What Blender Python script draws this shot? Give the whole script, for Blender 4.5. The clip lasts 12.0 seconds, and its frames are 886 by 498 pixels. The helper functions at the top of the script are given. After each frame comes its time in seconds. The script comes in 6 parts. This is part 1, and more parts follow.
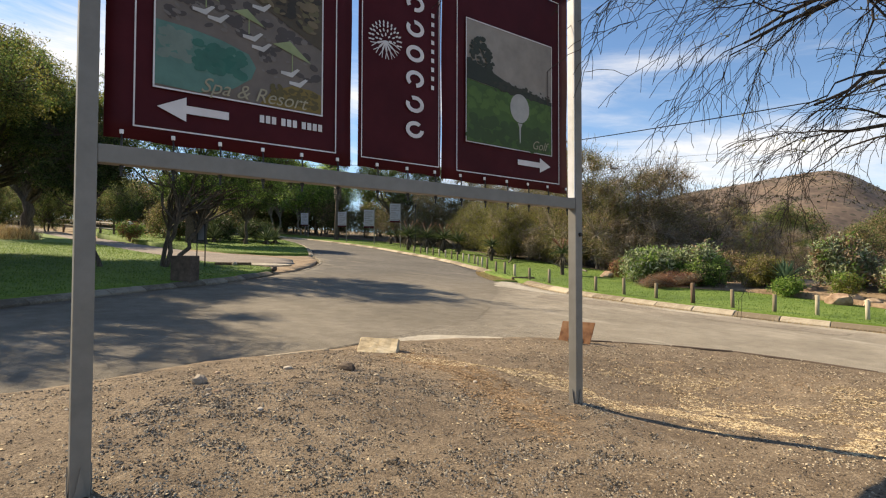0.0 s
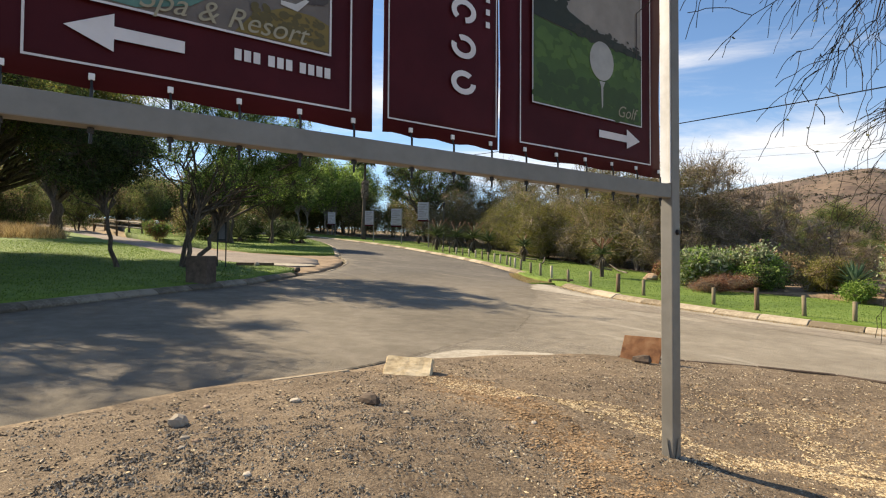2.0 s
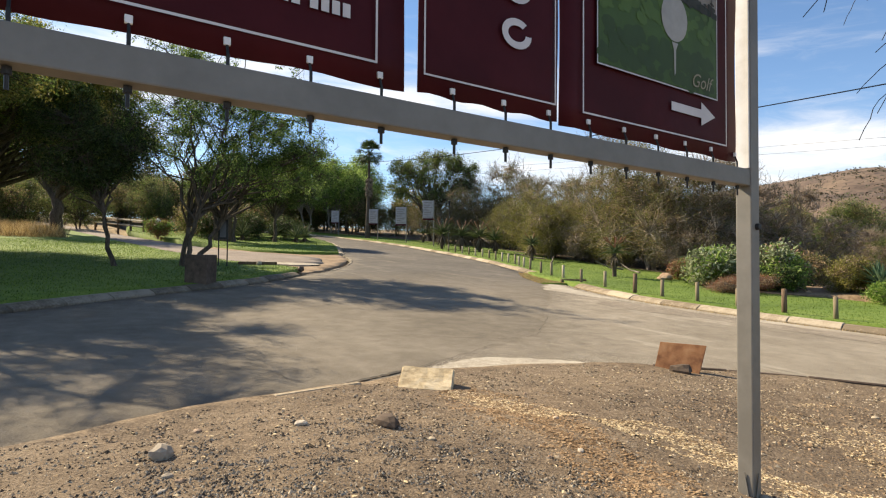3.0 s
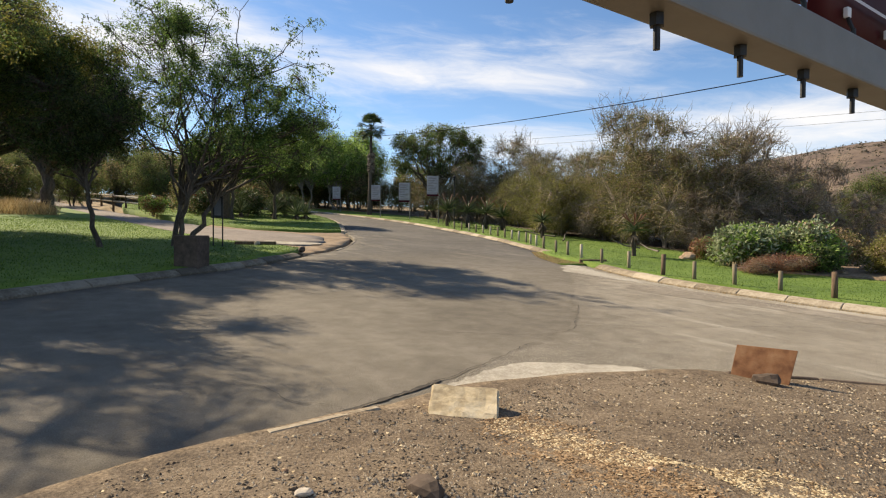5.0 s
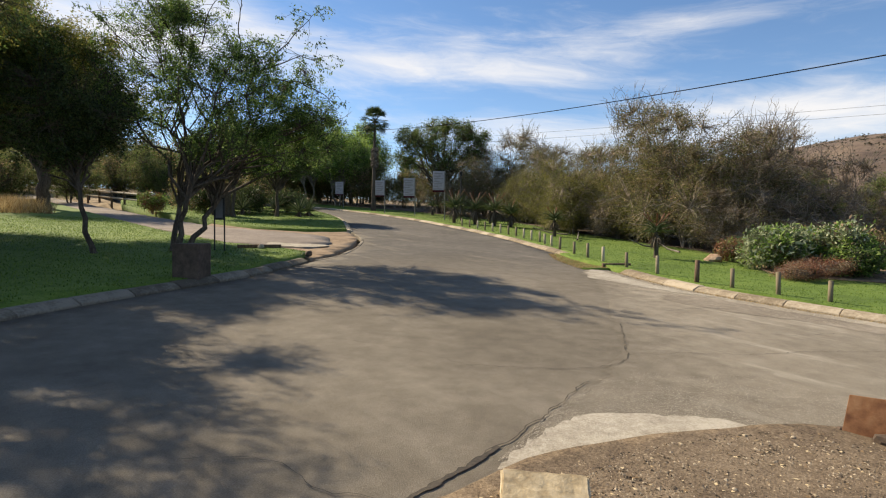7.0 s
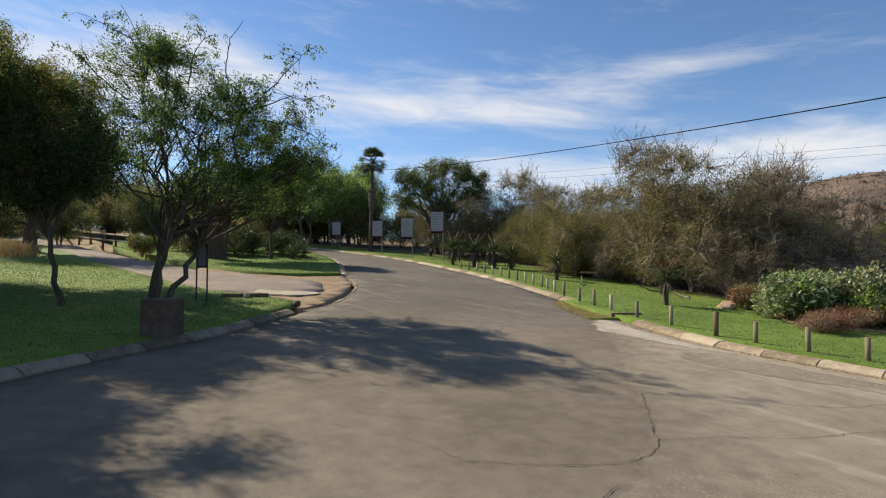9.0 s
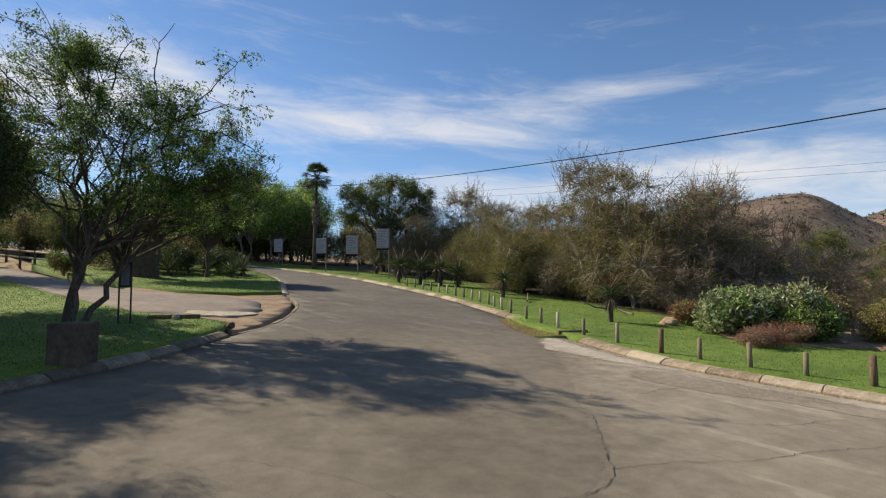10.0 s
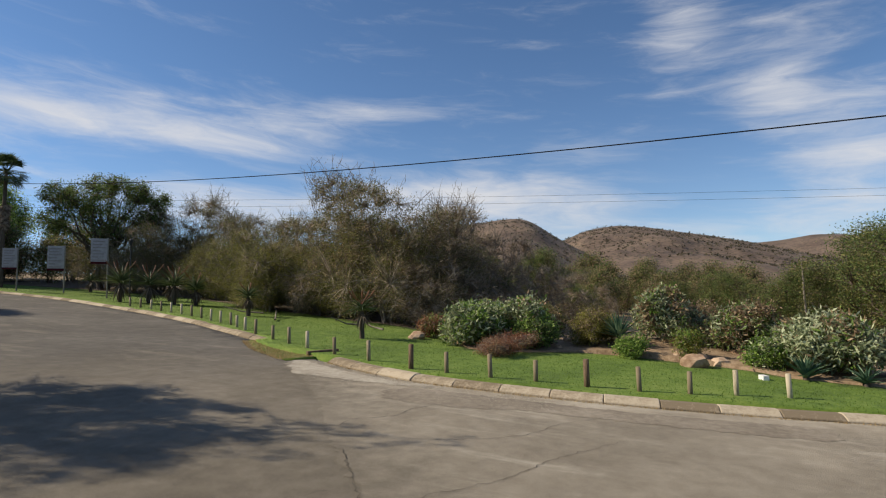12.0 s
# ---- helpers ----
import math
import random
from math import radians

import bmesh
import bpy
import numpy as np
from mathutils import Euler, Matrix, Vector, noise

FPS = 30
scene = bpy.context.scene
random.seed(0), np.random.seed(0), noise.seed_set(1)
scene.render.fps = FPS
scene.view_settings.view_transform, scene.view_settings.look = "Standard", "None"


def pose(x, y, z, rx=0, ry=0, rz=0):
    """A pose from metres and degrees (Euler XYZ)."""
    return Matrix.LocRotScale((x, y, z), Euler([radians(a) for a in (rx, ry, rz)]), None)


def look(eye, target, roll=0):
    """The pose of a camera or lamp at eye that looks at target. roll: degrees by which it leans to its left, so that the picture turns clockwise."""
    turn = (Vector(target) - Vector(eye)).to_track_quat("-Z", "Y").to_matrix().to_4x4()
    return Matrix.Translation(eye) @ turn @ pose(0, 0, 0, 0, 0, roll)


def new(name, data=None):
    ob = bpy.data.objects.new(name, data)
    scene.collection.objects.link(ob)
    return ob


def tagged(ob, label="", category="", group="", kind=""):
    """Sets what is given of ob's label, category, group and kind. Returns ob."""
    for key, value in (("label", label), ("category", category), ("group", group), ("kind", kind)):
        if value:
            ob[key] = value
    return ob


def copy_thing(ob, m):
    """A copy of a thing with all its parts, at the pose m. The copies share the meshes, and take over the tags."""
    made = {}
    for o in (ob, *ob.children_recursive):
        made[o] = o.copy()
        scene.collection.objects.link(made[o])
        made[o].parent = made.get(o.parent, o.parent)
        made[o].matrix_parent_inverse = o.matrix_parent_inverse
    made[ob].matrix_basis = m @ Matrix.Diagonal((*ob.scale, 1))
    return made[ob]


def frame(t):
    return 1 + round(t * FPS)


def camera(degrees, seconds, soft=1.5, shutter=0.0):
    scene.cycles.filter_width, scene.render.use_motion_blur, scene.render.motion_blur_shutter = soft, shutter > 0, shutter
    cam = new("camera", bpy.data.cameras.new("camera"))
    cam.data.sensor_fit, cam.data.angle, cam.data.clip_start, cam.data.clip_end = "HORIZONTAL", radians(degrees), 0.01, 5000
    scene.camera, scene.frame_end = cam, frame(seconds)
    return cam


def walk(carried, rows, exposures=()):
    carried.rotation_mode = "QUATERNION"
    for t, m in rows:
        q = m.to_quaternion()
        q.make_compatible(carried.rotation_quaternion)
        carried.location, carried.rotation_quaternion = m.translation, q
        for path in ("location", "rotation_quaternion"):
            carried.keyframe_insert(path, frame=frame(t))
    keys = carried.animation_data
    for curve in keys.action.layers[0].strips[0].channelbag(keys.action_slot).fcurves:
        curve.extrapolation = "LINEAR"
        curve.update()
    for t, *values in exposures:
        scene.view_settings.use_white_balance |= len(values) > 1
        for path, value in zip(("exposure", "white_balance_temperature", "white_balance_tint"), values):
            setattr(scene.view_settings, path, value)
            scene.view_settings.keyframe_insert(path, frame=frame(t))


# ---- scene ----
cam = camera(76.7, 12.0, soft=1.15)
METRES, EYE, TILT, LEAN, TURN = 6.931, 1.4, 0.0, 0.0, -37.8
ROWS = [
    (0.0, 0.0, 0.0, 0.0, -0.0, 1.64, -0.16),
    (0.5, -0.0034, 0.0413, 0.0032, 1.33, 1.65, -0.27),
    (1.0, -0.0109, 0.0914, 0.0039, 2.08, 1.61, -0.33),
    (1.5, -0.0161, 0.1347, 0.0053, 2.48, 1.61, -0.33),
    (2.0, -0.0264, 0.1851, 0.0076, 2.75, 1.59, -0.36),
    (2.5, -0.0405, 0.231, 0.0081, 2.93, 1.58, -0.38),
    (3.0, -0.0588, 0.279, 0.0087, 3.04, 1.49, -0.41),
    (5.0, -0.1135, 0.4577, 0.0249, 3.14, -0.97, -0.3),
    (5.5, -0.1301, 0.4995, 0.0258, 3.09, -1.5, -0.27),
    (6.0, -0.1496, 0.5419, 0.0347, 3.07, -1.7, -0.27),
    (6.5, -0.1683, 0.5706, 0.0501, 3.15, -1.71, -0.26),
    (7.0, -0.1848, 0.6004, 0.0691, 3.19, -1.7, -0.22),
    (9.0, -0.1876, 0.748, 0.1096, 3.09, 2.19, -0.08),
    (9.5, -0.1849, 0.7797, 0.1122, 1.34, 3.02, 0.05),
    (10.0, -0.1845, 0.8147, 0.1128, -2.36, 3.95, 0.26),
    (10.5, -0.1785, 0.8456, 0.1131, -7.04, 4.5, 0.51),
    (11.0, -0.1699, 0.8793, 0.116, -13.51, 4.8, 0.86),
    (11.5, -0.1584, 0.9131, 0.1173, -19.42, 4.96, 1.09),
    (12.0, -0.1447, 0.9433, 0.1174, -27.26, 5.19, 1.44),
]
walk(cam, [(t, pose(0, 0, EYE, TILT, LEAN, TURN) @ pose(METRES * x, METRES * y, METRES * z, 90 + pitch, roll, yaw)) for t, x, y, z, yaw, pitch, roll in ROWS],
     exposures=[(0.0, 0.65, 7600, 10), (3.0, 0.76, 7550, 10), (5.0, 0.52, 7350, 10), (7.0, 0.42, 7250, 10), (9.5, 0.22, 6950, 10), (12.0, -0.02, 6850, 10)])


# ---------------------------------------------------------------- light
SUN_EL, SUN_AZ = radians(38.0), math.atan2(-0.37, 0.93)      # azimuth from +y towards +x
world = bpy.data.worlds.new("world")
scene.world = world
world.use_nodes = True
wt = world.node_tree
wt.nodes.clear()


w_out = wt.nodes.new("ShaderNodeOutputWorld")
w_bg = wt.nodes.new("ShaderNodeBackground")
w_bg.inputs["Strength"].default_value = 0.115
w_sky = wt.nodes.new("ShaderNodeTexSky")
w_sky.sky_type = "NISHITA"
w_sky.sun_disc = False
w_sky.sun_elevation, w_sky.sun_rotation = SUN_EL, SUN_AZ
w_sky.altitude, w_sky.air_density, w_sky.dust_density, w_sky.ozone_density = 1400, 1.0, 0.25, 2.4
w_co = wt.nodes.new("ShaderNodeTexCoord")
w_sep = wt.nodes.new("ShaderNodeSeparateXYZ")
wt.links.new(w_co.outputs["Generated"], w_sep.inputs[0])


def wmath(op, a, b):
    n = wt.nodes.new("ShaderNodeMath")
    n.operation = op
    for i, v in enumerate((a, b)):
        if isinstance(v, (int, float)):
            n.inputs[i].default_value = v
        elif v is not None:
            wt.links.new(v, n.inputs[i])
    return n.outputs[0]


# cirrus: drifts about a bearing and a height in degrees, torn up by warped noise
bearing = wmath("MULTIPLY", wmath("ARCTAN2", w_sep.outputs[0], w_sep.outputs[1]), 57.2958)
height = wmath("MULTIPLY", wmath("ARCSINE", w_sep.outputs[2], None), 57.2958)
# the last one is an unseen veil overhead, added to make the fill light less blue
DRIFTS = ((68, 9.4, 12, 3.6, 1.0), (44, 9.0, 20, 3.0, 0.66), (30, 16.6, 14, 2.3, 0.85), (48, 16.0, 12, 2.6, 0.66), (60, 19.0, 8, 1.7, 0.52), (13, 19.6, 8, 4.0, 1.0), (2, 15, 10, 6, 0.95), (89.5, 24.0, 4.0, 5.0, 0.68), (97, 18.5, 4.2, 4.0, 0.72), (102, 11, 6, 6, 0.9), (86, 5, 14, 3, 0.5), (140, 16, 22, 7, 0.7), (-60, 20, 30, 8, 0.7), (-140, 22, 30, 8, 0.7), (0, 78, 400, 22, 0.5))
drift_sum = 0.0
for b0, h0, bw, hw, gain in DRIFTS:
    db = wmath("DIVIDE", wmath("SUBTRACT", bearing, float(b0)), float(bw))
    dh = wmath("DIVIDE", wmath("SUBTRACT", height, float(h0)), float(hw))
    g = wmath("EXPONENT", wmath("MULTIPLY", wmath("ADD", wmath("MULTIPLY", db, db), wmath("MULTIPLY", dh, dh)), -1.0), None)
    drift_sum = wmath("ADD", wmath("MULTIPLY", g, gain), drift_sum)
w_vec = wt.nodes.new("ShaderNodeCombineXYZ")
wt.links.new(wmath("MULTIPLY", bearing, 0.040), w_vec.inputs[0])
wt.links.new(wmath("ADD", wmath("MULTIPLY", height, 0.20), wmath("MULTIPLY", bearing, 0.016)), w_vec.inputs[1])
w_warp = wt.nodes.new("ShaderNodeTexNoise")
w_warp.inputs["Scale"].default_value = 1.1
w_warp.inputs["Detail"].default_value = 3
wt.links.new(w_vec.outputs[0], w_warp.inputs["Vector"])
w_bend = wt.nodes.new("ShaderNodeVectorMath")
w_bend.operation = "MULTIPLY_ADD"
w_bend.inputs[1].default_value = (0.9, 0.7, 0.0)
wt.links.new(w_warp.outputs["Color"], w_bend.inputs[0])
wt.links.new(w_vec.outputs[0], w_bend.inputs[2])
w_n1 = wt.nodes.new("ShaderNodeTexNoise")
w_n1.inputs["Scale"].default_value = 1.5
w_n1.inputs["Detail"].default_value = 11
w_n1.inputs["Roughness"].default_value = 0.64
wt.links.new(w_bend.outputs[0], w_n1.inputs["Vector"])
w_ramp = wt.nodes.new("ShaderNodeValToRGB")
w_ramp.color_ramp.interpolation = "EASE"
w_ramp.color_ramp.elements[0].position, w_ramp.color_ramp.elements[0].color = 0.34, (0, 0, 0, 1)
w_ramp.color_ramp.elements[1].position, w_ramp.color_ramp.elements[1].color = 0.90, (1, 1, 1, 1)
wt.links.new(wmath("ADD", w_n1.outputs["Fac"], wmath("MULTIPLY", wmath("SUBTRACT", drift_sum, 0.46), 0.36)), w_ramp.inputs[0])
low = wmath("POWER", wmath("SUBTRACT", 1.0, wmath("MAXIMUM", w_sep.outputs[2], 0.0)), 9.0)
cover = wmath("MINIMUM", wmath("ADD", wmath("MULTIPLY", w_ramp.outputs[0], 0.90), wmath("MULTIPLY", low, 0.34)), 0.92)
w_mix = wt.nodes.new("ShaderNodeMixRGB")
wt.links.new(cover, w_mix.inputs[0])
w_tint = wt.nodes.new("ShaderNodeMixRGB")
w_tint.blend_type = "MULTIPLY"
w_tint.inputs[0].default_value = 1.0
w_tint.inputs[2].default_value = (0.73, 0.92, 1.08, 1)
wt.links.new(w_sky.outputs[0], w_tint.inputs[1])
wt.links.new(w_tint.outputs[0], w_mix.inputs[1])
w_mix.inputs[2].default_value = (6.2, 6.4, 6.9, 1)
wt.links.new(w_mix.outputs[0], w_bg.inputs["Color"])
wt.links.new(w_bg.outputs[0], w_out.inputs["Surface"])

sun_data = bpy.data.lights.new("sun", "SUN")
sun_data.energy, sun_data.angle, sun_data.color = 5.6, radians(0.55), (1.0, 0.90, 0.74)
sun = new("sun", sun_data)
sun_dir = Vector((math.sin(SUN_AZ) * math.cos(SUN_EL), math.cos(SUN_AZ) * math.cos(SUN_EL), math.sin(SUN_EL)))
sun.matrix_world = look(sun_dir * 60, (0, 0, 0))


# ---------------------------------------------------------------- the lie of the land
def H(x, y):
    """Height of the road plane: a gentle rise away from the junction."""
    s = 0.5 * x + 0.866 * y
    u = s - 12
    q = min(max(0, s - 30), 40)
    far = max(0.0, math.hypot(x, y) - 110)
    return 0.32 + 0.052 * (y - 9) - 0.012 * (x - 5) + 0.014 * (u + math.sqrt(u * u + 9)) - 0.0046 + 0.0005 * q * q - 0.055 * far * max(0.0, min(1.0, s / 60))


def bump(x, y, cx, cy, sx, sy):
    return math.exp(-((x - cx) / sx) ** 2 - ((y - cy) / sy) ** 2)


def N2(x, y, f, k=0.0):
    return noise.noise((x * f, y * f, k))


def island_z(x, y):
    z = H(x, y) + 0.05 + 0.13 * bump(x, y, 1.9, 4.7, 2.0, 1.25) - 0.16 * bump(x, y, 6.0, 3.1, 1.7, 1.5)
    z += 0.05 * bump(x, y, 5.6, 4.9, 1.5, 0.8)
    return z + 0.020 * N2(x, y, 1.3) + 0.012 * N2(x, y, 4.0, 3.0) + 0.006 * N2(x, y, 11, 5.0)


def lawn_z(x, y):
    return H(x, y) + 0.13 + 0.03 * N2(x, y, 0.35, 9.0)


# ---------------------------------------------------------------- node materials
def material(name, tones, scale=8.0, big=0.6, rough=0.85, relief=0.3, metal=0.0, detail=6.0, per_piece=0.0, islands=0.0, stretch=(1, 1, 1), spec=0.4, trans=0.0, relief_scale=None, spots=None, mix=(0.36, 0.30, 0.34)):
    """tones: dark, middle, light. Two noises of different size pick the tone; the fine one gives relief."""
    m = bpy.data.materials.new(name)
    m.use_nodes = True
    t = m.node_tree
    p = t.nodes["Principled BSDF"]
    p.inputs["Roughness"].default_value, p.inputs["Metallic"].default_value = rough, metal
    p.inputs["Specular IOR Level"].default_value = spec
    co = t.nodes.new("ShaderNodeTexCoord")
    mp = t.nodes.new("ShaderNodeMapping")
    mp.inputs["Scale"].default_value = stretch
    t.links.new(co.outputs["Object"], mp.inputs["Vector"])

    def noisy(sc, det, dist=0.0):
        n = t.nodes.new("ShaderNodeTexNoise")
        n.inputs["Scale"].default_value, n.inputs["Detail"].default_value, n.inputs["Distortion"].default_value = sc, det, dist
        n.inputs["Roughness"].default_value = 0.62
        t.links.new(mp.outputs[0], n.inputs["Vector"])
        return n.outputs["Fac"]

    def calc(op, a, b):
        n = t.nodes.new("ShaderNodeMath")
        n.operation = op
        for i, v in enumerate((a, b)):
            if isinstance(v, (int, float)):
                n.inputs[i].default_value = v
            else:
                t.links.new(v, n.inputs[i])
        return n.outputs[0]

    fine, middle, broad = noisy(scale, detail), noisy(math.sqrt(scale * big), 6.0, 0.4), noisy(big, 5.0, 0.3)
    f = calc("ADD", calc("MULTIPLY", fine, mix[0]), calc("ADD", calc("MULTIPLY", middle, mix[1]), calc("MULTIPLY", broad, mix[2])))
    if per_piece:
        oi = t.nodes.new("ShaderNodeObjectInfo")
        f = calc("ADD", f, calc("MULTIPLY", calc("SUBTRACT", oi.outputs["Random"], 0.5), per_piece))
    if islands:
        ge = t.nodes.new("ShaderNodeNewGeometry")
        f = calc("ADD", f, calc("MULTIPLY", calc("SUBTRACT", ge.outputs["Random Per Island"], 0.5), islands))
    r = t.nodes.new("ShaderNodeValToRGB")
    e = r.color_ramp.elements
    e[0].position, e[0].color = 0.40, (*tones[0], 1)
    e[1].position, e[1].color = 0.60, (*tones[2], 1)
    mid = e.new(0.5)
    mid.color = (*tones[1], 1)
    t.links.new(f, r.inputs[0])
    colour = r.outputs[0]
    if spots:
        v = t.nodes.new("ShaderNodeTexVoronoi")
        v.inputs["Scale"].default_value = spots[0]
        t.links.new(mp.outputs[0], v.inputs["Vector"])
        k = calc("LESS_THAN", v.outputs["Distance"], spots[1])
        mx = t.nodes.new("ShaderNodeMixRGB")
        t.links.new(k, mx.inputs[0])
        t.links.new(colour, mx.inputs[1])
        mx.inputs[2].default_value = (*spots[2], 1)
        colour = mx.outputs[0]
    t.links.new(colour, p.inputs["Base Color"])
    if relief:
        b = t.nodes.new("ShaderNodeBump")
        b.inputs["Strength"].default_value, b.inputs["Distance"].default_value = relief, 0.02
        t.links.new(noisy(relief_scale, 4.0) if relief_scale else fine, b.inputs["Height"])
        t.links.new(b.outputs[0], p.inputs["Normal"])
    if trans:
        tr = t.nodes.new("ShaderNodeBsdfTranslucent")
        t.links.new(colour, tr.inputs["Color"])
        mix = t.nodes.new("ShaderNodeMixShader")
        mix.inputs[0].default_value = trans
        t.links.new(p.outputs[0], mix.inputs[1])
        t.links.new(tr.outputs[0], mix.inputs[2])
        t.links.new(mix.outputs[0], t.nodes["Material Output"].inputs["Surface"])
    return m


def leafy(name, dark, middle, light, trans=0.45):
    return material(name, (dark, middle, light), scale=3, big=0.5, rough=0.55, relief=0, islands=0.55, per_piece=0.12, trans=trans, spec=0.25)


def paving(name, fresh, dusty, pale, reach, streaks, rim=None):
    """Road surface: tones when clean, tones under the junction's dust, and pale scuffs drawn out along the traffic.
    rim: tones that tar and dirt give the surface along the seam at the junction, fading over a stride or two."""
    m = bpy.data.materials.new(name)
    m.use_nodes = True
    t = m.node_tree
    p = t.nodes["Principled BSDF"]
    p.inputs["Roughness"].default_value, p.inputs["Specular IOR Level"].default_value = 0.93, 0.35
    co = t.nodes.new("ShaderNodeTexCoord")

    def node(kind, link=None, slot=0, **values):
        n = t.nodes.new(kind)
        for k, v in values.items():
            n.inputs[k].default_value = v
        if link is not None:
            t.links.new(link, n.inputs[slot])
        return n

    def calc(op, a, b):
        n = t.nodes.new("ShaderNodeMath")
        n.operation = op
        for i, v in enumerate((a, b)):
            if isinstance(v, (int, float)):
                n.inputs[i].default_value = v
            else:
                t.links.new(v, n.inputs[i])
        return n.outputs[0]

    def noisy(sc, det, vec=None, rough=0.6):
        return node("ShaderNodeTexNoise", vec or co.outputs["Object"], "Vector", Scale=sc, Detail=det, Roughness=rough).outputs["Fac"]

    def tones(f, three):
        r = node("ShaderNodeValToRGB", f)
        e = r.color_ramp.elements
        e[0].position, e[0].color = 0.38, (*three[0], 1)
        e[1].position, e[1].color = 0.62, (*three[2], 1)
        e.new(0.5).color = (*three[1], 1)
        return r.outputs[0]

    def blend(f, a, b):
        n = node("ShaderNodeMixRGB", f)
        for i, v in ((1, a), (2, b)):
            if isinstance(v, tuple):
                n.inputs[i].default_value = (*v, 1)
            else:
                t.links.new(v, n.inputs[i])
        return n.outputs[0]

    def step(f, lo, hi):
        n = node("ShaderNodeMapRange", f)
        n.interpolation_type = "SMOOTHSTEP"
        n.inputs["From Min"].default_value, n.inputs["From Max"].default_value = lo, hi
        return n.outputs[0]

    grain, mid, broad = noisy(95, 12, rough=0.72), noisy(3.2, 7), noisy(0.35, 5)
    f = calc("ADD", calc("MULTIPLY", grain, 0.50), calc("ADD", calc("MULTIPLY", mid, 0.24), calc("MULTIPLY", broad, 0.26)))
    away = node("ShaderNodeVectorMath", co.outputs["Object"])
    away.operation = "DISTANCE"
    away.inputs[1].default_value = (7.5, 6.0, 0.3)
    dust = step(calc("ADD", away.outputs["Value"], calc("MULTIPLY", calc("SUBTRACT", broad, 0.5), 9.0)), reach[1], reach[0])
    colour = blend(dust, tones(f, fresh), tones(f, dusty))
    mp = node("ShaderNodeMapping", co.outputs["Object"])
    mp.inputs["Rotation"].default_value = (0, 0, radians(28))
    mp.inputs["Scale"].default_value = (1.5, 0.34, 1)
    scuff = step(noisy(0.9, 8, mp.outputs[0], 0.66), 0.52, 0.70)
    colour = blend(calc("MULTIPLY", scuff, streaks), colour, tones(f, pale))
    if rim:
        side = node("ShaderNodeVectorMath", co.outputs["Object"])
        side.operation = "DOT_PRODUCT"
        side.inputs[1].default_value = (0.661, -0.751, 0.0)
        inward = calc("ADD", calc("ADD", side.outputs["Value"], 2.057), calc("MULTIPLY", calc("SUBTRACT", noisy(0.8, 8, rough=0.7), 0.5), 2.6))
        colour = blend(step(inward, 0.45, 2.3), tones(f, rim), colour)
    chip = node("ShaderNodeTexVoronoi", co.outputs["Object"], "Vector", Scale=30.0)
    colour = blend(calc("MULTIPLY", calc("LESS_THAN", chip.outputs["Distance"], 0.085), 0.7), colour, pale[1])
    pit = node("ShaderNodeTexVoronoi", co.outputs["Object"], "Vector", Scale=17.0)
    colour = blend(calc("MULTIPLY", calc("LESS_THAN", pit.outputs["Distance"], 0.06), 0.6), colour, fresh[0])
    t.links.new(colour, p.inputs["Base Color"])
    b = node("ShaderNodeBump", noisy(140, 4), "Height", Strength=0.8, Distance=0.015)
    t.links.new(b.outputs[0], p.inputs["Normal"])
    return m


ASPHALT = paving("asphalt", ((0.062, 0.055, 0.046), (0.108, 0.096, 0.081), (0.178, 0.160, 0.137)), ((0.098, 0.082, 0.060), (0.174, 0.149, 0.113), (0.268, 0.233, 0.181)), ((0.165, 0.140, 0.107), (0.235, 0.204, 0.159), (0.315, 0.276, 0.219)), (8.0, 16.0), 0.5)
CONCRETE = paving("worn_concrete", ((0.235, 0.197, 0.145), (0.375, 0.322, 0.246), (0.51, 0.446, 0.35)), ((0.17, 0.143, 0.106), (0.265, 0.228, 0.174), (0.38, 0.332, 0.26)), ((0.33, 0.291, 0.228), (0.44, 0.395, 0.318), (0.55, 0.50, 0.41)), (4.0, 8.5), 0.8, ((0.112, 0.094, 0.069), (0.205, 0.176, 0.134), (0.31, 0.269, 0.21)))
CEMENT = material("pale_spilt_cement", ((0.25, 0.217, 0.168), (0.38, 0.336, 0.267), (0.51, 0.462, 0.375)), 45, 1.6, 0.93, 0.6, detail=12, relief_scale=60)
REPAIR = material("dark_road_patch", ((0.16, 0.131, 0.098), (0.245, 0.206, 0.156), (0.34, 0.292, 0.229)), 70, 0.8, 0.93, 0.6, detail=12, relief_scale=110)
KERB = material("kerb_concrete", ((0.20, 0.155, 0.10), (0.34, 0.275, 0.19), (0.46, 0.385, 0.28)), 22, 1.6, 0.92, 0.45, detail=10, per_piece=0.25)
# old kerb concrete, its tones lowered to take in the left kerb's shade
KERB_OLD = material("old_shaded_edging", ((0.10, 0.082, 0.058), (0.17, 0.142, 0.103), (0.26, 0.222, 0.168)), 25, 2, 0.9, 0.4, per_piece=0.3)
# dirt in the cracks; in the widest strip also painted shade of the hollow
CRACK = material("crack_dirt_and_shade", ((0.035, 0.03, 0.025), (0.06, 0.05, 0.04), (0.09, 0.075, 0.055)), 30, 3, 0.95, 0.3)
SOIL = material("dirt", ((0.088, 0.061, 0.038), (0.186, 0.134, 0.085), (0.305, 0.232, 0.153)), 42, 0.9, 0.95, 1.0, detail=12, relief_scale=70, mix=(0.52, 0.24, 0.24))
DUST = material("pale_cement_dust", ((0.32, 0.275, 0.21), (0.43, 0.38, 0.30), (0.54, 0.485, 0.40)), 30, 3, 0.95, 0, islands=0.5)
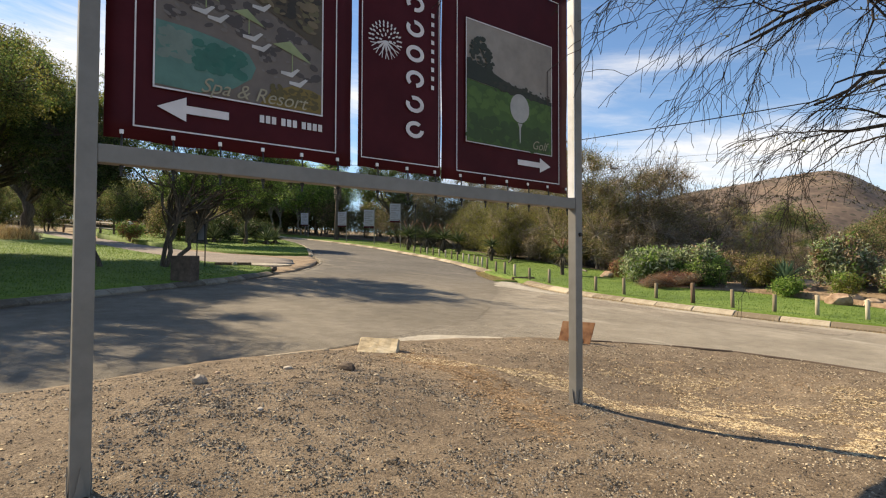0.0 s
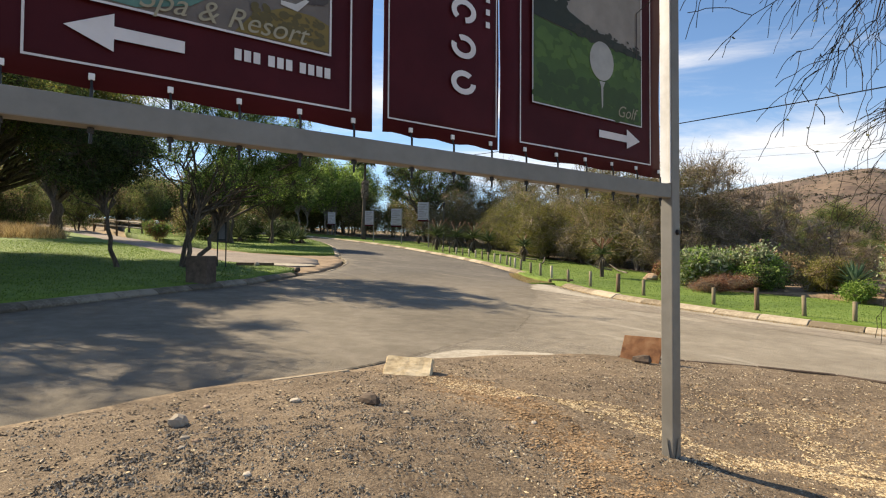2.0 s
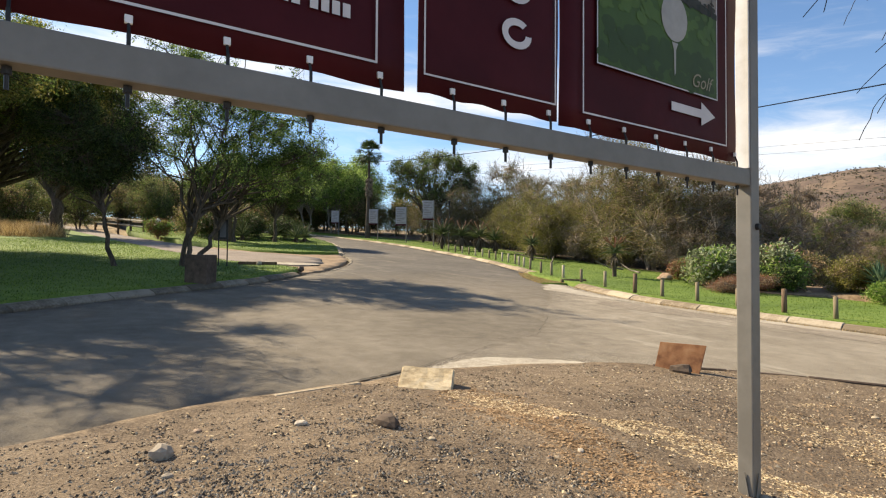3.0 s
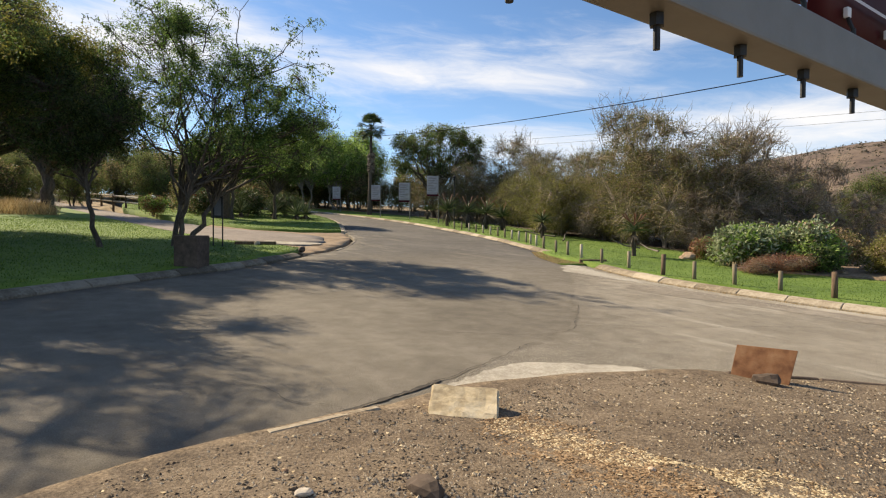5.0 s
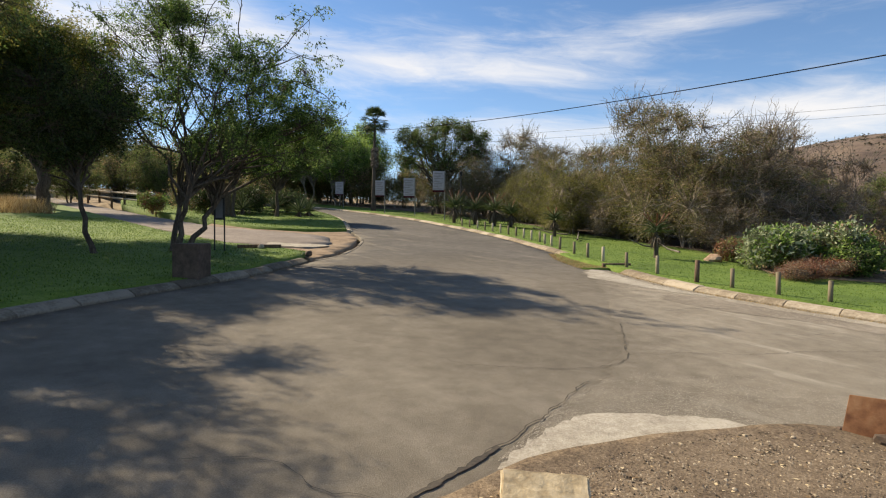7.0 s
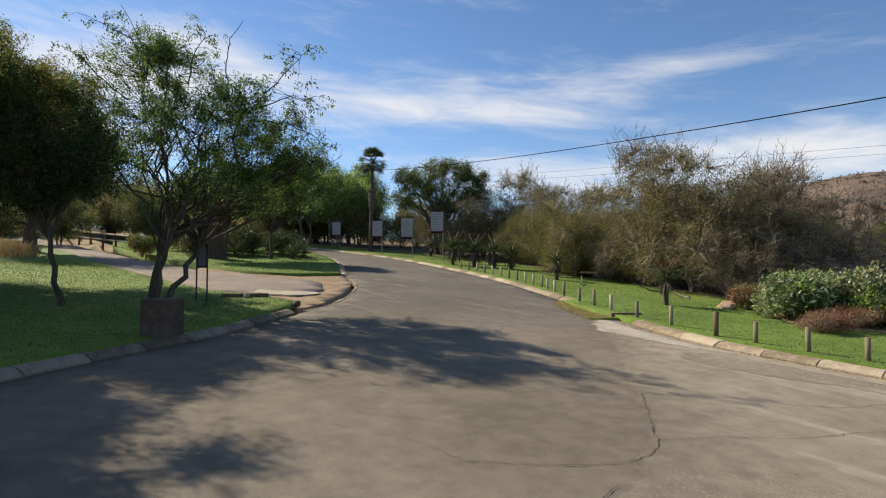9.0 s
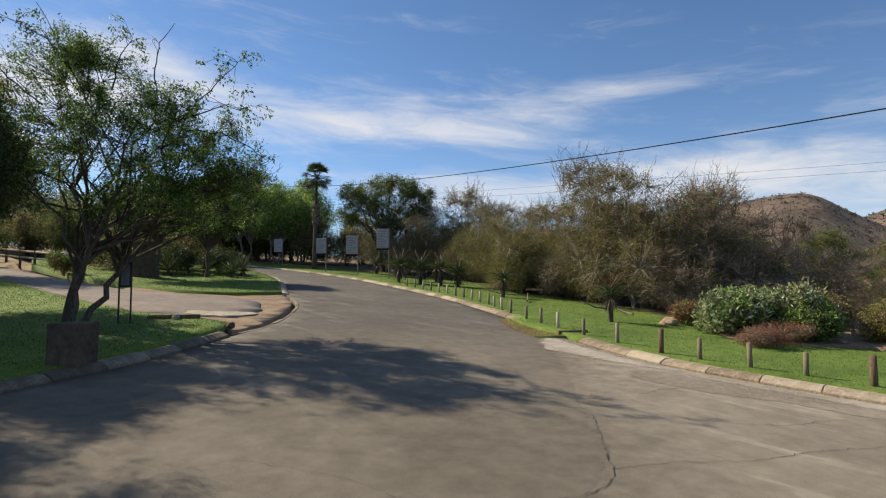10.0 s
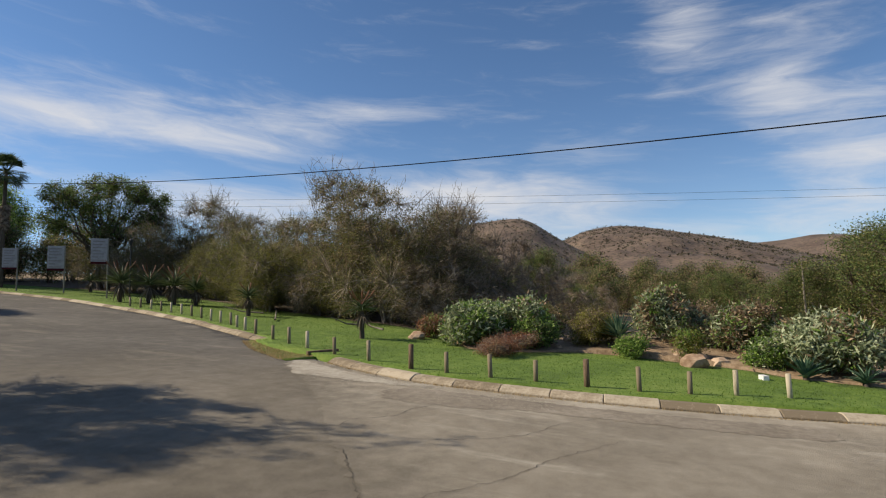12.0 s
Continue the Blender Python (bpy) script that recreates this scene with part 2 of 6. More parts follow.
SOIL_RED = material("red_soil", ((0.14, 0.091, 0.053), (0.24, 0.166, 0.101), (0.34, 0.248, 0.162)), 14, 1.0, 0.95, 0.7, detail=9)
BLOCK = material("tan_concrete", ((0.40, 0.305, 0.18), (0.57, 0.455, 0.285), (0.67, 0.565, 0.39)), 16, 3, 0.92, 0.5, detail=10)
BOARD = material("faded_white_board", ((0.28, 0.27, 0.28), (0.34, 0.33, 0.34), (0.39, 0.38, 0.39)), 8, 2, 0.6, 0)
DRY = material("dry_veld", ((0.17, 0.115, 0.065), (0.28, 0.20, 0.115), (0.38, 0.29, 0.17)), 7, 0.12, 0.95, 0.5)
PATH = material("orange_path_soil", ((0.17, 0.102, 0.050), (0.27, 0.170, 0.088), (0.37, 0.252, 0.143)), 20, 3, 0.95, 0, islands=0.4)
GRAVEL = material("gravel_stones", ((0.065, 0.049, 0.033), (0.165, 0.128, 0.088), (0.43, 0.352, 0.25)), 30, 3, 0.9, 0, islands=0.5)
GRAVEL_GREY = material("grey_gravel_stones", ((0.060, 0.049, 0.037), (0.135, 0.113, 0.087), (0.31, 0.268, 0.21)), 30, 3, 0.9, 0, islands=0.5)
CHIPS = material("dry_leaf_litter", ((0.20, 0.13, 0.066), (0.40, 0.29, 0.16), (0.62, 0.49, 0.30)), 20, 3, 0.85, 0, islands=0.5)
TURF = material("turf", ((0.062, 0.108, 0.012), (0.108, 0.178, 0.021), (0.175, 0.235, 0.044)), 22, 0.4, 0.9, 0.7, detail=10)
BLADE = leafy("grass_blades", (0.062, 0.114, 0.012), (0.113, 0.195, 0.024), (0.18, 0.258, 0.048), 0.4)
STRAW = leafy("straw_blades", (0.260, 0.180, 0.080), (0.400, 0.280, 0.130), (0.520, 0.390, 0.200), 0.3)
DRIVE = material("worn_drive", ((0.14, 0.112, 0.09), (0.20, 0.163, 0.135), (0.27, 0.225, 0.19)), 30, 0.5, 0.9, 0.3)
GALV = material("grey_painted_steel", ((0.185, 0.172, 0.148), (0.208, 0.194, 0.168), (0.23, 0.215, 0.188)), 12, 1.5, 0.5, 0.05, metal=0.1)
WHITE = material("white_paint", ((0.68, 0.67, 0.64), (0.78, 0.77, 0.75), (0.84, 0.83, 0.82)), 12, 2, 0.5, 0.05)
BLACK = material("black_steel", ((0.012, 0.012, 0.012), (0.02, 0.02, 0.02), (0.035, 0.034, 0.032)), 20, 3, 0.5, 0.05)
CABLE = material("dull_black_sheath", ((0.008, 0.008, 0.008), (0.012, 0.012, 0.012), (0.018, 0.018, 0.018)), 20, 3, 0.95, 0, spec=0.05)
RAIL = material("pale_timber_rail", ((0.34, 0.29, 0.21), (0.48, 0.42, 0.32), (0.60, 0.54, 0.43)), 10, 2, 0.85, 0.3)
MAROON = material("maroon_vinyl", ((0.052, 0.006, 0.009), (0.064, 0.008, 0.011), (0.078, 0.010, 0.014)), 3, 1.3, 0.5, 0.10, trans=0.06, relief_scale=3.5, spec=0.12)
PRINT = material("white_print", ((0.60, 0.56, 0.55), (0.66, 0.62, 0.61), (0.70, 0.67, 0.66)), 8, 2, 0.55, 0)
WOOD = material("weathered_pole", ((0.20, 0.16, 0.10), (0.33, 0.28, 0.19), (0.46, 0.40, 0.29)), 14, 2, 0.85, 0.4, per_piece=0.5, stretch=(6, 6, 0.8))
WOOD_DARK = material("treated_pole", ((0.08, 0.05, 0.03), (0.14, 0.09, 0.055), (0.22, 0.15, 0.09)), 14, 2, 0.85, 0.4, stretch=(6, 6, 0.8))
RUST = material("rusty_board", ((0.17, 0.068, 0.028), (0.30, 0.135, 0.058), (0.40, 0.21, 0.10)), 9, 2.5, 0.8, 0.3, detail=9)
ROCK = material("sandstone", ((0.24, 0.15, 0.09), (0.38, 0.26, 0.17), (0.50, 0.37, 0.26)), 7, 1.5, 0.9, 0.6, per_piece=0.3)
STONE = material("pale_stone", ((0.32, 0.27, 0.21), (0.45, 0.39, 0.31), (0.56, 0.5, 0.42)), 14, 3, 0.9, 0.5, per_piece=0.3)
PLINTH = material("brown_plinth", ((0.06, 0.042, 0.03), (0.10, 0.07, 0.05), (0.14, 0.10, 0.072)), 14, 2, 0.9, 0.3)
LITTER = material("dark_leaf_litter", ((0.045, 0.032, 0.02), (0.085, 0.062, 0.04), (0.15, 0.11, 0.07)), 22, 0.8, 0.95, 0.9, detail=10)
BARK = material("bark", ((0.04, 0.03, 0.022), (0.085, 0.066, 0.05), (0.15, 0.12, 0.095)), 16, 2, 0.95, 0.7, stretch=(3, 3, 0.7))
BARK_DARK = material("dark_bark", ((0.022, 0.018, 0.014), (0.048, 0.039, 0.031), (0.085, 0.07, 0.056)), 16, 2, 0.95, 0.5, stretch=(3, 3, 0.7), spec=0.15)
BARK_GREY = material("grey_bark", ((0.105, 0.088, 0.07), (0.19, 0.162, 0.13), (0.29, 0.25, 0.205)), 16, 2, 0.95, 0.5, stretch=(3, 3, 0.7))
TWIG = material("dry_twigs", ((0.145, 0.109, 0.078), (0.27, 0.211, 0.155), (0.41, 0.335, 0.257)), 6, 1, 0.95, 0, islands=0.4)
LEAF_MID = leafy("leaf_mid_green", (0.047, 0.083, 0.020), (0.097, 0.159, 0.040), (0.175, 0.250, 0.070))
LEAF_DARK = leafy("leaf_dark_green", (0.026, 0.043, 0.015), (0.052, 0.082, 0.026), (0.095, 0.130, 0.044), 0.35)
LEAF_LIME = leafy("leaf_light_green", (0.153, 0.255, 0.051), (0.269, 0.408, 0.089), (0.435, 0.562, 0.153), 0.6)
LEAF_OLIVE = leafy("leaf_olive", (0.080, 0.087, 0.026), (0.152, 0.157, 0.049), (0.246, 0.239, 0.087))
LEAF_BROWN = leafy("leaf_brown", (0.165, 0.110, 0.060), (0.30, 0.208, 0.116), (0.44, 0.325, 0.188), 0.55)
LEAF_GOLD = leafy("leaf_yellow_olive", (0.115, 0.121, 0.024), (0.203, 0.203, 0.043), (0.311, 0.284, 0.074))
LEAF_SILVER = leafy("leaf_silver_green", (0.135, 0.168, 0.082), (0.285, 0.335, 0.18), (0.50, 0.54, 0.34), 0.35)
LEAF_FRESH = leafy("leaf_fresh_green", (0.082, 0.155, 0.026), (0.164, 0.273, 0.051), (0.273, 0.382, 0.091))
FLOWER = leafy("dried_flowers", (0.135, 0.090, 0.049), (0.240, 0.166, 0.096), (0.35, 0.255, 0.155), 0.2)
REDDISH = leafy("red_brown_ground_cover", (0.162, 0.057, 0.030), (0.270, 0.108, 0.057), (0.378, 0.176, 0.095), 0.2)
ALOE = leafy("aloe_leaf", (0.058, 0.085, 0.039), (0.117, 0.150, 0.072), (0.195, 0.227, 0.117), 0.1)
ALOE_RED = leafy("aloe_flower", (0.12, 0.05, 0.028), (0.19, 0.08, 0.045), (0.27, 0.125, 0.072), 0.15)
ALOE_DEAD = leafy("dead_aloe_leaf", (0.100, 0.075, 0.050), (0.180, 0.140, 0.100), (0.270, 0.215, 0.155), 0.1)
AGAVE = leafy("agave_leaf", (0.050, 0.100, 0.060), (0.090, 0.170, 0.100), (0.150, 0.240, 0.150), 0.1)
HILL = material("hill_scrub", ((0.074, 0.051, 0.039), (0.128, 0.089, 0.066), (0.195, 0.140, 0.098)), 0.16, 0.02, 0.95, 0, detail=14, spots=(0.20, 0.30, (0.062, 0.052, 0.034)))
HILL_SCRUB = leafy("hill_bushes", (0.040, 0.040, 0.022), (0.070, 0.064, 0.036), (0.105, 0.088, 0.052), 0.1)


# ---------------------------------------------------------------- mesh helpers
def part(name, bm, mat, parent=None, label=""):
    me = bpy.data.meshes.new(name)
    bm.to_mesh(me)
    bm.free()
    me.materials.append(mat)
    ob = new(name, me)
    ob.parent = parent
    if label:
        ob["label"] = label
    return ob


def quick(name, verts, faces, mat, parent=None, label="", smooth=False):
    """A mesh from arrays; all faces have as many corners."""
    me = bpy.data.meshes.new(name)
    v = np.asarray(verts, dtype=np.float32)
    f = np.asarray(faces, dtype=np.int32)
    me.vertices.add(len(v))
    me.vertices.foreach_set("co", v.ravel())
    me.loops.add(f.size)
    me.loops.foreach_set("vertex_index", f.ravel())
    me.polygons.add(len(f))
    me.polygons.foreach_set("loop_start", np.arange(0, f.size, f.shape[1], dtype=np.int32))
    me.polygons.foreach_set("use_smooth", np.full(len(f), smooth))
    me.update(calc_edges=True)
    me.materials.append(mat)
    ob = new(name, me)
    ob.parent = parent
    if label:
        ob["label"] = label
    return ob


def empty(name, x, y, z, label, category, group="", kind="", rz=0.0):
    ob = new(name)
    ob.matrix_world = pose(x, y, z, 0, 0, rz)
    return tagged(ob, label, category, group, kind)


def box(bm, cx, cy, cz, sx, sy, sz, bevel=0.0, rot=None):
    m = Matrix.Translation((cx, cy, cz)) @ (rot if rot else Matrix.Identity(4)) @ Matrix.Diagonal((sx, sy, sz, 1))
    got = bmesh.ops.create_cube(bm, size=1.0, matrix=m)
    if bevel:
        edges = list({e for v in got["verts"] for e in v.link_edges})
        bmesh.ops.bevel(bm, geom=edges, offset=bevel, segments=2, affect="EDGES", profile=0.6)
    return bm


def cyl(bm, a, b, r0, r1=None, sides=12, cap=True):
    a, b = Vector(a), Vector(b)
    q = (b - a).to_track_quat("Z", "Y").to_matrix().to_4x4()
    bmesh.ops.create_cone(bm, cap_ends=cap, segments=sides, radius1=r0, radius2=r0 if r1 is None else r1, depth=(b - a).length, matrix=Matrix.Translation((a + b) / 2) @ q)
    return bm


def smooth_line(pts, step=0.5):
    """A smooth curve through the points, at even steps."""
    p = [Vector((*q, 0)) for q in pts]
    p = [2 * p[0] - p[1]] + p + [2 * p[-1] - p[-2]]
    fine = []
    for i in range(1, len(p) - 2):
        a, b, c, d = p[i - 1:i + 3]
        for k in range(24):
            t = k / 24
            fine.append(0.5 * (2 * b + (c - a) * t + (2 * a - 5 * b + 4 * c - d) * t * t + (3 * b - a - 3 * c + d) * t ** 3))
    fine.append(p[-2])
    out, left = [fine[0].copy()], step
    for a, b in zip(fine, fine[1:]):
        seg = (b - a).length
        while seg >= left and seg > 1e-9:
            a = a + (b - a) * (left / seg)
            out.append(a.copy())
            seg = (b - a).length
            left = step
        left -= seg
    return [(v.x, v.y) for v in out]


def offset(line, d):
    """The line moved d to its left."""
    out = []
    for i, (x, y) in enumerate(line):
        a, b = line[max(0, i - 1)], line[min(len(line) - 1, i + 1)]
        dx, dy = b[0] - a[0], b[1] - a[1]
        l = math.hypot(dx, dy) or 1
        out.append((x - dy / l * d, y + dx / l * d))
    return out


def inside(poly, xs, ys):
    px, py = np.array([p[0] for p in poly]), np.array([p[1] for p in poly])
    ok = np.zeros(len(xs), bool)
    for i in range(len(poly)):
        j = i - 1
        with np.errstate(divide="ignore", invalid="ignore"):
            cut = ((py[i] > ys) != (py[j] > ys)) & (xs < (px[j] - px[i]) * (ys - py[i]) / (py[j] - py[i]) + px[i])
        ok ^= cut
    return ok


def patch(name, poly, step, zf, mat, skirt=0.12):
    """A sheet of ground inside an outline, following zf, with a skirt down at its rim."""
    from_edge = [Vector(p) for p in poly]
    xs, ys = np.meshgrid(np.arange(min(p[0] for p in poly), max(p[0] for p in poly), step), np.arange(min(p[1] for p in poly), max(p[1] for p in poly), step))
    xs, ys = xs.ravel(), ys.ravel()
    ok = inside(poly, xs, ys)
    pts = from_edge + [Vector((x, y)) for x, y in zip(xs[ok], ys[ok])]
    n = len(poly)
    from mathutils import geometry
    v2, _, faces, *_ = geometry.delaunay_2d_cdt(pts, [(i, (i + 1) % n) for i in range(n)], [], 1, 1e-4)
    bm = bmesh.new()
    vs = [bm.verts.new((v.x, v.y, zf(v.x, v.y))) for v in v2]
    for f in faces:
        try:
            fc = bm.faces.new([vs[i] for i in f])
            fc.smooth = True
        except ValueError:
            pass
    bmesh.ops.recalc_face_normals(bm, faces=bm.faces)
    if bm.faces and sum(f.normal.z for f in bm.faces) < 0:
        bmesh.ops.reverse_faces(bm, faces=bm.faces)
    if skirt:
        rim = [e for e in bm.edges if e.is_boundary]
        got = bmesh.ops.extrude_edge_only(bm, edges=rim)
        for v in (g for g in got["geom"] if isinstance(g, bmesh.types.BMVert)):
            v.co.z -= skirt
    loose = [v for v in bm.verts if not v.link_faces]
    bmesh.ops.delete(bm, geom=loose, context="VERTS")
    ob = part(name, bm, mat)
    return tagged(ob, kind="structure")


def scatter(poly, n, rng):
    x0, x1, y0, y1 = min(p[0] for p in poly), max(p[0] for p in poly), min(p[1] for p in poly), max(p[1] for p in poly)
    out = np.zeros((0, 2))
    while len(out) < n:
        q = rng.uniform((x0, y0), (x1, y1), (n * 2, 2))
        out = np.vstack((out, q[inside(poly, q[:, 0], q[:, 1])]))
    return out[:n]


def blades(name, poly, n, zf, mat, seed, tall=(0.03, 0.07), wide=0.009, label=""):
    """Grass as one object: a bent triangle a blade."""
    rng = np.random.RandomState(seed)
    q = scatter(poly, n, rng)
    z = np.array([zf(x, y) for x, y in q])
    base = np.column_stack((q, z - 0.004))
    a, h = rng.uniform(0, 6.283, n), rng.uniform(*tall, n)
    side = np.column_stack((np.cos(a), np.sin(a), np.zeros(n))) * wide
    tip = base + np.column_stack((rng.normal(0, 0.45, n) * h, rng.normal(0, 0.45, n) * h, h))
    v = np.stack((base - side, base + side, tip), 1).reshape(-1, 3)
    return tagged(quick(name, v, np.arange(3 * n).reshape(-1, 3), mat), label, "grass", kind="stuff")


# ---------------------------------------------------------------- plants
def tube(V, F, pts, radii, sides=6):
    base = len(V)
    for i, p in enumerate(pts):
        d = (pts[min(i + 1, len(pts) - 1)] - pts[max(i - 1, 0)]).normalized()
        u = d.cross(Vector((0.3, 0.9, 0.2))).normalized()
        w = d.cross(u)
        for k in range(sides):
            an = 2 * math.pi * k / sides
            V.append(p + (u * math.cos(an) + w * math.sin(an)) * radii[i])
    for i in range(len(pts) - 1):
        for k in range(sides):
            a, b = base + i * sides + k, base + i * sides + (k + 1) % sides
            F.append((a, b, b + sides, a + sides))


def bent(a, b, rng, sag=0.1, n=5, rise=0.0):
    l = (b - a).length
    out = []
    for i in range(n + 1):
        t = i / n
        p = a.lerp(b, t)
        k = math.sin(math.pi * t)
        j = l * sag * k
        out.append(p + Vector((rng.uniform(-j, j), rng.uniform(-j, j), rng.uniform(-j, j) * 0.5 + rise * l * k)))
    return out


def leaf_arrays(at, size, rng, slim=0.42, hang=0.0):
    n = len(at)
    d = rng.normal(0, 1, (n, 3))
    d[:, 2] -= hang
    d /= np.linalg.norm(d, axis=1)[:, None]
    s = np.cross(d, rng.normal(0, 1, (n, 3)))
    s /= np.linalg.norm(s, axis=1)[:, None] + 1e-9
    l = (size * rng.uniform(0.6, 1.3, n))[:, None]
    v = np.stack((at, at + d * l * 0.45 + s * l * slim * 0.5, at + d * l, at + d * l * 0.45 - s * l * slim * 0.5), 1).reshape(-1, 3)
    return v, np.arange(4 * n).reshape(-1, 4)


def plant(name, label, category, at, crowns, fork, trunk_r, limbs, twigs, leaves, leaf, leaf_mat, bark, seed, stems=1, lean=(0, 0), spread=0.12, twig_r=0.007, slim=0.42, hang=0.0, gap=0.0, shell=0.55, group="", extra=(), stem_out=0.3, whips=0):
    """A tree or shrub: stems to the fork, limbs into the crown's lobes, twigs and single leaves.
    crowns: lobes (x, y, z, rx, ry, rz) from the foot. extra: (material, share) for leaves of another colour."""
    r, g = random.Random(seed), np.random.RandomState(seed)
    root = empty(name, *at, label, category, group)
    V, F, nodes, rads = [], [], [], []
    lobes = [(Vector(c[:3]), Vector(c[3:])) for c in crowns]
    weight = [max(0.02, l[1].x * l[1].y * l[1].z) ** 0.67 for l in lobes]
    for s in range(stems):
        an = 6.283 * s / stems + r.uniform(-0.4, 0.4)
        o = trunk_r * 1.2 if stems > 1 else 0
        foot = Vector((math.cos(an) * o, math.sin(an) * o, -0.12))
        top = Vector((lean[0] + (math.cos(an) * fork * stem_out if stems > 1 else 0), lean[1] + (math.sin(an) * fork * stem_out if stems > 1 else 0), fork * r.uniform(0.85, 1.1)))
        path = bent(foot, top, r, 0.05, 6)
        rr = trunk_r / (stems ** 0.35)
        tube(V, F, path, [rr * (1.35 if i == 0 else 1 - 0.32 * i / 6) for i in range(7)], 8)
        for k in range(max(1, limbs // stems)):
            c, e = r.choices(lobes, weight)[0]
            d = Vector((r.gauss(0, 1), r.gauss(0, 1), r.gauss(0, 1))).normalized() * r.uniform(0.35, 0.85)
            end = c + Vector((d.x * e.x, d.y * e.y, d.z * e.z))
            p = bent(path[r.choice((-1, -1, -2))], end, r, 0.09, 6, 0.06)
            r0 = rr * r.uniform(0.4, 0.62)
            rd = [r0 * (1 - 0.82 * i / 6) for i in range(7)]
            tube(V, F, p, rd, 5)
            nodes += p[1:]
            rads += rd[1:]
    quick("trunk", [tuple(v) for v in V], F, bark, root, smooth=True)
    # twig tips spread over the lobes, with gaps where the noise is low
    pick = g.choice(len(lobes), twigs, p=np.array(weight) / sum(weight))
    cen, rad = np.array([tuple(l[0]) for l in lobes])[pick], np.array([tuple(l[1]) for l in lobes])[pick]
    d = g.normal(0, 1, (twigs, 3))
    d /= np.linalg.norm(d, axis=1)[:, None]
    tip = cen + d * rad * (g.uniform(0, 1, twigs) ** (1 - shell))[:, None] * g.uniform(0.8, 1.12, twigs)[:, None]
    if gap:
        f = 1.6 / max(0.4, float(rad.mean()))
        keep = np.array([noise.noise((*(Vector(t) * f + Vector((seed, 0, 0))),)) > gap - 0.45 for t in tip])
        fine = np.array([noise.noise((*(Vector(t) * f * 3.1 + Vector((0, seed, 0))),)) > gap - 0.62 for t in tip])
        tip = tip[keep & fine]
    tip = tip[tip[:, 2] > 0.04]
    nd = np.array([tuple(p) for p in nodes])
    near = nd[np.argmin(((tip[:, None, :] - nd[None]) ** 2).sum(2), 1)]
    mid = (near + tip) / 2 + g.normal(0, 0.05, tip.shape) * np.linalg.norm(tip - near, axis=1)[:, None] + np.array((0, 0, 0.03))
    n = len(tip)
    ax = tip - near
    ax /= np.linalg.norm(ax, axis=1)[:, None] + 1e-9
    u = np.cross(ax, np.array((0.37, 0.61, 0.7)))
    u /= np.linalg.norm(u, axis=1)[:, None] + 1e-9
    w = np.cross(ax, u)
    rings = []
    for p, q in ((near, 1.6), (mid, 1.0), (tip, 0.35)):
        for k in range(3):
            an = 2.0944 * k
            rings.append(p + (u * math.cos(an) + w * math.sin(an)) * twig_r * q)
    tv = np.stack(rings, 1).reshape(-1, 3)
    b = np.arange(n)[:, None] * 9
    tf = np.concatenate([np.hstack((b + i * 3 + k, b + i * 3 + (k + 1) % 3, b + (i + 1) * 3 + (k + 1) % 3, b + (i + 1) * 3 + k)) for i in (0, 1) for k in range(3)])
    tagged(quick("branchwork", tv, tf, TWIG if bark is not BARK else BARK, root), kind="stuff")
    if whips:
        # bare crooked shoots that stand out of the crown, forked once or twice
        V, F = [], []
        mass = sum((l[0] for l in lobes), Vector()) / len(lobes)
        outer = sorted((Vector(q) for q in tip), key=lambda q: -(q - mass).length + r.uniform(0, 0.8))[:whips * 3]
        for q in r.sample(outer, min(whips, len(outer))):
            d = ((q - mass).normalized() + Vector((r.gauss(0, 0.35), r.gauss(0, 0.35), 0.45 + r.gauss(0, 0.3)))).normalized()
            back = q - d * r.uniform(0.5, 1.0)
            end = q + d * r.uniform(0.15, 0.75)
            line = bent(back, end, r, 0.10, 6)
            tube(V, F, line, [twig_r * (2.0 - 1.5 * i / 6) for i in range(7)], 4)
            for k in range(4):
                a = line[r.randint(2, 5)]
                e = (d + Vector((r.gauss(0, 0.7), r.gauss(0, 0.7), r.gauss(0.1, 0.5)))).normalized() * r.uniform(0.2, 0.55)
                tube(V, F, bent(a, a + e, r, 0.12, 3), [twig_r * 1.1, twig_r * 0.9, twig_r * 0.7, twig_r * 0.4], 3)
        tagged(quick("bare_branchwork", [tuple(v) for v in V], F, bark, root), kind="stuff")
    if leaves:
        t = g.uniform(0.25, 1.05, (n, leaves, 1))
        pos = (mid[:, None] + (tip - mid)[:, None] * t + g.normal(0, spread, (n, leaves, 3))).reshape(-1, 3)
        patchy = np.array([noise.noise((t[0] * 1.9 + seed, t[1] * 1.9, t[2] * 1.9)) for t in tip]) + g.normal(0, 0.10, n) + (0.22 * tip[:, 2] / max(0.3, float(tip[:, 2].max())) if extra and extra[0][0] is FLOWER else 0)
        rank = 1 - np.argsort(np.argsort(patchy)) / max(1, n)
        who = (np.repeat(rank, leaves) + g.normal(0, 0.06, len(pos))) % 1.0
        lo = 0.0
        for mt, share in (*extra, (leaf_mat, 1.0)):
            sel = (who >= lo) & (who < (lo + share if mt is not leaf_mat else 2))
            lo += share
            v, f = leaf_arrays(pos[sel], leaf, g, slim, hang)
            tagged(quick("crown", v, f, mt, root), kind="stuff")
    return root


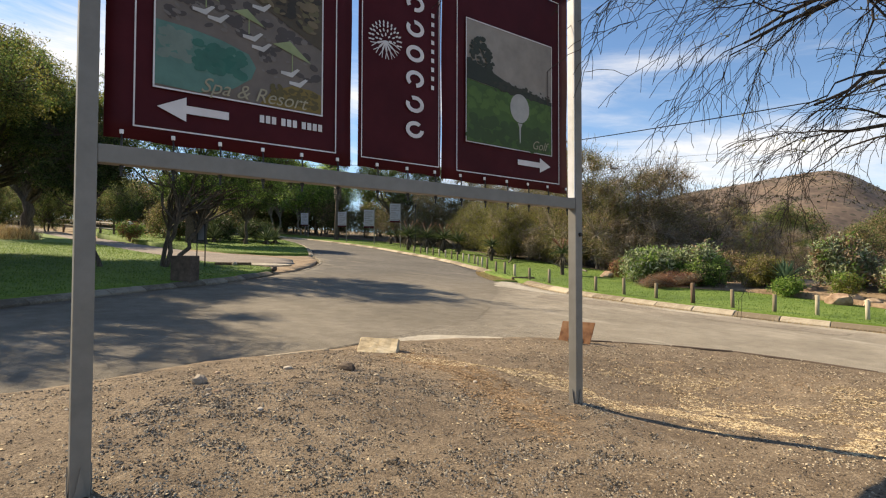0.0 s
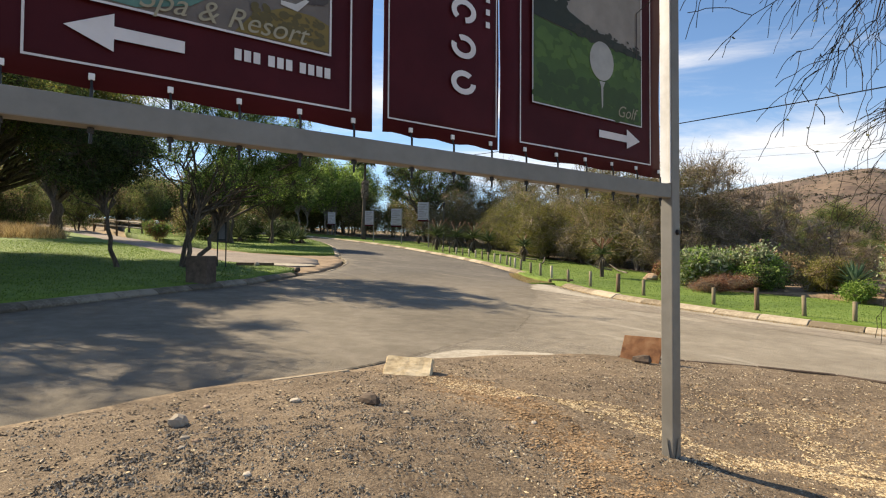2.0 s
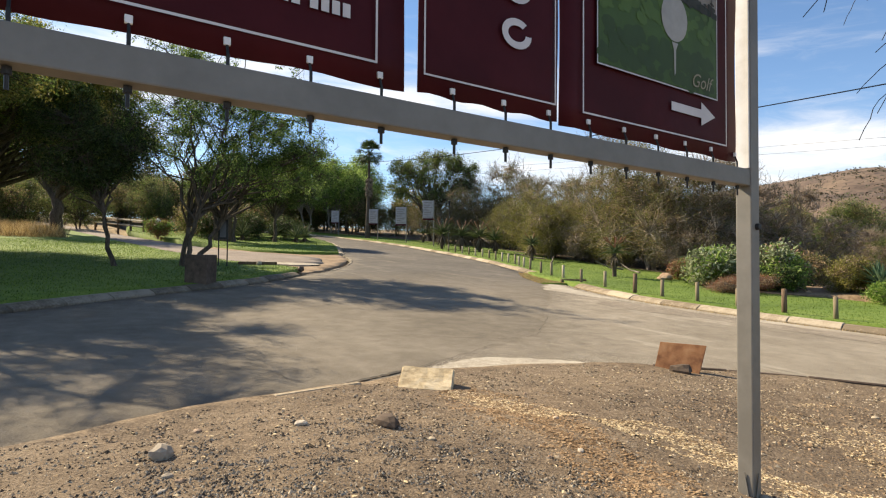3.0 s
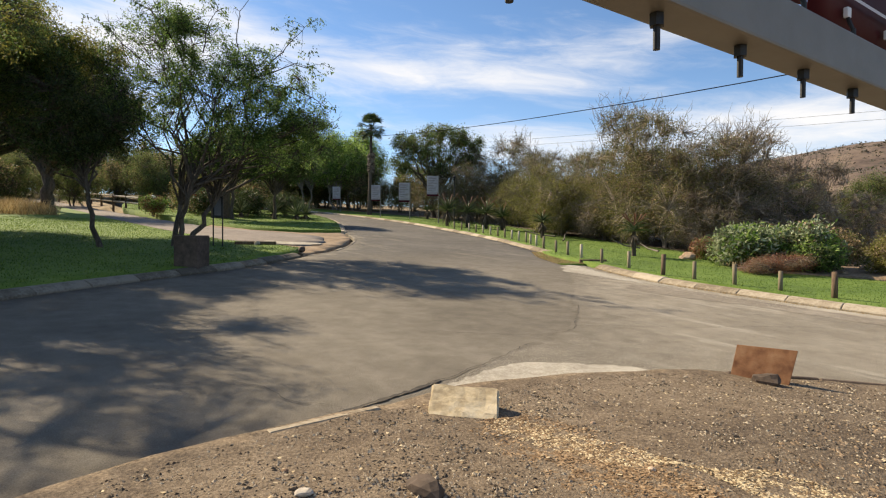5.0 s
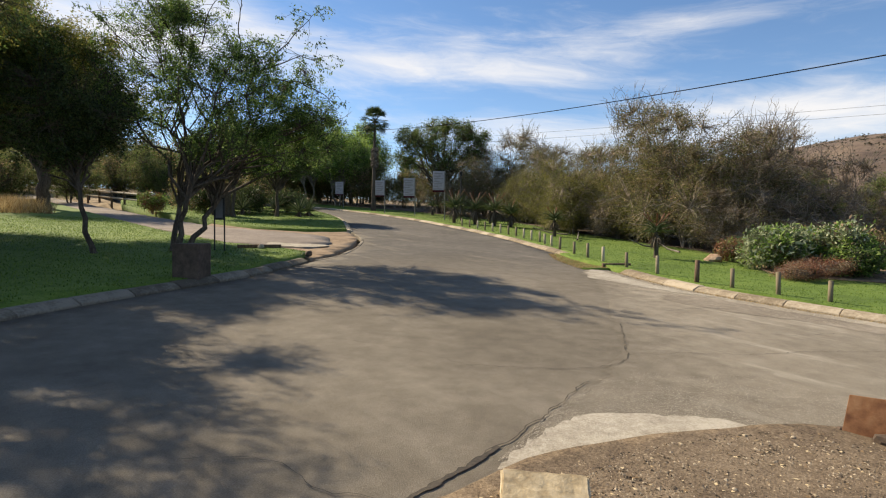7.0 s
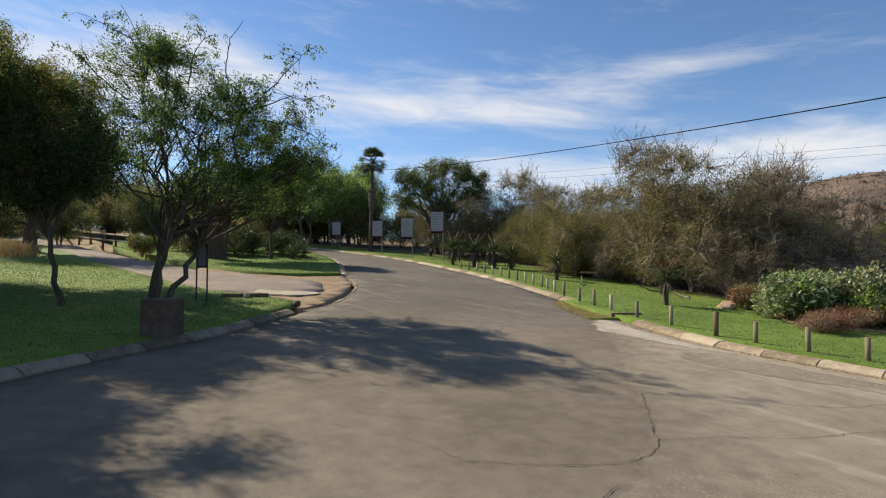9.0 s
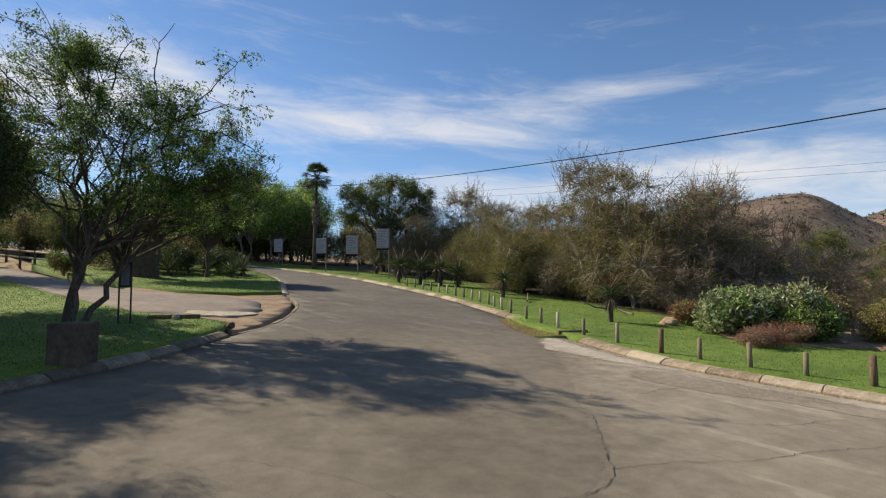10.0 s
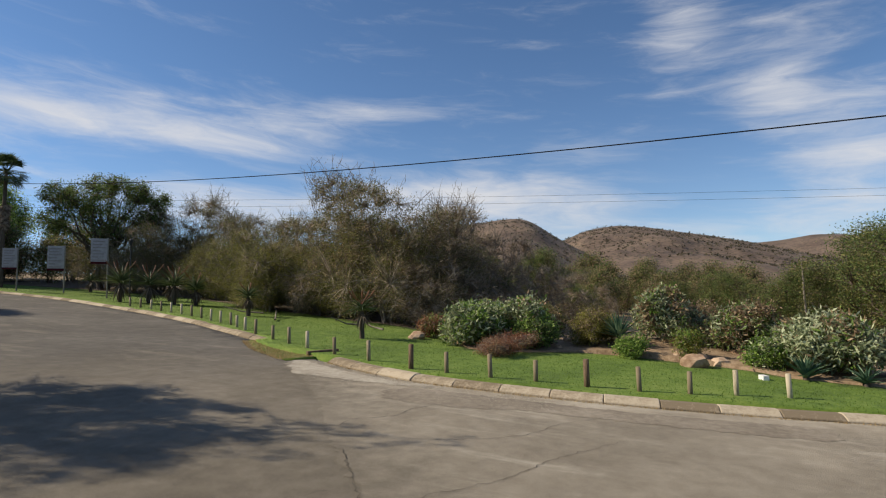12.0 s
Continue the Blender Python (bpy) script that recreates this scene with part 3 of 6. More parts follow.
def rosette(name, label, category, at, leaves, length, width, mat, seed, stem=0.0, stem_r=0.07, skirt=0, spikes=0, rise=(0.15, 1.25), droop=0.5, group="", spike_mat=None):
    """An aloe or agave: tapering, channelled leaves that curve from a heart, on a stem with dead leaves."""
    r = random.Random(seed)
    root = empty(name, *at, label, category, group)
    if stem:
        V, F = [], []
        tube(V, F, [Vector((0, 0, -0.1)), Vector((0.01, 0, stem * 0.5)), Vector((0, 0.01, stem))], [stem_r * 1.1, stem_r, stem_r * 0.9], 8)
        quick("stem", [tuple(v) for v in V], F, BARK, root, smooth=True)

    def fan(count, lo, hi, ln, wd, sag, z0):
        V, F = [], []
        for i in range(count):
            an, el, l = i * 2.39996 + r.uniform(-0.2, 0.2), r.uniform(lo, hi), ln * r.uniform(0.8, 1.15)
            out, side = Vector((math.cos(an), math.sin(an), 0)), Vector((-math.sin(an), math.cos(an), 0))
            p, e, b = Vector((0, 0, z0 + r.uniform(-0.03, 0.03))), el, len(V)
            for k in range(6):
                t = k / 5
                ww = wd * (1.0 if k < 2 else 1 - (t - 0.2) / 0.8) + 0.002
                nrm = Vector((0, 0, 1)) * math.cos(e) - out * math.sin(e)
                V.extend((p + side * ww + nrm * ww * 0.5, p - nrm * ww * 0.25, p - side * ww + nrm * ww * 0.5))
                p = p + (out * math.cos(e) + Vector((0, 0, 1)) * math.sin(e)) * (l / 5)
                e -= sag / 5
            for k in range(5):
                for j in (0, 1):
                    a = b + k * 3 + j
                    F.append((a, a + 1, a + 4, a + 3))
        return [tuple(v) for v in V], F

    quick("leaf_rosette", *fan(leaves, *rise, length, width, droop, stem), mat, root)
    if skirt:
        quick("dead_skirt", *fan(skirt, -1.35, -0.5, length * 0.8, width * 0.8, 0.4, stem * 0.9), ALOE_DEAD, root, "dry hanging dead leaves")
    for k in range(spikes):
        an = k * 2.4 + 0.5
        V, F = [], []
        o = Vector((math.cos(an), math.sin(an), 0)) * length * 0.45
        b = Vector((0, 0, stem + length * 0.3))
        tube(V, F, [b, b + o * 0.6 + Vector((0, 0, length * 0.25)), b + o + Vector((0, 0, length * 0.42)), b + o * 1.25 + Vector((0, 0, length * 0.58)), b + o * 1.4 + Vector((0, 0, length * 0.66))], [0.012, 0.012, 0.026, 0.03, 0.006], 6)
        quick("flower_spike", [tuple(v) for v in V], F, ALOE_RED, root, "dull red flower spike")
    return root


# ---------------------------------------------------------------- plan of the place
LEFT = smooth_line([(-8, 4.5), (-4, 8.6), (-0.2, 12.6), (1.6, 14.25), (3.1, 15.35), (4.2, 16.1), (5.3, 16.95), (7.0, 18.6), (7.7, 19.3)], 1.0)
APRON = smooth_line([(7.7, 19.3), (8.6, 20.0), (10.2, 22.0), (12.1, 25.2), (13.3, 28.2), (13.7, 29.6)], 1.0)
LEFT_FAR = smooth_line([(13.7, 29.6), (14.5, 31.5), (16.2, 35.5), (17.8, 40), (18.9, 44.5), (19.2, 48), (18, 52.5), (14, 57.5), (6, 62)], 1.0)
RIGHT = smooth_line([(18, -12), (16.6, -4), (15.6, 1.2), (15.05, 3.3), (14.75, 4.4), (14.5, 5.5), (14.25, 6.7), (14.05, 8.0), (13.95, 9.2), (13.9, 10.4), (13.95, 11.6), (14.3, 13.0), (15.0, 14.7), (15.3, 15.2)], 1.0)
RIGHT_FAR = smooth_line([(16.9, 18.5), (18.2, 21.3), (20.2, 26), (21.9, 32), (23.1, 38), (23.4, 42.5), (22.9, 48), (21, 54.5), (16, 61), (8, 66)], 1.0)
ISLAND_EDGE = smooth_line([(-9, 4.4), (-4, 5.2), (-0.03, 6.06), (0.63, 6.22), (1.62, 6.55), (2.6, 6.75), (3.6, 6.85), (4.4, 6.95), (5.13, 6.85), (6.1, 6.57), (6.9, 6.25), (7.5, 5.72), (8.05, 5.22), (8.9, 4.1), (9.24, 2.6), (9.4, 0), (9.2, -4), (8, -9)], 0.25)
ISLAND = ISLAND_EDGE + [(-9, -9)]
ROAD = [(-16, -12), (-8, 4.5)] + LEFT + APRON[1:] + LEFT_FAR[1:] + [(6, 67)] + list(reversed(RIGHT_FAR)) + list(reversed(RIGHT))
LAWN_L = [(-22, 6), (-8.3, 4.9)] + offset(LEFT, 0.3)[1:] + [(7.75, 20.3), (7.3, 22.3), (6.2, 23.5), (5.0, 29), (3.9, 37), (2.6, 46), (0.5, 58), (-12, 58), (-26, 40)]
LAWN_2 = offset(LEFT_FAR, 0.3) + [(6, 58), (5.6, 52), (6.4, 46), (7.4, 40), (7.9, 36), (9.3, 31.6), (11.2, 29.6)]
LAWN_BACK = smooth_line([(20, -12), (19, -2), (19.4, 2.5), (19.6, 3.9), (20.5, 4.9), (20.7, 6.6), (21.2, 8.2), (21.0, 9.6), (19.6, 10.9), (19.2, 12.2), (21.6, 14.2), (23.9, 16.5), (25.7, 21.0), (28.0, 28.6), (30.2, 36.3), (30, 43), (27, 52), (20, 62), (10, 70)], 1.0)
LAWN_R = offset(RIGHT, -0.34) + [(15.4, 15.9), (15.9, 17.2), (16.6, 18.4)] + offset(RIGHT_FAR, -0.3) + list(reversed(LAWN_BACK))
DIRT = [(7.5, 19.4)] + offset(APRON, 0.28) + [(13.5, 30.3), (9.4, 32.2), (8.6, 36), (6.4, 30), (6.0, 23.4), (7.1, 22.2), (7.6, 20.4)]
DRIVEWAY = [(8.6, 22.0), (7.2, 23.2), (6.2, 24.8), (5.4, 29), (4.1, 36), (1.7, 46), (-1, 56), (-5.5, 72), (-1.8, 73), (0.2, 66), (2.9, 56), (4.5, 48), (5.9, 40.8), (7.0, 36), (7.7, 33), (9.0, 30.6), (10.6, 28.4), (11.0, 27), (10.4, 24.6), (9.6, 23)]
CONCRETE_EDGE = [(4.2, 7.12), (5.0, 7.45), (5.66, 7.72), (6.4, 8.08), (7.2, 8.5), (8.1, 9.02), (8.8, 9.75), (9.55, 10.45), (10.45, 11.2), (11.4, 12.1), (12.4, 13.1), (13.3, 14.2), (14.1, 15.15), (14.9, 15.4)]
rj = random.Random(5)
CONCRETE_RIM = [(x + rj.uniform(-0.07, 0.07), y + rj.uniform(-0.07, 0.07)) for x, y in smooth_line(CONCRETE_EDGE, 0.09)]
SLAB = CONCRETE_RIM + list(reversed([(x + 0.05, y) for x, y in RIGHT])) + [(8.5, -12), (9.0, -4), (9.1, 1), (8.9, 2.8), (8.5, 4.2), (7.6, 5.3), (6.6, 6.1), (5.2, 6.6), (4.3, 6.7)]
BED = [q for q in reversed(LAWN_BACK) if q[1] < 15.5] + [(24, -11), (34, 0), (34, 13), (27, 15.2)]



def road_z(x, y):
    xs, ys = np.array([x, x + 0.8, x - 0.8, x, x]), np.array([y, y, y, y + 0.8, y - 0.8])
    return H(x, y) - (0.4 if inside(ISLAND, xs, ys).all() else 0.0)


patch("road", ROAD, 0.8, road_z, ASPHALT, 0.3)
patch("concrete_slab", SLAB, 1.0, lambda x, y: H(x, y) + 0.005, CONCRETE, 0.0)
patch("dirt_island", ISLAND, 0.16, island_z, SOIL, 0.3)
patch("lawn_left", LAWN_L, 0.9, lawn_z, TURF, 0.4)
patch("lawn_far", LAWN_2, 1.0, lawn_z, TURF, 0.4)
patch("lawn_right", LAWN_R, 0.8, lawn_z, TURF, 0.4)
patch("dirt_apron", DIRT, 0.7, lambda x, y: H(x, y) + 0.022 + 0.022 * N2(x, y, 1.1), SOIL_RED, 0.3)
patch("driveway", [(x + rj.uniform(-0.12, 0.12), y + rj.uniform(-0.12, 0.12)) for x, y in smooth_line(DRIVEWAY + [DRIVEWAY[0]], 0.45)][:-1], 1.2, lambda x, y: H(x, y) + 0.052, DRIVE, 0.06)


def ragged(pts, step, wild, seed):
    """A closed outline with a torn edge."""
    rr = random.Random(seed)
    return [(x + rr.uniform(-wild, wild), y + rr.uniform(-wild, wild)) for x, y in smooth_line(pts + [pts[0]], step)][:-1]


patch("cement_spill", ragged([(4.05, 7.02), (4.5, 7.22), (5.1, 7.40), (5.6, 7.38), (5.95, 7.12), (6.35, 6.85), (6.5, 6.5), (6.2, 6.35), (5.7, 6.5), (5.0, 6.62), (4.4, 6.75)], 0.08, 0.03, 31), 0.4, lambda x, y: H(x, y) + 0.011, CEMENT, 0.0)
patch("cement_wash", ragged([(13.2, 14.1), (14.1, 15.0), (14.8, 15.2), (14.2, 13.6), (13.75, 12.0), (13.7, 10.9), (13.3, 12.0)], 0.12, 0.06, 32), 0.5, lambda x, y: H(x, y) + 0.011, CEMENT, 0.0)
patch("drive_patch", ragged([(7.5, 23.4), (8.4, 22.5), (9.3, 22.6), (9.5, 23.1), (8.6, 23.7), (7.9, 24.2)], 0.14, 0.06, 34), 0.5, lambda x, y: H(x, y) + 0.060, CEMENT, 0.0)
patch("road_patch", ragged([(12.1, 11.2), (12.9, 11.5), (13.4, 10.6), (13.5, 8.6), (13.7, 6.6), (14.1, 4.4), (13.3, 4.2), (12.9, 6.4), (12.7, 8.4), (12.2, 9.8)], 0.12, 0.06, 33), 0.6, lambda x, y: H(x, y) + 0.010, REPAIR, 0.0)
THICKET = [q for q in LAWN_BACK if 14.6 < q[1] < 56] + [(40, 58), (46, 40), (40, 22), (34, 13.5)]
patch("thicket_floor", THICKET, 1.2, lambda x, y: H(x, y) + 0.125 + 0.05 * N2(x, y, 0.7, 2.0), LITTER, 0.4)
patch("garden_bed", BED, 0.7, lambda x, y: H(x, y) + 0.17 + 0.10 * N2(x, y, 0.6, 2.0) + 0.42 * bump(x, y, 24.0, 6.6, 2.3, 3.2), SOIL_RED, 0.4)


def land():
    """The open ground out to the horizon, sunk under the laid surfaces."""
    polys = (ROAD, ISLAND, LAWN_L, LAWN_2, LAWN_R, DIRT, DRIVEWAY, BED, SLAB, THICKET)
    radii = [0.0] + [0.9 * i for i in range(1, 76)] + [70 * 1.09 ** i for i in range(0, 40)]
    n, V, F = 200, [], []
    for r in radii:
        for k in range(n):
            a = 6.28319 * k / n
            V.append((10 + r * math.sin(a), 22 + r * math.cos(a)))
    arr = np.array(V)
    sunk = np.zeros(len(arr), bool)
    for dx, dy in ((0, 0), (0.9, 0), (-0.9, 0), (0, 0.9), (0, -0.9)):
        for p in polys:
            sunk |= inside(p, arr[:, 0] + dx, arr[:, 1] + dy)
    out = [(x, y, H(x, y) + (-0.35 if s else 0.08 + 0.06 * N2(x, y, 0.3))) for (x, y), s in zip(V, sunk)]
    for i in range(len(radii) - 1):
        for k in range(n):
            a, b = i * n + k, i * n + (k + 1) % n
            F.append((a, a + n, b + n, b))
    tagged(quick("ground", out, F, DRY, smooth=True), kind="structure")


land()


def ridge(name, r0, r1, skyline, seed, bushes):
    """A dry hill range: its foot at r0, its skyline at r1, given as heights in degrees over bearings; low bushes dot its face."""
    ex, ey, ez = 3.2, 5.8, 2.2
    az = np.array([q[0] for q in skyline], float)
    el = np.array([q[1] for q in skyline], float)
    cols = np.arange(az[0], az[-1] + 0.01, 0.4)
    top = np.interp(cols, az, el)
    k = np.exp(-np.linspace(-1.6, 1.6, 5) ** 2)
    top = np.convolve(np.pad(top, 2, mode="edge"), k / k.sum(), "valid")
    m = 26
    V, F = [], []

    def spot(a, t, h):
        r = r0 + (r1 - r0) * t
        crest = ez + r1 * math.tan(radians(h))
        x, y = ex + r * math.sin(radians(a)), ey + r * math.cos(radians(a))
        rough = (noise.noise((x * 0.014, y * 0.014, seed)) * 0.10 + noise.noise((x * 0.045, y * 0.045, seed + 3)) * 0.045) * (crest + 8) * math.sin(min(1.0, t) * math.pi)
        fall = t ** 0.9 if t <= 1 else 1 - (t - 1) * 3
        return x, y, -6 + (crest + 6) * fall + rough

    for j in range(m):
        for a, h in zip(cols, top):
            V.append(spot(a, 1.12 * j / (m - 1), h))
    n = len(cols)
    for j in range(m - 1):
        for i in range(n - 1):
            F.append((j * n + i, (j + 1) * n + i, (j + 1) * n + i + 1, j * n + i + 1))
    hill = tagged(quick(name, V, F, HILL, smooth=True), kind="structure")
    if bushes:
        g = np.random.RandomState(seed)
        at, size = [], []
        for a, t in zip(g.uniform(cols[0], cols[-1], bushes), g.uniform(0.25, 1.0, bushes) ** 0.7):
            x, y, z = spot(a, t, float(np.interp(a, cols, top)))
            s = r1 * 0.0016 * g.uniform(0.5, 1.4)
            for q in range(7):
                at.append((x + g.normal(0, s * 0.6), y + g.normal(0, s * 0.6), z + g.uniform(-0.1, 0.7) * s))
                size.append(s)
        v, f = leaf_arrays(np.array(at), np.array(size), g, 0.9)
        tagged(quick("hill_bushes", v, f, HILL_SCRUB, hill), kind="stuff")


ridge("hill_far", 900, 1500, ((40, 3.0), (84, 3.6), (90, 4.2), (94, 4.4), (96.5, 4.5), (98.8, 4.82), (101, 4.65), (105, 4.0), (112, 3.6), (125, 3.0), (180, 2.4), (320, 2.6), (400, 3.0)), 5, 0)
ridge("hill_behind", 420, 900, ((70, 2.0), (74, 4.4), (76.4, 5.3), (77.6, 5.7), (79.2, 6.35), (81, 6.75), (82.8, 6.85), (85, 6.6), (88, 5.95), (91, 5.3), (94.2, 4.5), (97, 3.6), (101, 2.4), (106, 1.4)), 6, 2600)
ridge("hill_front", 260, 620, ((44, 1.5), (50, 3.5), (56, 5.6), (62, 6.9), (66, 7.35), (69, 7.75), (71.3, 8.05), (73.2, 8.08), (74.6, 7.55), (76.0, 6.5), (77.6, 5.45), (79.4, 4.4), (82, 3.0), (86, 1.6), (92, 0.6)), 7, 2600)


# ---------------------------------------------------------------- sign on two posts
def sheet(name, x0, x1, z0, z1, y, mat, parent, label="", wave=0.0, seed=0):
    """A hanging vinyl sheet with a little slackness."""
    bm = bmesh.new()
    nx, nz = 14, 16
    vs = [[bm.verts.new((x0 + (x1 - x0) * i / nx, y + wave * N2(x0 + i * 0.11, z0 + j * 0.13, 1.7, seed), z0 + (z1 - z0) * j / nz + (0.006 * math.sin(i * 1.35) if j == 0 else 0))) for j in range(nz + 1)] for i in range(nx + 1)]
    for i in range(nx):
        for j in range(nz):
            bm.faces.new((vs[i][j], vs[i + 1][j], vs[i + 1][j + 1], vs[i][j + 1])).smooth = True
    got = bmesh.ops.extrude_face_region(bm, geom=bm.faces[:])
    for v in (q for q in got["geom"] if isinstance(q, bmesh.types.BMVert)):
        v.co.y += 0.004
    bmesh.ops.recalc_face_normals(bm, faces=bm.faces)
    return part(name, bm, mat, parent, label)


def flat(bm, pts, y, depth=0.001):
    """A thin printed shape in the x-z plane."""
    f = bm.faces.new([bm.verts.new((x, y, z)) for x, z in pts])
    f.normal_update()
    if f.normal.y > 0:
        f.normal_flip()
    return bm


def oval(cx, cz, rx, rz, n=20, rot=0.0):
    return [(cx + rx * math.cos(6.2832 * k / n) * math.cos(rot) - rz * math.sin(6.2832 * k / n) * math.sin(rot), cz + rx * math.cos(6.2832 * k / n) * math.sin(rot) + rz * math.sin(6.2832 * k / n) * math.cos(rot)) for k in range(n)]


def rect(x0, x1, z0, z1):
    return [(x0, z0), (x1, z0), (x1, z1), (x0, z1)]


def border(bm, x0, x1, z0, z1, y, w=0.009):
    for r in (rect(x0, x1, z0, z0 + w), rect(x0, x1, z1 - w, z1), rect(x0, x0 + w, z0 + w, z1 - w), rect(x1 - w, x1, z0 + w, z1 - w)):
        flat(bm, r, y)


def ink(name, rgb):
    c = [tuple(v * k for v in rgb) for k in (0.85, 1.0, 1.15)]
    return material("print_" + name, c, 9, 2.5, 0.55, 0)


def lettering(name, text, x, y, z, size, mat, parent, shear=0.0):
    cu = bpy.data.curves.new(name, "FONT")
    cu.body, cu.size, cu.shear = text, size, shear
    tmp = new(name, cu)
    me = bpy.data.meshes.new_from_object(tmp.evaluated_get(bpy.context.evaluated_depsgraph_get()))
    bpy.data.objects.remove(tmp)
    me.materials.clear()
    me.materials.append(mat)
    ob = new(name, me)
    ob.parent = parent
    ob.matrix_local = pose(x, y, z, 90, 0, 0)
    return ob


SIGN_Y = 3.68
TOP = 4.10
sign = empty("resort_sign", 0, 0, 0, "maroon vinyl banners laced into a tall grey steel frame", "sign")
FRAME_Y = SIGN_Y - 0.02
for px in (0.328, 4.535):
    gz = island_z(px, FRAME_Y)
    bm = box(bmesh.new(), px, FRAME_Y, (gz - 0.4 + TOP + 0.16) / 2, 0.1, 0.1, TOP + 0.16 - gz + 0.4, 0.008)
    post = part("post", bm, GALV, sign)
    bm = bmesh.new()
    for sx, sy in ((-1, 0), (1, 0), (0, -1)):
        a = Vector((px + sx * 0.05, FRAME_Y + sy * 0.05, gz))
        vs = [bm.verts.new(a + Vector(o)) for o in ((sx * 0.004 - 0.03 * abs(sy), sy * 0.004 - 0.03 * abs(sx), -0.05), (sx * 0.004 + 0.03 * abs(sy), sy * 0.004 + 0.03 * abs(sx), -0.05), (sx * 0.004, sy * 0.004, 0.11))]
        f = bm.faces.new(vs)
        got = bmesh.ops.extrude_face_region(bm, geom=[f])
        for v in (q for q in got["geom"] if isinstance(q, bmesh.types.BMVert)):
            v.co += Vector((sx, sy, 0)) * 0.006
    bmesh.ops.recalc_face_normals(bm, faces=bm.faces)
    part("foot_gusset", bm, GALV, post, "small triangular welded gussets")
for name, zc in (("crossbeam", 2.02), ("top_beam", TOP + 0.13)):
    part(name, box(bmesh.new(), 2.4315, FRAME_Y, zc, 4.107, 0.085, 0.105, 0.006), GALV, sign)
part("bolt_head", cyl(bmesh.new(), (4.545, FRAME_Y - 0.048, 1.71), (4.545, FRAME_Y - 0.072, 1.71), 0.022, 0.018), BLACK, sign, "black rubber bolt cap")
# white strip stands in for sunlight on the post's side face
part("side_batten", box(bmesh.new(), 4.479, FRAME_Y, (2.08 + TOP) / 2, 0.012, 0.085, TOP - 2.08, 0.003), WHITE, sign, "white strip painted for the post's sunlit side")

ban_l = sheet("banner", 0.41, 1.985, 2.125, TOP, SIGN_Y, MAROON, sign, wave=0.012, seed=1)
ban_m = sheet("banner", 2.045, 2.822, 2.135, TOP, SIGN_Y, MAROON, sign, wave=0.010, seed=2)
ban_r = sheet("banner", 2.836, 4.43, 2.12, TOP, SIGN_Y, MAROON, sign, wave=0.012, seed=3)
YP = SIGN_Y - 0.014
bm = bmesh.new()
border(bm, 0.555, 1.86, 2.205, TOP - 0.08, YP)
border(bm, 0.655, 1.75, 2.455, 3.56, YP - 0.004, 0.010)
flat(bm, [(0.68, 2.345), (0.845, 2.425), (0.845, 2.375), (1.10, 2.375), (1.10, 2.325), (0.845, 2.325), (0.845, 2.275)], YP)
part("white_print", bm, PRINT, ban_l)
bm = bmesh.new()
border(bm, 2.065, 2.80, 2.205, TOP - 0.08, YP, 0.008)
part("white_print", bm, PRINT, ban_m)
bm = bmesh.new()
border(bm, 2.985, 4.30, 2.20, TOP - 0.08, YP)
border(bm, 3.085, 4.19, 2.465, 3.55, YP - 0.004, 0.010)
flat(bm, [(4.17, 2.36), (4.02, 2.43), (4.02, 2.385), (3.72, 2.385), (3.72, 2.335), (4.02, 2.335), (4.02, 2.29)], YP)
part("white_print", bm, PRINT, ban_r)
# blocked-out figures
for k, xx in enumerate((0, 1, 2, 3.6, 4.6, 5.6, 7.2, 8.2, 9.2, 10.2)):
    x = 1.30 + xx * 0.041
    part("figure_bar", flat(bmesh.new(), rect(x, x + 0.030, 2.345, 2.395), YP), PRINT, ban_l)
# name drawn as plain round shapes up the middle banner
for k in range(7):
    z = 2.415 + k * 0.205
    bm = bmesh.new()
    o, i = oval(2.555, z + 0.07, 0.088, 0.068, 22), oval(2.555, z + 0.07, 0.052, 0.036, 22)
    for a in range(22):
        b = (a + 1) % 22
        if k != 3 and (a - 7 * k) % 22 < 3:
            continue
        flat(bm, [o[a], o[b], i[b], i[a]], YP)
    part("name_shape", bm, PRINT, ban_m)
for k in range(9):
    part("tagline_bar", flat(bmesh.new(), rect(2.715, 2.745, 2.84 + k * 0.075, 2.875 + k * 0.075), YP), PRINT, ban_m)
bm = bmesh.new()
for ring, n in ((0.045, 8), (0.08, 14), (0.115, 20), (0.14, 24)):
    for k in range(n):
        a = 6.283 * (k + 0.5 * (ring > 0.1)) / n
        if math.sin(a) > -0.25:
            flat(bm, oval(2.275 + ring * math.cos(a), 3.14 + ring * math.sin(a), 0.0145, 0.0075, 8, a), YP)
for k in range(13):
    a = radians(196 + k * 12.3)
    e = Vector((math.cos(a), math.sin(a)))
    s = Vector((-e.y, e.x))
    o, t = Vector((2.275, 3.135)), 0.0045
    m = o + e * 0.07 + s * 0.012 * (-1) ** k
    z = o + e * 0.142
    flat(bm, [tuple(o - s * t), tuple(m - s * t), tuple(z - s * 0.003), tuple(z + s * 0.003), tuple(m + s * t), tuple(o + s * t)], YP - 0.00001 * k)
part("round_emblem", bm, PRINT, ban_m, "white round tree-like emblem")

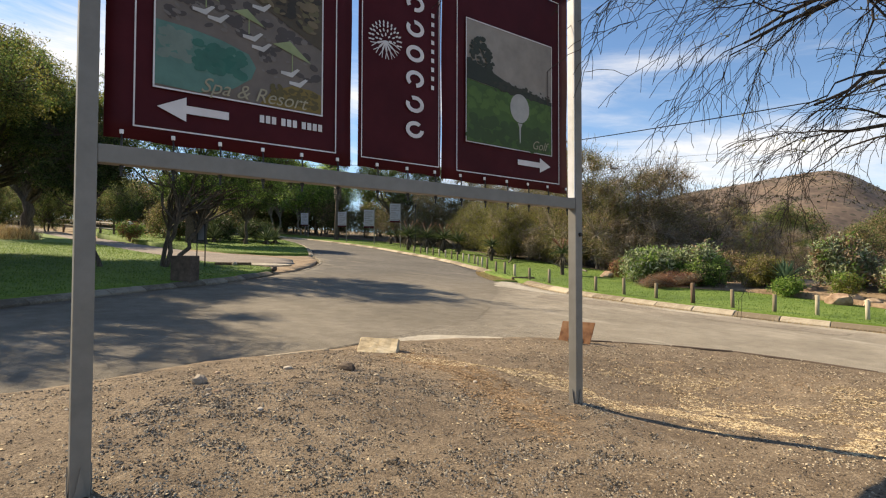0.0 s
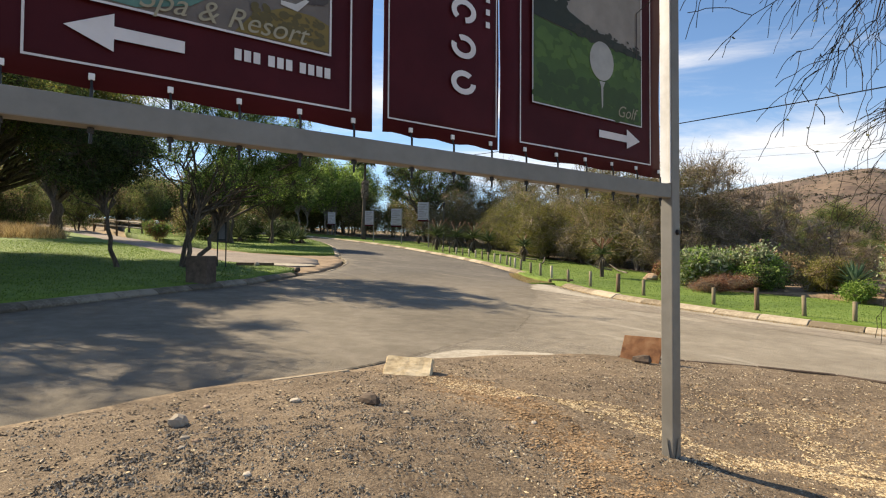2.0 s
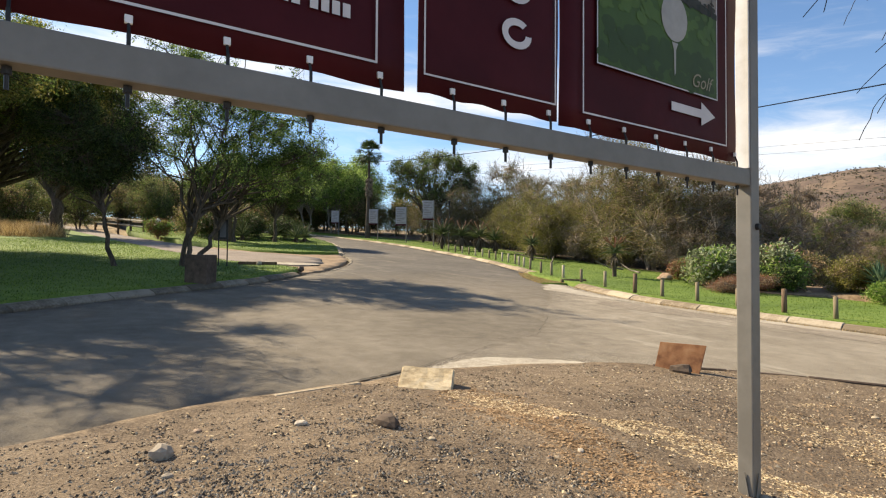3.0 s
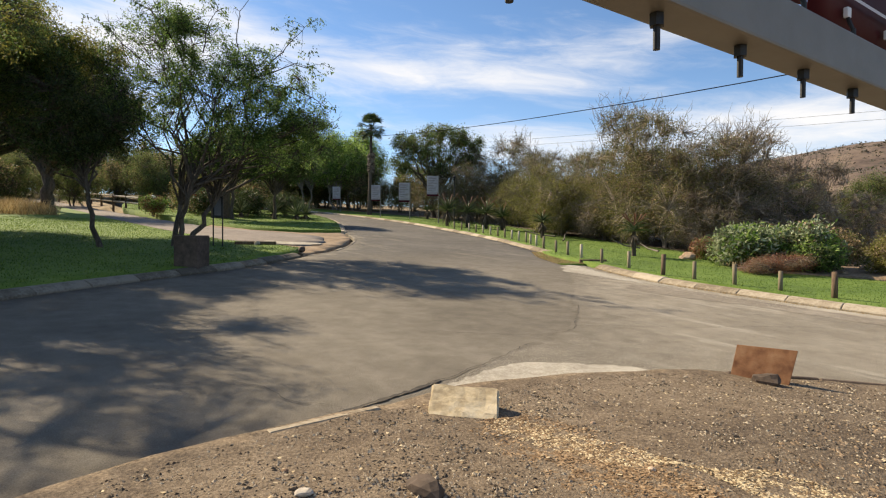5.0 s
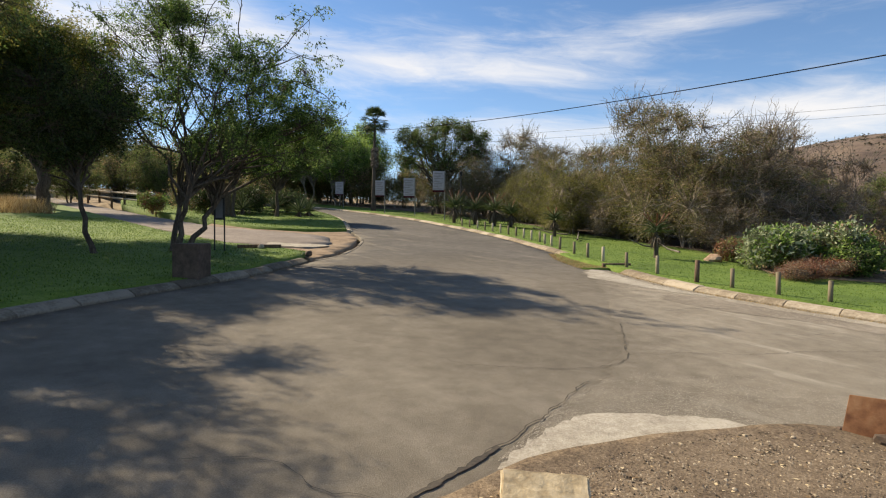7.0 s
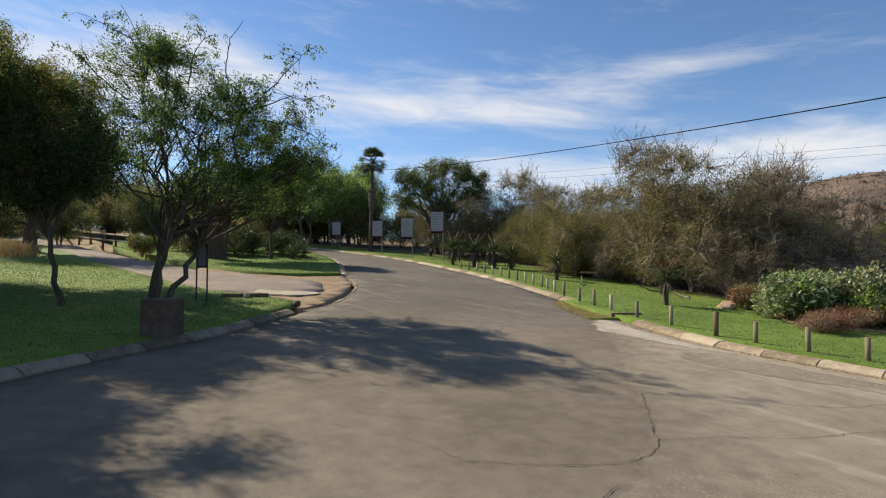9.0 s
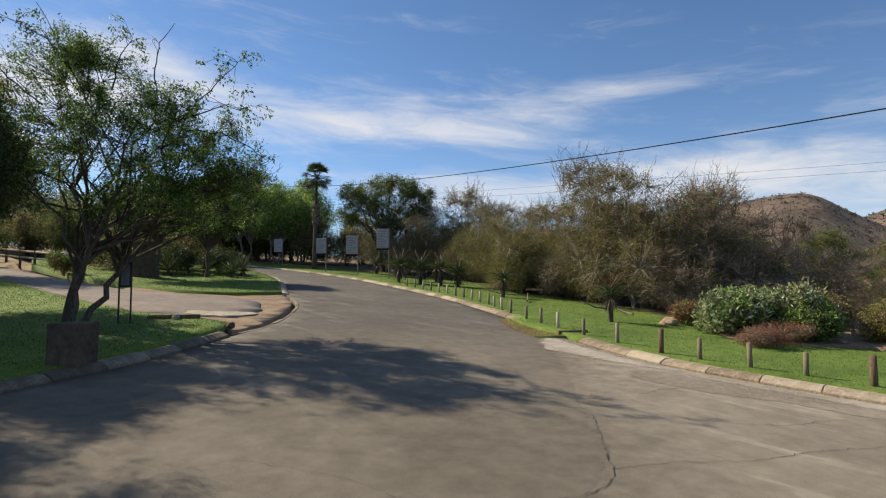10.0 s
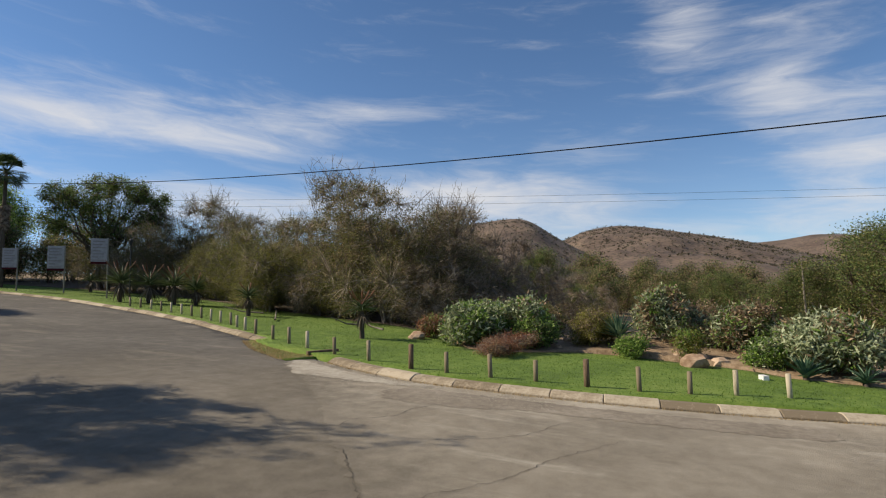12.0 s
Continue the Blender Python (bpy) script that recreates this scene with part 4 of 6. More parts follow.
# the pool picture
def blotches(name, mat, parent, seed, n, x0, x1, z0, z1, s, y, keep=None):
    """Mottled print: many small overlapping ovals as one part."""
    rb = random.Random(seed)
    bm = bmesh.new()
    for k in range(n):
        x, z, w = rb.uniform(x0, x1), rb.uniform(z0, z1), s * rb.uniform(0.5, 1.3)
        if keep is None or keep(x, z):
            flat(bm, oval(x, z, w, w * rb.uniform(0.35, 0.8), 8, rb.uniform(-0.9, 0.5)), y - 0.00001 * k)
    return tagged(part(name, bm, mat, parent), kind="stuff")


bm = bmesh.new()
flat(bm, rect(0.66, 1.745, 2.46, 3.555), YP)
pool = part("picture", bm, ink("paving", (0.15, 0.122, 0.100)), ban_l, "printed photo of a pool with loungers")
bm = bmesh.new()
flat(bm, [(0.665, 2.48), (0.92, 2.47), (1.12, 2.53), (1.24, 2.62), (1.27, 2.70), (1.22, 2.78), (1.05, 2.83), (0.85, 2.86), (0.665, 2.87)], YP - 0.004)
part("pool_print", bm, ink("pool", (0.085, 0.185, 0.15)), pool)
blotches("shallow_print", ink("shallow", (0.15, 0.20, 0.165)), pool, 1, 60, 0.70, 0.86, 2.66, 2.83, 0.03, YP - 0.0045)
blotches("paving_print", ink("paving_dark", (0.07, 0.055, 0.047)), pool, 2, 130, 0.72, 1.70, 2.66, 3.10, 0.035, YP - 0.002, lambda x, z: z > 2.9 or x > 1.3)
blotches("paving_print", ink("paving_light", (0.17, 0.145, 0.125)), pool, 3, 60, 0.72, 1.70, 2.62, 3.10, 0.022, YP - 0.0035, lambda x, z: z > 2.9 or x > 1.3)
bm = bmesh.new()
flat(bm, oval(1.05, 2.70, 0.12, 0.07, 18, -0.3), YP - 0.006)
part("deep_water_print", bm, ink("deep_water", (0.018, 0.12, 0.085)), pool)
blotches("water_print", ink("mid_water", (0.03, 0.13, 0.095)), pool, 4, 60, 0.90, 1.19, 2.61, 2.79, 0.032, YP - 0.0065)
LOUNGE = ink("lounger", (0.5, 0.48, 0.45))
for cx, cz in ((1.24, 2.885), (1.30, 2.83), (1.50, 2.70), (1.56, 2.64), (0.93, 2.98), (1.02, 2.95), (1.30, 3.10)):
    bm = bmesh.new()
    flat(bm, [(cx - 0.06, cz), (cx + 0.02, cz - 0.012), (cx + 0.075, cz + 0.05), (cx + 0.055, cz + 0.055), (cx + 0.01, cz + 0.02), (cx - 0.06, cz + 0.02)], YP - 0.006)
    part("lounger_print", bm, LOUNGE, pool)
bm = bmesh.new()
for cx, cz, s in ((1.52, 2.86, 1.0), (1.22, 3.02, 0.75), (0.95, 3.10, 0.6)):
    flat(bm, [(cx - 0.14 * s, cz + 0.03 * s), (cx - 0.02 * s, cz + 0.075 * s), (cx + 0.14 * s, cz - 0.05 * s), (cx, cz - 0.01 * s)], YP - 0.007)
    flat(bm, rect(cx - 0.004, cx + 0.004, cz - 0.14 * s, cz), YP - 0.005)
part("umbrella_print", bm, ink("umbrella", (0.26, 0.30, 0.14)), pool)
bm = bmesh.new()
flat(bm, [(1.20, 3.18), (1.74, 2.92), (1.74, 3.54), (0.67, 3.54), (0.67, 3.30)], YP - 0.004)
part("foliage_print", bm, ink("foliage", (0.075, 0.055, 0.030)), pool)
for k, tone in enumerate(((0.12, 0.10, 0.045), (0.035, 0.026, 0.014), (0.16, 0.12, 0.065))):
    blotches("foliage_print", ink("foliage_tone", tone), pool, 5 + k, 150, 0.72, 1.70, 2.98, 3.50, 0.035, YP - 0.0048 - 0.0015 * k, lambda x, z: z > 3.42 - 0.36 * (x - 0.67) - 0.03)
bm = bmesh.new()
flat(bm, [(1.30, 2.47), (1.735, 2.47), (1.735, 2.60), (1.66, 2.625), (1.52, 2.63), (1.38, 2.57)], YP - 0.005)
part("flower_bush_print", bm, ink("flower_bush", (0.19, 0.13, 0.028)), pool)
blotches("flower_print", ink("flower_tone", (0.10, 0.075, 0.02)), pool, 9, 80, 1.38, 1.70, 2.50, 2.61, 0.02, YP - 0.0065)
lettering("caption", "Spa & Resort", 0.92, YP - 0.010, 2.478, 0.132, ink("cream", (0.34, 0.30, 0.20)), pool, 0.35)

# the golf picture
bm = bmesh.new()
flat(bm, rect(3.09, 4.185, 2.47, 3.545), YP)
golf = part("picture", bm, ink("hazy_sky", (0.27, 0.235, 0.195)), ban_r, "printed photo of a golf ball on a tee")
bm = bmesh.new()
flat(bm, [(3.092, 2.472), (4.183, 2.472), (4.183, 2.96), (3.75, 2.98), (3.3, 3.0), (3.092, 3.02)], YP - 0.004)
part("turf_print", bm, ink("turf", (0.050, 0.100, 0.016)), golf)
blotches("turf_print", ink("turf_dark", (0.034, 0.066, 0.012)), golf, 11, 150, 3.13, 4.15, 2.50, 2.70, 0.045, YP - 0.0042)
blotches("turf_print", ink("turf_light", (0.075, 0.140, 0.024)), golf, 12, 90, 3.13, 4.15, 2.78, 2.96, 0.04, YP - 0.0055)
bm = bmesh.new()
flat(bm, [(3.092, 3.02), (3.5, 2.99), (4.183, 2.955), (4.183, 2.99), (3.9, 3.03), (3.62, 3.06), (3.42, 3.12), (3.092, 3.20)], YP - 0.006)
part("hedge_print", bm, ink("hedge", (0.022, 0.026, 0.012)), golf)
blotches("tree_print", ink("tree_tone", (0.025, 0.028, 0.014)), golf, 13, 150, 3.125, 3.42, 3.08, 3.50, 0.03, YP - 0.0065, lambda x, z: z < 3.46 - 1.3 * abs(x - 3.24) or (x < 3.36 and z < 3.3))
blotches("hedge_top_print", ink("hedge_tone", (0.035, 0.034, 0.018)), golf, 14, 90, 3.42, 4.15, 2.97, 3.06, 0.022, YP - 0.0066)
bm = bmesh.new()
flat(bm, oval(3.74, 2.86, 0.125, 0.135, 24), YP - 0.008)
flat(bm, [(3.715, 2.72), (3.775, 2.72), (3.755, 2.68), (3.752, 2.55), (3.74, 2.53), (3.732, 2.68)], YP - 0.007)
part("ball_print", bm, ink("ball", (0.36, 0.35, 0.32)), golf)
bm = bmesh.new()
flat(bm, rect(4.12, 4.13, 2.96, 3.30), YP - 0.008)
part("flagpole_print", bm, ink("flagpole", (0.05, 0.03, 0.02)), golf)
lettering("caption", "Golf", 3.90, YP - 0.010, 2.505, 0.115, ink("cream", (0.34, 0.30, 0.20)), golf, 0.35)

for k in range(15):
    x = 0.50 + k * 0.275 + (0.06 if k > 5 else 0)
    if x > 4.42:
        break
    lace = part("lacing_stud", cyl(bmesh.new(), (x, FRAME_Y, 1.905), (x, FRAME_Y, 2.12), 0.006, 0.006, 8), BLACK, sign)
    part("clip", box(bmesh.new(), x, SIGN_Y - 0.006, 2.165, 0.022, 0.012, 0.026, 0.003), WHITE, lace, "white plastic clip")
    part("hook", cyl(bmesh.new(), (x, FRAME_Y, 2.115), (x, SIGN_Y - 0.002, 2.165), 0.005, 0.005, 6), BLACK, lace)
    part("nut", cyl(bmesh.new(), (x, FRAME_Y, 1.945), (x, FRAME_Y, 1.966), 0.013, 0.013, 6), BLACK, lace)


sign.matrix_world = Matrix.Translation((0, 0, 1.4)) @ Matrix.Diagonal((0.973, 0.973, 0.973, 1)) @ Matrix.Translation((0, 0, -1.4))


# ---------------------------------------------------------------- loose things on the island
bm = bmesh.new()
ends = [[bm.verts.new((x, y, z)) for y, z in ((-0.20, -0.06), (0.15, -0.06), (0.14, 0.125), (0.10, 0.145), (-0.19, -0.02))] for x in (-0.262, 0.262)]
for i in range(5):
    bm.faces.new((ends[0][i], ends[0][(i + 1) % 5], ends[1][(i + 1) % 5], ends[1][i]))
bm.faces.new(ends[0])
bm.faces.new(list(reversed(ends[1])))
bmesh.ops.recalc_face_normals(bm, faces=bm.faces)
bmesh.ops.bevel(bm, geom=bm.edges[:], offset=0.012, segments=2, affect="EDGES")
bmesh.ops.subdivide_edges(bm, edges=[e for e in bm.edges if e.calc_length() > 0.1], cuts=5, use_grid_fill=True)
for v in bm.verts:
    v.co += Vector((noise.noise(v.co * 11), noise.noise(v.co * 11 + Vector((7, 0, 0))), noise.noise(v.co * 11 + Vector((0, 7, 0))))) * 0.010
block = part("kerb_block", bm, BLOCK)
block.matrix_world = pose(3.90, 6.42, island_z(3.9, 6.43) + 0.02, 0, 2, -40)
tagged(block, "loose pale concrete kerb block tilted at the road edge", "kerb block")

bm = box(bmesh.new(), 0, 0, 0.17, 0.53, 0.022, 0.37, 0.003)
for v in bm.verts:
    v.co.x += 0.16 * (v.co.z - 0.19) + 0.02 * (v.co.z - 0.19) * math.copysign(1, v.co.x)
board = part("leaning_board", bm, RUST)
board.matrix_world = pose(7.13, 5.76, island_z(7.1, 5.78) - 0.03, -14, 0, -72)
tagged(board, "rusty brown steel board leaning against a stone", "board")
bm = bmesh.new()
bmesh.ops.create_icosphere(bm, subdivisions=2, radius=1.0)
for v in bm.verts:
    v.co = Vector((v.co.x * 0.14, v.co.y * 0.07, v.co.z * 0.075)) * (1 + 0.35 * noise.noise(v.co * 1.7))
prop = part("prop_stone", bm, PLINTH)
prop.matrix_world = pose(7.03, 5.66, island_z(7.03, 5.66) + 0.03, 0, 0, -74)
tagged(prop, "dark rough stone at the foot of the rusty board", "stone")


def stone(name, label, x, y, z, sx, sy, sz, mat, seed, category="stone", group=""):
    bm = bmesh.new()
    bmesh.ops.create_icosphere(bm, subdivisions=2, radius=1.0)
    for v in bm.verts:
        c = v.co.normalized()
        k = 1 + 0.30 * noise.noise(c * 1.3 + Vector((seed * 3.1, 0, 0))) + 0.10 * noise.noise(c * 3.5 + Vector((0, seed, 0)))
        v.co = Vector((c.x * sx, c.y * sy, c.z * sz)) * k
    ob = part(name, bm, mat)
    ob.matrix_world = pose(x, y, z + sz * 0.45, 0, 0, seed * 47)
    return tagged(ob, label, category, group)


stone("stone", "pale broken stone lying on the dirt", 1.40, 5.42, island_z(1.40, 5.42), 0.075, 0.06, 0.055, STONE, 1)
stone("stone", "dark flat broken slab lying on the dirt", 2.86, 5.36, island_z(2.86, 5.36) - 0.01, 0.13, 0.07, 0.06, PLINTH, 2)
stone("stone", "small pale stone on the dirt", 2.32, 5.62, island_z(2.32, 5.62), 0.05, 0.035, 0.02, STONE, 3)
rs = random.Random(21)
for k in range(26):
    x, y = rs.uniform(0.2, 7.6), rs.uniform(2.2, 6.2)
    s = rs.uniform(0.010, 0.026)
    stone("stone", "small weathered stone on the dirt", x, y, island_z(x, y) - s * 0.2, s * 1.3, s, s * 0.7, rs.choice((STONE, ROCK, GRAVEL)), k + 7, group="stones on the island")


def litter(name, poly, n, mat, seed, size, label, category, thick=0.5, keep=None, zf=None):
    """Small lumps or flakes pressed into the island as one object."""
    rng = np.random.RandomState(seed)
    q = scatter(poly, n, rng)
    if keep:
        q = np.array([p for p in q if keep(p[0], p[1])])
    n = len(q)
    z = np.array([(zf or island_z)(x, y) for x, y in q])
    s = size * rng.uniform(0.4, 1.0, n) ** 2 * 1.6
    a = rng.uniform(0, 6.283, n)
    c, d = np.cos(a), np.sin(a)
    pts = []
    for ox, oy, oz in ((1, 0, 0), (0, 0.6, 0.1), (-0.9, 0.1, 0), (0.1, -0.6, 0), (0.05, 0.05, 1)):
        jx, jy = ox + rng.normal(0, 0.15, n), oy + rng.normal(0, 0.15, n)
        pts.append(np.column_stack((q[:, 0] + (jx * c - jy * d) * s, q[:, 1] + (jx * d + jy * c) * s, z - 0.003 + oz * s * thick + (0.4 * s * rng.uniform(0, 1, n) * (thick < 0.3)))))
    v = np.stack(pts, 1).reshape(-1, 3)
    b = np.arange(n)[:, None] * 5
    f = np.concatenate([b + np.array([t]) for t in ((0, 1, 4), (1, 2, 4), (2, 3, 4), (3, 0, 4))])
    return tagged(quick(name, v, f, mat), label, category, kind="stuff")


NEAR = [(-0.8, 1.2), (-0.8, 5.8), (0.7, 6.15), (2.6, 6.65), (4.6, 6.75), (6.2, 6.45), (7.6, 5.5), (9.0, 3.8), (9.2, 1.0), (6, 0.2)]


def off_line(x, y, pts):
    """Distance to a chain of points."""
    best = 9.0
    for (x0, y0), (x1, y1) in zip(pts, pts[1:]):
        dx, dy = x1 - x0, y1 - y0
        t = max(0.0, min(1.0, ((x - x0) * dx + (y - y0) * dy) / (dx * dx + dy * dy)))
        best = min(best, math.hypot(x - x0 - t * dx, y - y0 - t * dy))
    return best


WORN = [(4.0, 6.0), (3.95, 5.2), (4.0, 4.7), (3.94, 4.17), (3.75, 3.7), (3.5, 3.2)]
DRIFT = [(4.0, 5.95), (4.22, 5.34), (4.49, 4.85), (4.73, 4.19), (4.85, 3.64), (5.1, 3.2), (5.3, 2.7), (5.6, 1.9)]
bare = lambda x, y: rs.random() < 0.10 + (off_line(x, y, WORN) - 0.08 + 0.3 * N2(x, y, 1.5, 4)) * 2.6 and rs.random() < 0.70 + 1.1 * N2(x, y, 0.8, 6)
drift = lambda x, y: off_line(x, y, DRIFT) < 0.20 + 0.25 * N2(x, y, 1.7, 7) or (x > 4.9 and y < 4.4 and N2(x, y, 1.2, 8) > 0.02)
litter("gravel", NEAR, 104000, GRAVEL, 11, 0.0108, "grey-brown gravel strewn over the dirt", "gravel", 0.65, bare)
patchy = lambda x, y: rs.random() < (off_line(x, y, WORN) - 0.1) * 1.6 and rs.random() < 0.55 + 0.9 * N2(x, y, 1.0, 12) + 0.6 * N2(x, y, 3.0, 13)
litter("gravel", [(0.2, 2.6), (0.6, 4.8), (1.7, 5.6), (2.9, 5.6), (3.7, 4.4), (4.6, 3.6), (4.3, 2.2), (2.4, 1.8)], 60000, GRAVEL_GREY, 21, 0.0112, "drifts of dark grey crushed gravel on the dirt", "gravel", 0.65, patchy)
trodden = lambda x, y: rs.random() < 1.05 - 2.4 * off_line(x, y, WORN) + 0.5 * N2(x, y, 2.2, 14)
litter("path_soil", [(3.3, 6.1), (4.3, 6.2), (4.6, 5.0), (4.5, 3.8), (4.2, 2.6), (2.9, 2.6), (3.1, 4.0)], 60000, PATH, 23, 0.013, "crumbly orange-brown soil of a trodden path", "soil", 0.12, trodden)
litter("coarse_gravel", NEAR, 7000, GRAVEL, 15, 0.017, "coarser stones and clods in the dirt", "gravel", 0.6, bare)
litter("leaf_litter", [(3.7, 6.15), (4.3, 6.1), (5.1, 4.6), (5.8, 3.0), (6.3, 1.6), (5.2, 1.4), (4.6, 3.0), (4.2, 4.4)], 70000, CHIPS, 12, 0.0125, "dry straw-coloured leaf litter on the dirt", "leaf litter", 0.2, drift)
litter("leaf_litter", [(4.9, 4.4), (7.0, 4.6), (8.7, 2.6), (8.4, 0.8), (5.3, 0.8)], 52000, CHIPS, 14, 0.0125, "dry straw-coloured leaf litter in the shallow ditch", "leaf litter", 0.2, drift)
litter("coarse_gravel", NEAR, 3000, CHIPS, 18, 0.016, "pale straw-coloured chips among the gravel", "gravel", 0.4, bare)
litter("leaf_litter", NEAR, 6000, CHIPS, 13, 0.014, "scattered dry leaf litter on the dirt", "leaf litter", 0.15)
litter("clods", [(4.6, 3.6), (4.9, 4.8), (6.2, 4.9), (7.6, 4.2), (8.4, 2.6), (6.5, 2.4)], 2600, SOIL_RED, 16, 0.024, "red-brown earth clods in the shallow ditch", "soil", 0.38)

NOSE = [(4.1, 7.1), (4.9, 7.5), (5.7, 7.85), (7.0, 8.3), (8.2, 7.6), (8.4, 6.0), (7.4, 6.1), (6.1, 6.75), (5.1, 7.0), (4.4, 7.05)]
CORNER = [(13.0, 13.6), (14.7, 15.2), (15.1, 14.9), (14.2, 12.8), (13.8, 11.0), (13.7, 8.0), (12.4, 8.4), (12.3, 11.2)]
dusty = lambda x, y: rs.random() < 1.15 - 0.75 * off_line(x, y, [(4.2, 7.1), (5.3, 7.15), (6.6, 6.7), (7.8, 5.9)]) + 0.8 * N2(x, y, 2.5, 3)
dusty_kerb = lambda x, y: rs.random() < 1.0 - 0.7 * off_line(x, y, RIGHT[12:]) + 0.9 * N2(x, y, 1.5, 3)
litter("cement_dust", NOSE, 50000, DUST, 19, 0.0048, "pale cement grit swept along the slab's edge", "grit", 0.1, dusty, lambda x, y: H(x, y) + 0.009)
litter("cement_dust", CORNER, 30000, DUST, 20, 0.011, "pale cement grit along the kerb", "grit", 0.1, dusty_kerb, lambda x, y: H(x, y) + 0.009)


# ---------------------------------------------------------------- lawns, fence posts, far signs
blades("lawn_grass", LAWN_R[:], 70000, lawn_z, BLADE, 31, (0.015, 0.038), 0.010, "short mown green grass")
blades("lawn_grass", [(-4, 8.9)] + offset(LEFT, 0.3)[5:] + [(7.75, 20.3), (7.2, 22.3), (6.2, 23.5), (5.0, 29), (3.9, 37), (-9, 40), (-9, 15)], 66000, lawn_z, BLADE, 32, (0.02, 0.055), 0.011, "short green grass in dappled shade")
blades("lawn_grass", LAWN_2, 26000, lawn_z, BLADE, 33, (0.03, 0.06), 0.014, "short green grass beside the road")
blades("verge_grass", [(14.3, 15.5), (15.5, 15.1), (17.4, 18.6), (16.5, 18.9), (15.3, 17.4)], 6000, lambda x, y: H(x, y) + 0.045, STRAW, 34, (0.02, 0.06), 0.009, "yellowing grass at the broken road edge")
patch("verge", [(14.5, 15.45), (15.35, 15.1), (16.3, 16.4), (17.3, 18.6), (16.8, 18.9), (15.5, 17.4)], 0.3, lambda x, y: H(x, y) + 0.05, TURF, 0.1)
blades("dry_grass", [(-8, 40), (1.5, 40), (0.5, 46), (-2, 52), (-9, 52)], 9000, lawn_z, STRAW, 35, (0.4, 0.9), 0.02, "tall dry straw-coloured grass")


blades("kerb_weeds", RIGHT[9:] + list(reversed(offset(RIGHT, 0.09)[9:])), 1500, lambda x, y: H(x, y) + 0.006, STRAW, 36, (0.01, 0.06), 0.008, "dry weeds and debris along the kerb")


def bollard(x, y, h, r, mat, label, seed):
    root = empty("bollard", x, y, lawn_z(x, y), label, "bollard", "bollards along the lawn")
    bm = bmesh.new()
    cyl(bm, (0, 0, -0.15), (0.012 * math.sin(seed), 0.012 * math.cos(seed * 2), h), r, r * 0.96, 12)
    top = [e for e in bm.edges if all(v.co.z > h * 0.9 for v in e.verts)]
    bmesh.ops.bevel(bm, geom=top, offset=0.008, segments=2, affect="EDGES")
    for f in bm.faces:
        f.smooth = abs(f.normal.z) < 0.5
    part("pole", bm, mat, root)
    return root


NEAR_BOLLARDS = [(16.23, 4.37), (15.89, 5.32), (15.5, 6.15), (15.24, 7.07), (15.08, 8.08), (14.95, 9.12), (14.75, 10.06), (14.75, 11.1), (14.78, 12.02), (15.19, 13.42), (15.53, 14.69), (16.04, 15.99), (16.5, 17.02), (16.95, 18.04), (17.75, 19.51), (18.45, 20.65), (19.0, 21.58)]
for k, (x, y) in enumerate(NEAR_BOLLARDS):
    tall = k in (4, 8)
    bollard(x, y, 0.56 if tall else 0.47 + 0.03 * math.sin(k * 2.3), 0.062 if tall else 0.05, WOOD_DARK if tall else WOOD, "dark brown treated timber bollard in the lawn edge" if tall else "weathered grey timber bollard in the lawn edge", k)
for k, (x, y) in enumerate(smooth_line([(19.5, 22.4), (21.1, 26.2), (22.3, 30.2), (23.0, 33.5)], 1.1)):
    bollard(x, y, 0.48, 0.05, WOOD, "weathered grey timber bollard in the lawn edge", k)


def road_sign(x, y, turn, size, tall):
    root = empty("notice_sign", x, y, lawn_z(x, y), "white notice board on a tall grey steel pole on the verge", "sign", "row of notice signs", rz=turn)
    part("pole", cyl(bmesh.new(), (0, 0, -0.2), (0, 0, tall + 0.05), 0.045, 0.045, 10), GALV, root)
    part("board", box(bmesh.new(), -0.46 * size, -0.045, tall - 0.775 * size, 0.86 * size, 0.03, 1.55 * size, 0.008), BOARD, root, "white board with a grey rim")
    bm = bmesh.new()
    for k in range(7):
        flat(bm, rect(-0.80 * size, (-0.80 + (0.62, 0.5, 0.66, 0.4, 0.58, 0.3, 0.6)[k]) * size, tall - (0.21 + k * 0.19) * size, tall - (0.15 + k * 0.19) * size), -0.063)
    part("text_block", bm, ink("grey_text", (0.25, 0.22, 0.22)), root)
    part("base_strip", box(bmesh.new(), -0.46 * size, -0.047, tall - 1.48 * size, 0.86 * size, 0.036, 0.14 * size, 0.004), MAROON, root, "maroon strip")
    return root


for x, y, size, tall in ((25.5, 38.6, 1.0, 3.62), (25.85, 43.4, 1.04, 3.05), (24.35, 45.8, 0.88, 2.75), (23.95, 53.2, 0.82, 2.42)):
    road_sign(x, y, -33, size, tall)

pole = empty("lamp_post", 26.2, 37.5, lawn_z(26.2, 37.5), "slim black lamp post on the verge", "lamp post")
part("pole", cyl(bmesh.new(), (0, 0, -0.2), (0, 0, 3.3), 0.05, 0.035, 10), BLACK, pole)
part("lantern", cyl(bmesh.new(), (0, 0, 3.3), (0, 0, 3.6), 0.06, 0.11, 8), BLACK, pole)
part("cap", cyl(bmesh.new(), (0, 0, 3.6), (0, 0, 3.7), 0.13, 0.02, 8), BLACK, pole)

